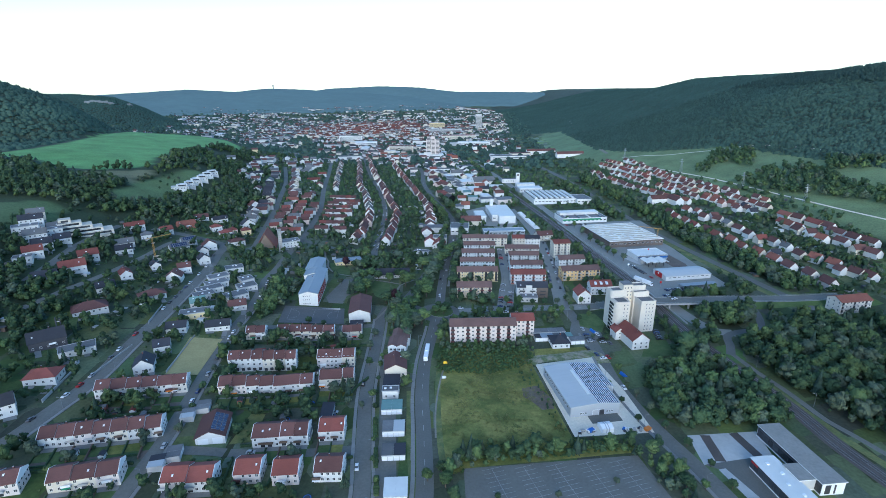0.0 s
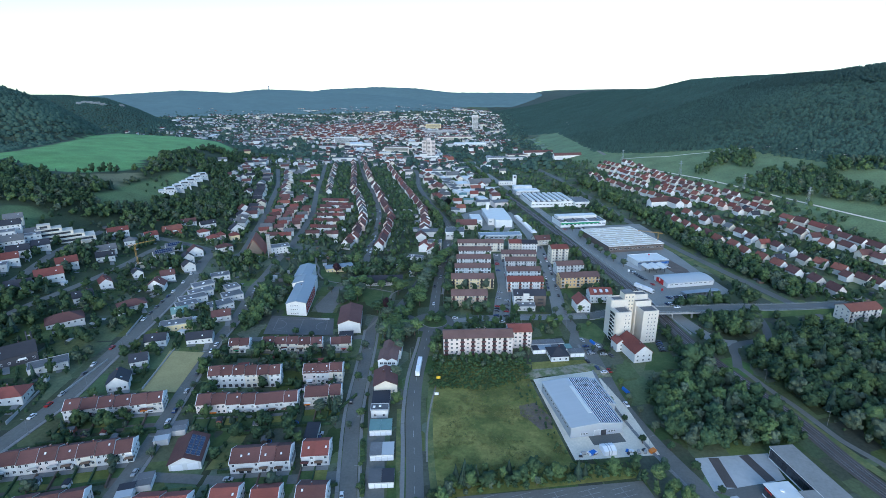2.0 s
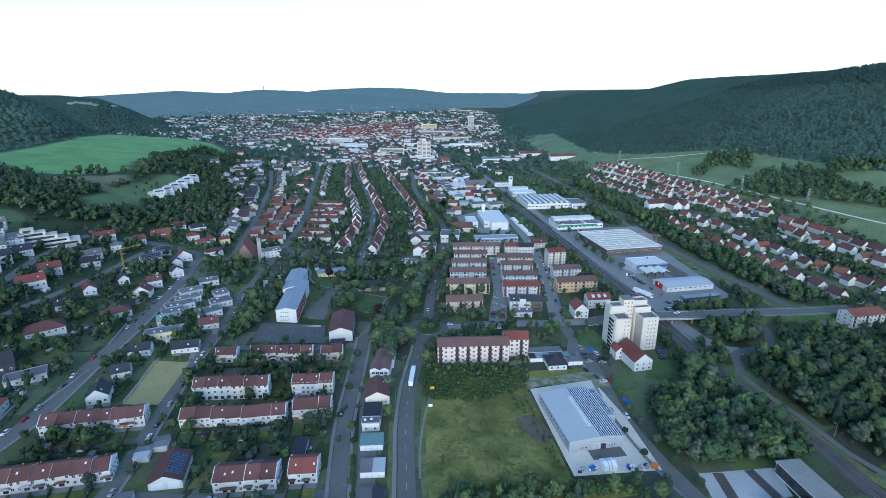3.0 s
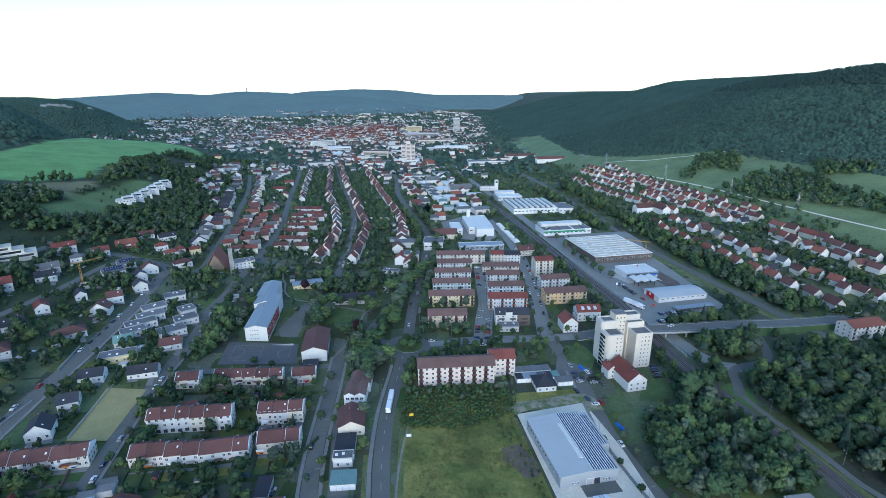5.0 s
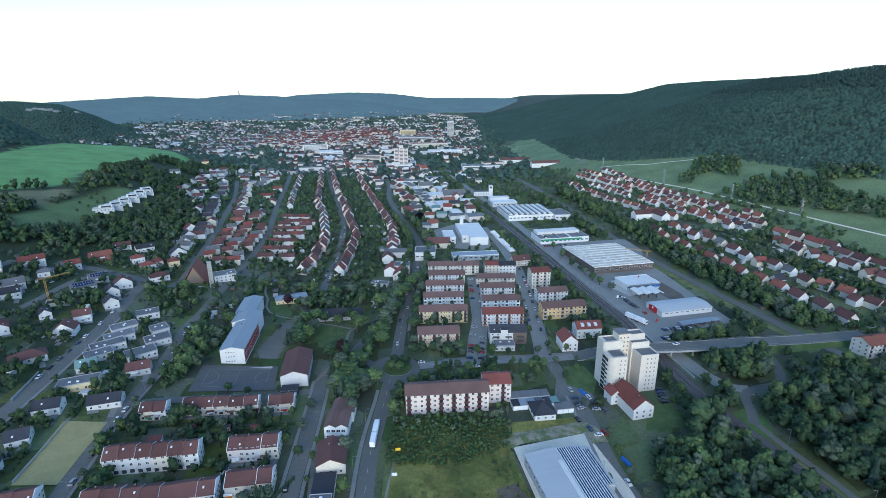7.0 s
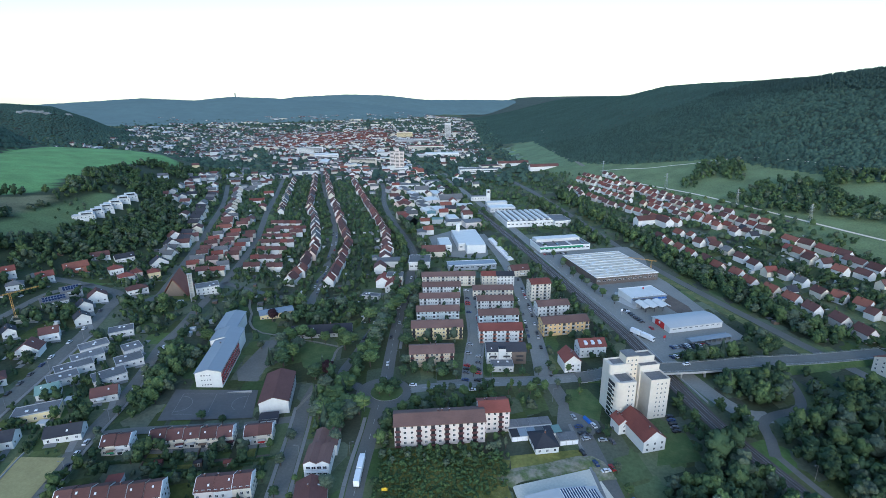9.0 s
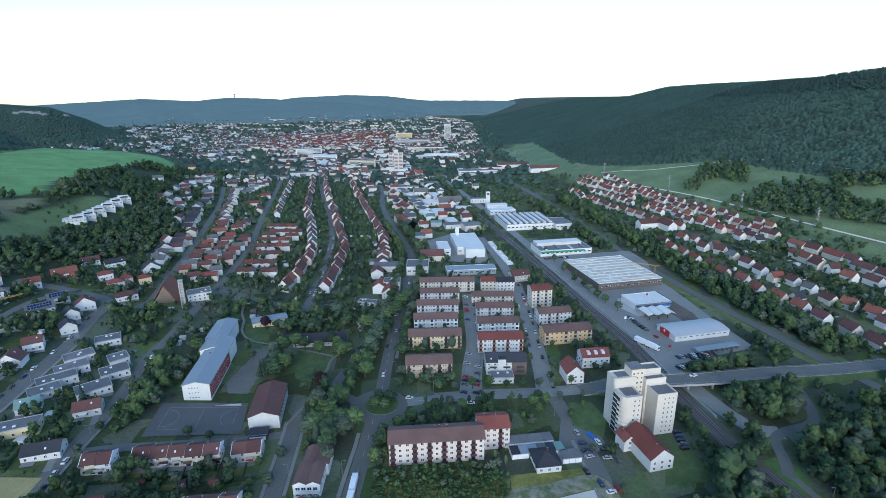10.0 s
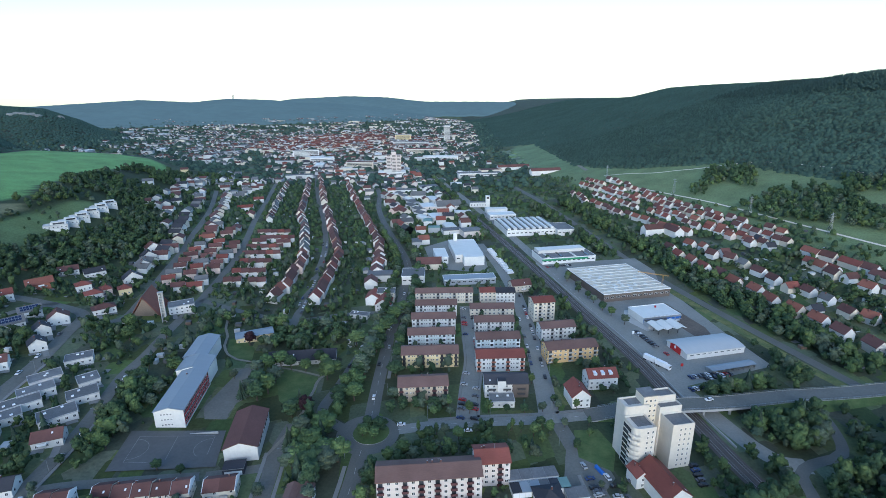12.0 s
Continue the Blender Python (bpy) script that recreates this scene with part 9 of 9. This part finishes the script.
# things on the hall's yard and in the gardens
tent = thing("storage_tent", pose(40, 216.5, 0.05, 0, 0, 18) @ Matrix.Diagonal((0.7, 0.7, 0.75, 1)), "white storage tent with grey stripes on the gravel yard", "tent")
part("cover", Shape().prism([(-4, 0), (4, 0), (4, 3), (0, 4.2), (-4, 3)], -4.2, 4.2), M_WHITE, tent)
for o in (-0.9, 0.9):
    part("stripe", Shape().prism([(-4.03, 0), (4.03, 0), (4.03, 3.03), (0, 4.25), (-4.03, 3.03)], o - 0.3, o + 0.3), WALL["grey"], tent)
rngy = random.Random(9)
for k in range(26):
    x, y = rngy.uniform(27, 58), 0
    y = 209.5 + (x - 25) * 0.26 + rngy.uniform(0.5, 3.0)
    if 35 < x < 46:
        continue
    m = rngy.choice((M_WHITE, M_BLUE, M_WOOD, M_DARK, M_CONC, M_CONC))
    s = rngy.uniform(0.5, 1.1)
    o = part("pallet_stack", Shape().box(-s, s, -0.6, 0.6, 0, 0.14, 0).box(-s * 0.9, s * 0.9, -0.5, 0.5, 0.14, rngy.uniform(0.4, 1.3), 1), [M_WOOD, m], None, pose(x, y, 0.08, 0, 0, rngy.uniform(0, 90)))
    tagged(o, "pallet stacked with wrapped building material", "pallet", "pallets on the yard")
for x, y, mtl in ((60, 219.5, M_ORANGE), (33, 213.5, M_BLUE)):
    o = part("skip", Shape().prism([(-0.8, 0), (0.8, 0), (1.0, 1.3), (-1.0, 1.3)], -1.6, 1.6), mtl, None, pose(x, y, 0.08, 0, 0, 40))
    tagged(o, "steel waste skip on gravel", "skip")
mound = Shape()
hall_bank = dense([(3, 273), (8, 278), (22, 283), (38, 290), (43, 289), (46, 280)], 2)
for i, a in enumerate(hall_bank):
    d = (hall_bank[min(i + 1, len(hall_bank) - 1)] - hall_bank[max(i - 1, 0)]).normalized()
    s = Vector((d.y, -d.x, 0))
    mound.v += [(*(a + s * w).xy, hh * rngy.uniform(0.7, 1.2)) for w, hh in ((-5.0, 0.06), (-0.8, 0.55), (1.0, 0.5), (3.5, 0.06))]
for i in range(len(hall_bank) - 1):
    for k in range(3):
        mound.f.append((4 * i + k, 4 * i + k + 1, 4 * i + 5 + k, 4 * i + 4 + k))
        mound.m.append(0)
tagged(part("earth_bank", mound, mat("heaped_earth", (0.32, 0.28, 0.20), amp=0.35, fine=0.8, col2=(0.13, 0.16, 0.06), patchy=0.16)), "low bank of heaped earth behind the hall", "earth bank")
for x, y, mtl, lab in ((-47, 262, M_YEL, "yellow sign board"), (-45, 246, M_WHITE, "white sign board")):
    s = thing("sign_board", pose(x, y, 0, 0, 0, 12), lab + " on posts beside the meadow", "sign")
    part("board", Shape().box(-1.2, 1.2, -0.05, 0.05, 1.0, 2.6), mtl, s)
    for o in (-1, 1):
        part("post", Shape().box(o - 0.06, o + 0.06, -0.05, 0.09, 0, 2.6), M_WOOD, s)
for x, y in ((56, 268), (44, 322)):
    b = part("boat_cover", Shape().prism([(-0.9, 0), (0.9, 0), (0.7, 1.1), (0, 1.5), (-0.7, 1.1)], -2.6, 2.6), M_BLUE, None, pose(x, y, 0.1, 0, 0, 118))
    tagged(b, "trailer under a bright blue tarpaulin at the roadside", "trailer")
for x, y, r in ((-110, 211, 2.0), (-116, 196, 1.6), (-84, 150, 1.6)):
    t = thing("trampoline", pose(x, y, 0, 0, 0, 0), "round blue-rimmed garden trampoline on a lawn", "trampoline", "trampolines")
    part("rim", Shape().tube(0, 0, 0.6, 0, 0, 0.75, r, r, k=20), M_BLUE, t)
    part("mat", Shape().tube(0, 0, 0.7, 0, 0, 0.78, r * 0.8, r * 0.8, k=20), M_DARK, t)
    for k in range(4):
        part("leg", Shape().box(-0.05, 0.05, -0.05, 0.05, 0, 0.65), M_STEEL, t, pose(r * 0.9 * math.cos(k * 1.57), r * 0.9 * math.sin(k * 1.57), 0))
rngs = random.Random(17)
for x, y in ((-190, 182), (-183, 180), (-196, 178), (-205, 180), (-128, 206), (-146, 204), (-150, 207), (-134, 268), (-150, 264), (-121, 270), (-100, 246), (-118, 196), (-126, 184), (-180, 152), (-192, 150), (-163, 226), (-120, 240), (-168, 176), (-104, 171), (-88, 180)):
    if is_taken(x, y):
        continue
    s = thing("garden_shed", pose(x, y, ground_at(x, y), 0, 0, 20 + rngs.choice((0, 90))), "small wooden garden shed with a pitched felt roof", "shed", "garden sheds")
    ws, rs, _ = gable_shapes(3.2, 2.4, 2.0, 22, 0.2, 0.2, -0.6)
    part("wall", ws, rngs.choice((M_WOOD, M_WOOD, WALL["white"], WALL["brick"])), s)
    part("roof", rs, [rngs.choice((ROOF["dark"], ROOF["red"], ROOF["grey"]))], s)
    part("door", door_mesh(0.9, 1.8, M_WOOD), None, s, pose(0.4, -1.2, 0.02))

# grass verges along the main road
strip("trodden_path", [(-40, 196), (-44, 216), (-46.5, 238), (-47.5, 262)], 0.9, M_PATH, 0.1, "narrow trodden path along the meadow edge", "path", take=False, step=2.0)
strip("verge", [(-31, 172), (-37, 192), (-44, 222), (-49, 250), (-51, 268)], 3.0, M_VERGE, 0.075, "dry yellowish grass verge beside the main road", "verge", take=False)
strip("verge", [(-45, 168), (-52, 192), (-58, 216), (-62, 232)], 2.6, M_VERGE, 0.07, "yellow-green verge behind the garages", "verge", take=False)

# hedges and garden walls behind the terraces
def hedge(line, w, h, seed, material=None):
    rg = random.Random(seed)
    s = Shape()
    pts = dense(line, 0.9)
    for a, b in zip(pts, pts[1:]):
        d = (b - a).normalized()
        n = Vector((d.y, -d.x, 0))
        ww, hh = w * rg.uniform(0.8, 1.15), h * rg.uniform(0.85, 1.12)
        z = ground_at(a.x, a.y)
        p = [a - n * ww / 2, a + n * ww / 2, b + n * ww / 2, b - n * ww / 2]
        q = [a - n * ww * 0.38, a + n * ww * 0.38, b + n * ww * 0.4, b - n * ww * 0.36]
        k = len(s.v)
        s.v += [(v.x, v.y, z - 0.2) for v in p] + [(v.x + rg.uniform(-0.1, 0.1), v.y + rg.uniform(-0.1, 0.1), z + hh * rg.uniform(0.9, 1.08)) for v in q]
        s.f += [tuple(k + i for i in f) for f in ((4, 5, 6, 7), (0, 1, 5, 4), (1, 2, 6, 5), (2, 3, 7, 6), (3, 0, 4, 7))]
        s.m += [0] * 5
    return tagged(part("hedge", s, material or M_LEAF[0]), "clipped dark green garden hedge", "hedge", "hedges")


for i, line in enumerate((((-212, 168), (-168, 190)), ((-206, 134), (-165, 152)), ((-160, 204), (-114, 222)), ((-136, 202), (-92, 214)), ((-158, 232), (-120, 246)), ((-128, 174), (-96, 182)), ((-176, 258), (-130, 274)), ((-130, 268), (-98, 278)), ((-127, 166), (-122, 150)), ((-105, 168), (-103, 152)), ((-160, 176), (-168, 190)), ((-186, 184), (-180, 172)), ((-198, 184), (-194, 176)), ((-140, 208), (-138, 200)), ((-124, 214), (-120, 204)), ((-95, 218), (-88, 240)), ((-84, 172), (-74, 176)), ((-220, 216), (-204, 222)))):
    hedge(line, 1.0, 1.5, i)
for i, line in enumerate((((-72.8, 205.0), (-68.4, 191.3)), ((-65.7, 183.6), (-62.0, 171.6)), ((-60.2, 166.7), (-56.9, 156.2)))):
    hedge(line, 2.6, 1.1, 40 + i, M_LEAF[1])
for line in (((-210, 258), (-198, 216)), ((-236, 236), (-232, 200)), ((-256, 288), (-246, 262)), ((-246, 206), (-236, 176))):
    (ax, ay), (bx, by) = line
    L = math.hypot(bx - ax, by - ay)
    w = part("garden_wall", Shape().box(0, L, -0.15, 0.15, -2.5, 1.3), M_CONC, None, pose(ax, ay, (ground_at(ax, ay) + ground_at(bx, by)) / 2, 0, 0, math.degrees(math.atan2(by - ay, bx - ax))))
    tagged(w, "pale concrete garden retaining wall", "wall")

# garden plots in front of the terraces: paving, lawns, beds and low hedges
def garden_plots():
    rng = random.Random(17)
    sh = Shape()
    mats = [M_PAVE, M_LAWN, M_EARTH, M_ROUGH, M_LEAF[0], M_WOOD]
    for x, y, rot, L, W, units in ((-197.7, 199.3, 25, 43, 10, 6), (-189.3, 164.2, 26, 49, 10, 7), (-175, 139.6, 26, 25.5, 10, 3), (-135.3, 149.5, 16, 20.5, 11, 2), (-144.2, 281.6, 18, 36.5, 9, 5), (-115.3, 289.6, 17, 13, 9, 2), (-111.8, 253.1, 15, 22, 10, 3), (-137.9, 218.6, 19, 49, 10, 7), (-103.6, 233.1, 16, 19, 10, 3), (-111.2, 182.9, 15, 25.5, 11, 4), (-89.2, 190.7, 14, 12, 11, 2)):
        c, s = math.cos(radians(rot)), math.sin(radians(rot))
        u = L / units

        def put(a, b):
            px_, py_ = x + a * c - b * s, y + a * s + b * c
            return (px_, py_, ground_at(px_, py_))

        def slab(a0, a1, b0, b1, m, top, low=None):
            q = [put(a0, b0), put(a1, b0), put(a1, b1), put(a0, b1)]
            up = [(p[0], p[1], p[2] + top) for p in q]
            sh.face(up, m)
            if top > 0.3:
                for i in range(4):
                    j = (i + 1) % 4
                    sh.face([q[i], q[j], up[j], up[i]], m)

        for i in range(units):
            a0 = (i - units / 2) * u
            slab(a0 + 0.3, a0 + u - 0.3, -W / 2 - 2.9, -W / 2 - 0.1, 0, 0.12)
            depth = rng.uniform(8, 12)
            split = rng.uniform(0.4, 0.75)
            kinds = rng.choice(((1, 2), (1, 3), (3, 1), (1, 1), (1, 2)))
            b1, b2 = -W / 2 - 3, -W / 2 - 3 - depth * split
            slab(a0 + 0.35, a0 + u - 0.35, b2, b1, kinds[0], 0.10)
            slab(a0 + 0.35, a0 + u - 0.35, -W / 2 - 3 - depth, b2 - 0.1, kinds[1], 0.10)
            slab(a0 - 0.25, a0 + 0.25, -W / 2 - 3 - depth, -W / 2 - 1.5, rng.choice((4, 4, 5)), rng.uniform(0.7, 1.4))
            if rng.random() < 0.6:
                slab(a0 + 0.3, a0 + u - 0.3, -W / 2 - 3.6 - depth, -W / 2 - 3 - depth, 4, rng.uniform(0.8, 1.5))
    tagged(part("garden_plots", sh, mats), "small gardens of lawns, beds and low hedges", "gardens", kind="stuff")


garden_plots()


# sheds, greenhouses and paved corners in the gardens, past counting
def garden_sheds():
    rng = random.Random(23)
    sh = Shape()
    n = 0
    while n < 560:
        x, y = rng.uniform(-340, -90), rng.uniform(420, 900)
        if n > 330:
            x, y = rng.uniform(190, 320), rng.uniform(420, 680)
        if n > 420:
            x, y = rng.uniform(-400, -195), rng.uniform(200, 480)
        n += 1
        if is_taken(x, y) or is_taken(x + 2, y + 2) or is_taken(x - 2, y - 2) or ground_at(x, y) > 40:
            continue
        z = ground_at(x, y)
        a = radians(rng.choice((12, 22, 102, 112)))
        L, W, h, m = rng.uniform(2, 4.5), rng.uniform(1.5, 2.4), rng.uniform(1.9, 2.6), rng.choice((0, 0, 1, 2, 3))
        if rng.random() < 0.4:
            h, m = 0.15, rng.choice((4, 4, 0))
        c, s = math.cos(a), math.sin(a)
        q = [(x + u * c - v * s, y + u * s + v * c) for u, v in ((-L / 2, -W), (L / 2, -W), (L / 2, W), (-L / 2, W))]
        for i in range(4):
            j = (i + 1) % 4
            sh.face([(*q[i], z - 1), (*q[j], z - 1), (*q[j], z + h), (*q[i], z + h)], m)
        sh.face([(*p, z + h) for p in q], 3 if m == 2 else m)
    tagged(part("garden_sheds", sh, [WALL["white"], WALL["grey"], M_WOOD, ROOF["grey"], M_PAVE]), "small sheds, greenhouses and paved corners in gardens", "sheds", kind="stuff")


garden_sheds()


# drives, terraces and hedges round the detached houses of the western quarter
def front_gardens():
    rng = random.Random(29)
    paving, hedges = Shape(), Shape()
    for x, y, rot, L, W in PLOTS:
        if x > -195 or y > 500:
            continue
        c, s = math.cos(radians(rot)), math.sin(radians(rot))

        def at(a, b):
            return x + a * c - b * s, y + a * s + b * c

        def quad(a0, a1, b0, b1):
            q = [at(a, b) for a, b in ((a0, b0), (a1, b0), (a1, b1), (a0, b1))]
            paving.face([(px, py, ground_at(px, py) + 0.3) for px, py in q])

        side = rng.choice((-1, 1))
        for k in range(4):
            quad(side * L * 0.3 - 1.5, side * L * 0.3 + 1.5, -W / 2 - 2.0 * (k + 1), -W / 2 - 2.0 * k)
        quad(-side * L * 0.3 - 2.5, -side * L * 0.3 + 2.5, -W / 2 - 3.2, -W / 2 - 0.1)
        A, B = L / 2 + rng.uniform(3.5, 6), W / 2 + rng.uniform(4.5, 7)
        ring_ = [(-A, -B), (A, -B), (A, B), (-A, B), (-A, -B)]
        for (a0, b0), (a1, b1) in zip(ring_, ring_[1:]):
            n = max(2, int(math.hypot(a1 - a0, b1 - b0) / 1.6))
            gap = rng.random() < 0.3
            h0 = rng.uniform(0.9, 2.2)
            for k in range(n):
                if gap or rng.random() < 0.15:
                    continue
                a, b = a0 + (a1 - a0) * (k + 0.5) / n, b0 + (b1 - b0) * (k + 0.5) / n
                px, py = at(a + rng.uniform(-0.2, 0.2), b + rng.uniform(-0.2, 0.2))
                if is_taken(px, py) or is_taken(px + 1.5, py) or is_taken(px - 1.5, py):
                    continue
                z, r, hh = ground_at(px, py), rng.uniform(0.6, 0.95), h0 * rng.uniform(0.8, 1.2)
                o = len(hedges.v)
                ang = rng.uniform(0, 1)
                for rr, zz in ((r, -0.5), (r * 1.05, hh * 0.6), (r * 0.6, hh)):
                    hedges.v += [(px + rr * math.cos(ang + i * 1.2566), py + rr * math.sin(ang + i * 1.2566), z + zz) for i in range(5)]
                for lv in (0, 5):
                    hedges.f += [(o + lv + i, o + lv + (i + 1) % 5, o + lv + 5 + (i + 1) % 5, o + lv + 5 + i) for i in range(5)]
                hedges.f.append(tuple(o + 10 + i for i in range(5)))
                hedges.m += [0] * 11
    tagged(part("garden_paving", paving, M_PAVE), "paved drives and terraces beside detached houses", "paving", kind="stuff")
    tagged(part("garden_hedges", hedges, M_LEAF[0]), "uneven garden hedges round detached houses", "hedges", kind="stuff")


front_gardens()

# lookout tower on the far ridge, pale cliffs on the hill behind the crop field
lt = thing("lookout_tower", pose(-1874, 3525, ground_at(-1874, 3525)), "slim pale lookout tower on a wooded ridge", "lookout tower")
part("shaft", Shape().box(-3, 3, -3, 3, 0, 34), M_CONC, lt)
part("gallery", Shape().box(-4.5, 4.5, -4.5, 4.5, 28, 31), M_CONC, lt)
part("mast", Shape().tube(0, 0, 34, 0, 0, 46, 0.8, 0.3, k=5), M_STEEL, lt)
rngr = random.Random(71)
for x, y in ((-1494, 1531), (-1493, 1554), (-1479, 1562), (-1465, 1573), (-1448, 1578), (-1442, 1652)):
    v = [tuple(np.array(q) * (rngr.uniform(9, 14), rngr.uniform(4, 6), rngr.uniform(5, 8)) * rngr.uniform(0.75, 1.2)) for q in BALL_V]
    sh = Shape()
    sh.v, sh.f, sh.m = v, [tuple(int(i) for i in q) for q in BALL_F], [0] * len(BALL_F)
    tagged(part("cliff", sh, shared("limestone", lambda: mat("limestone", (0.20, 0.21, 0.20), amp=0.35, fine=0.15, coarse=0.03)), None, pose(x, y, ground_at(x, y) + 1, 0, 0, 40)), "pale limestone cliff among hillside trees", "cliff", "cliffs")
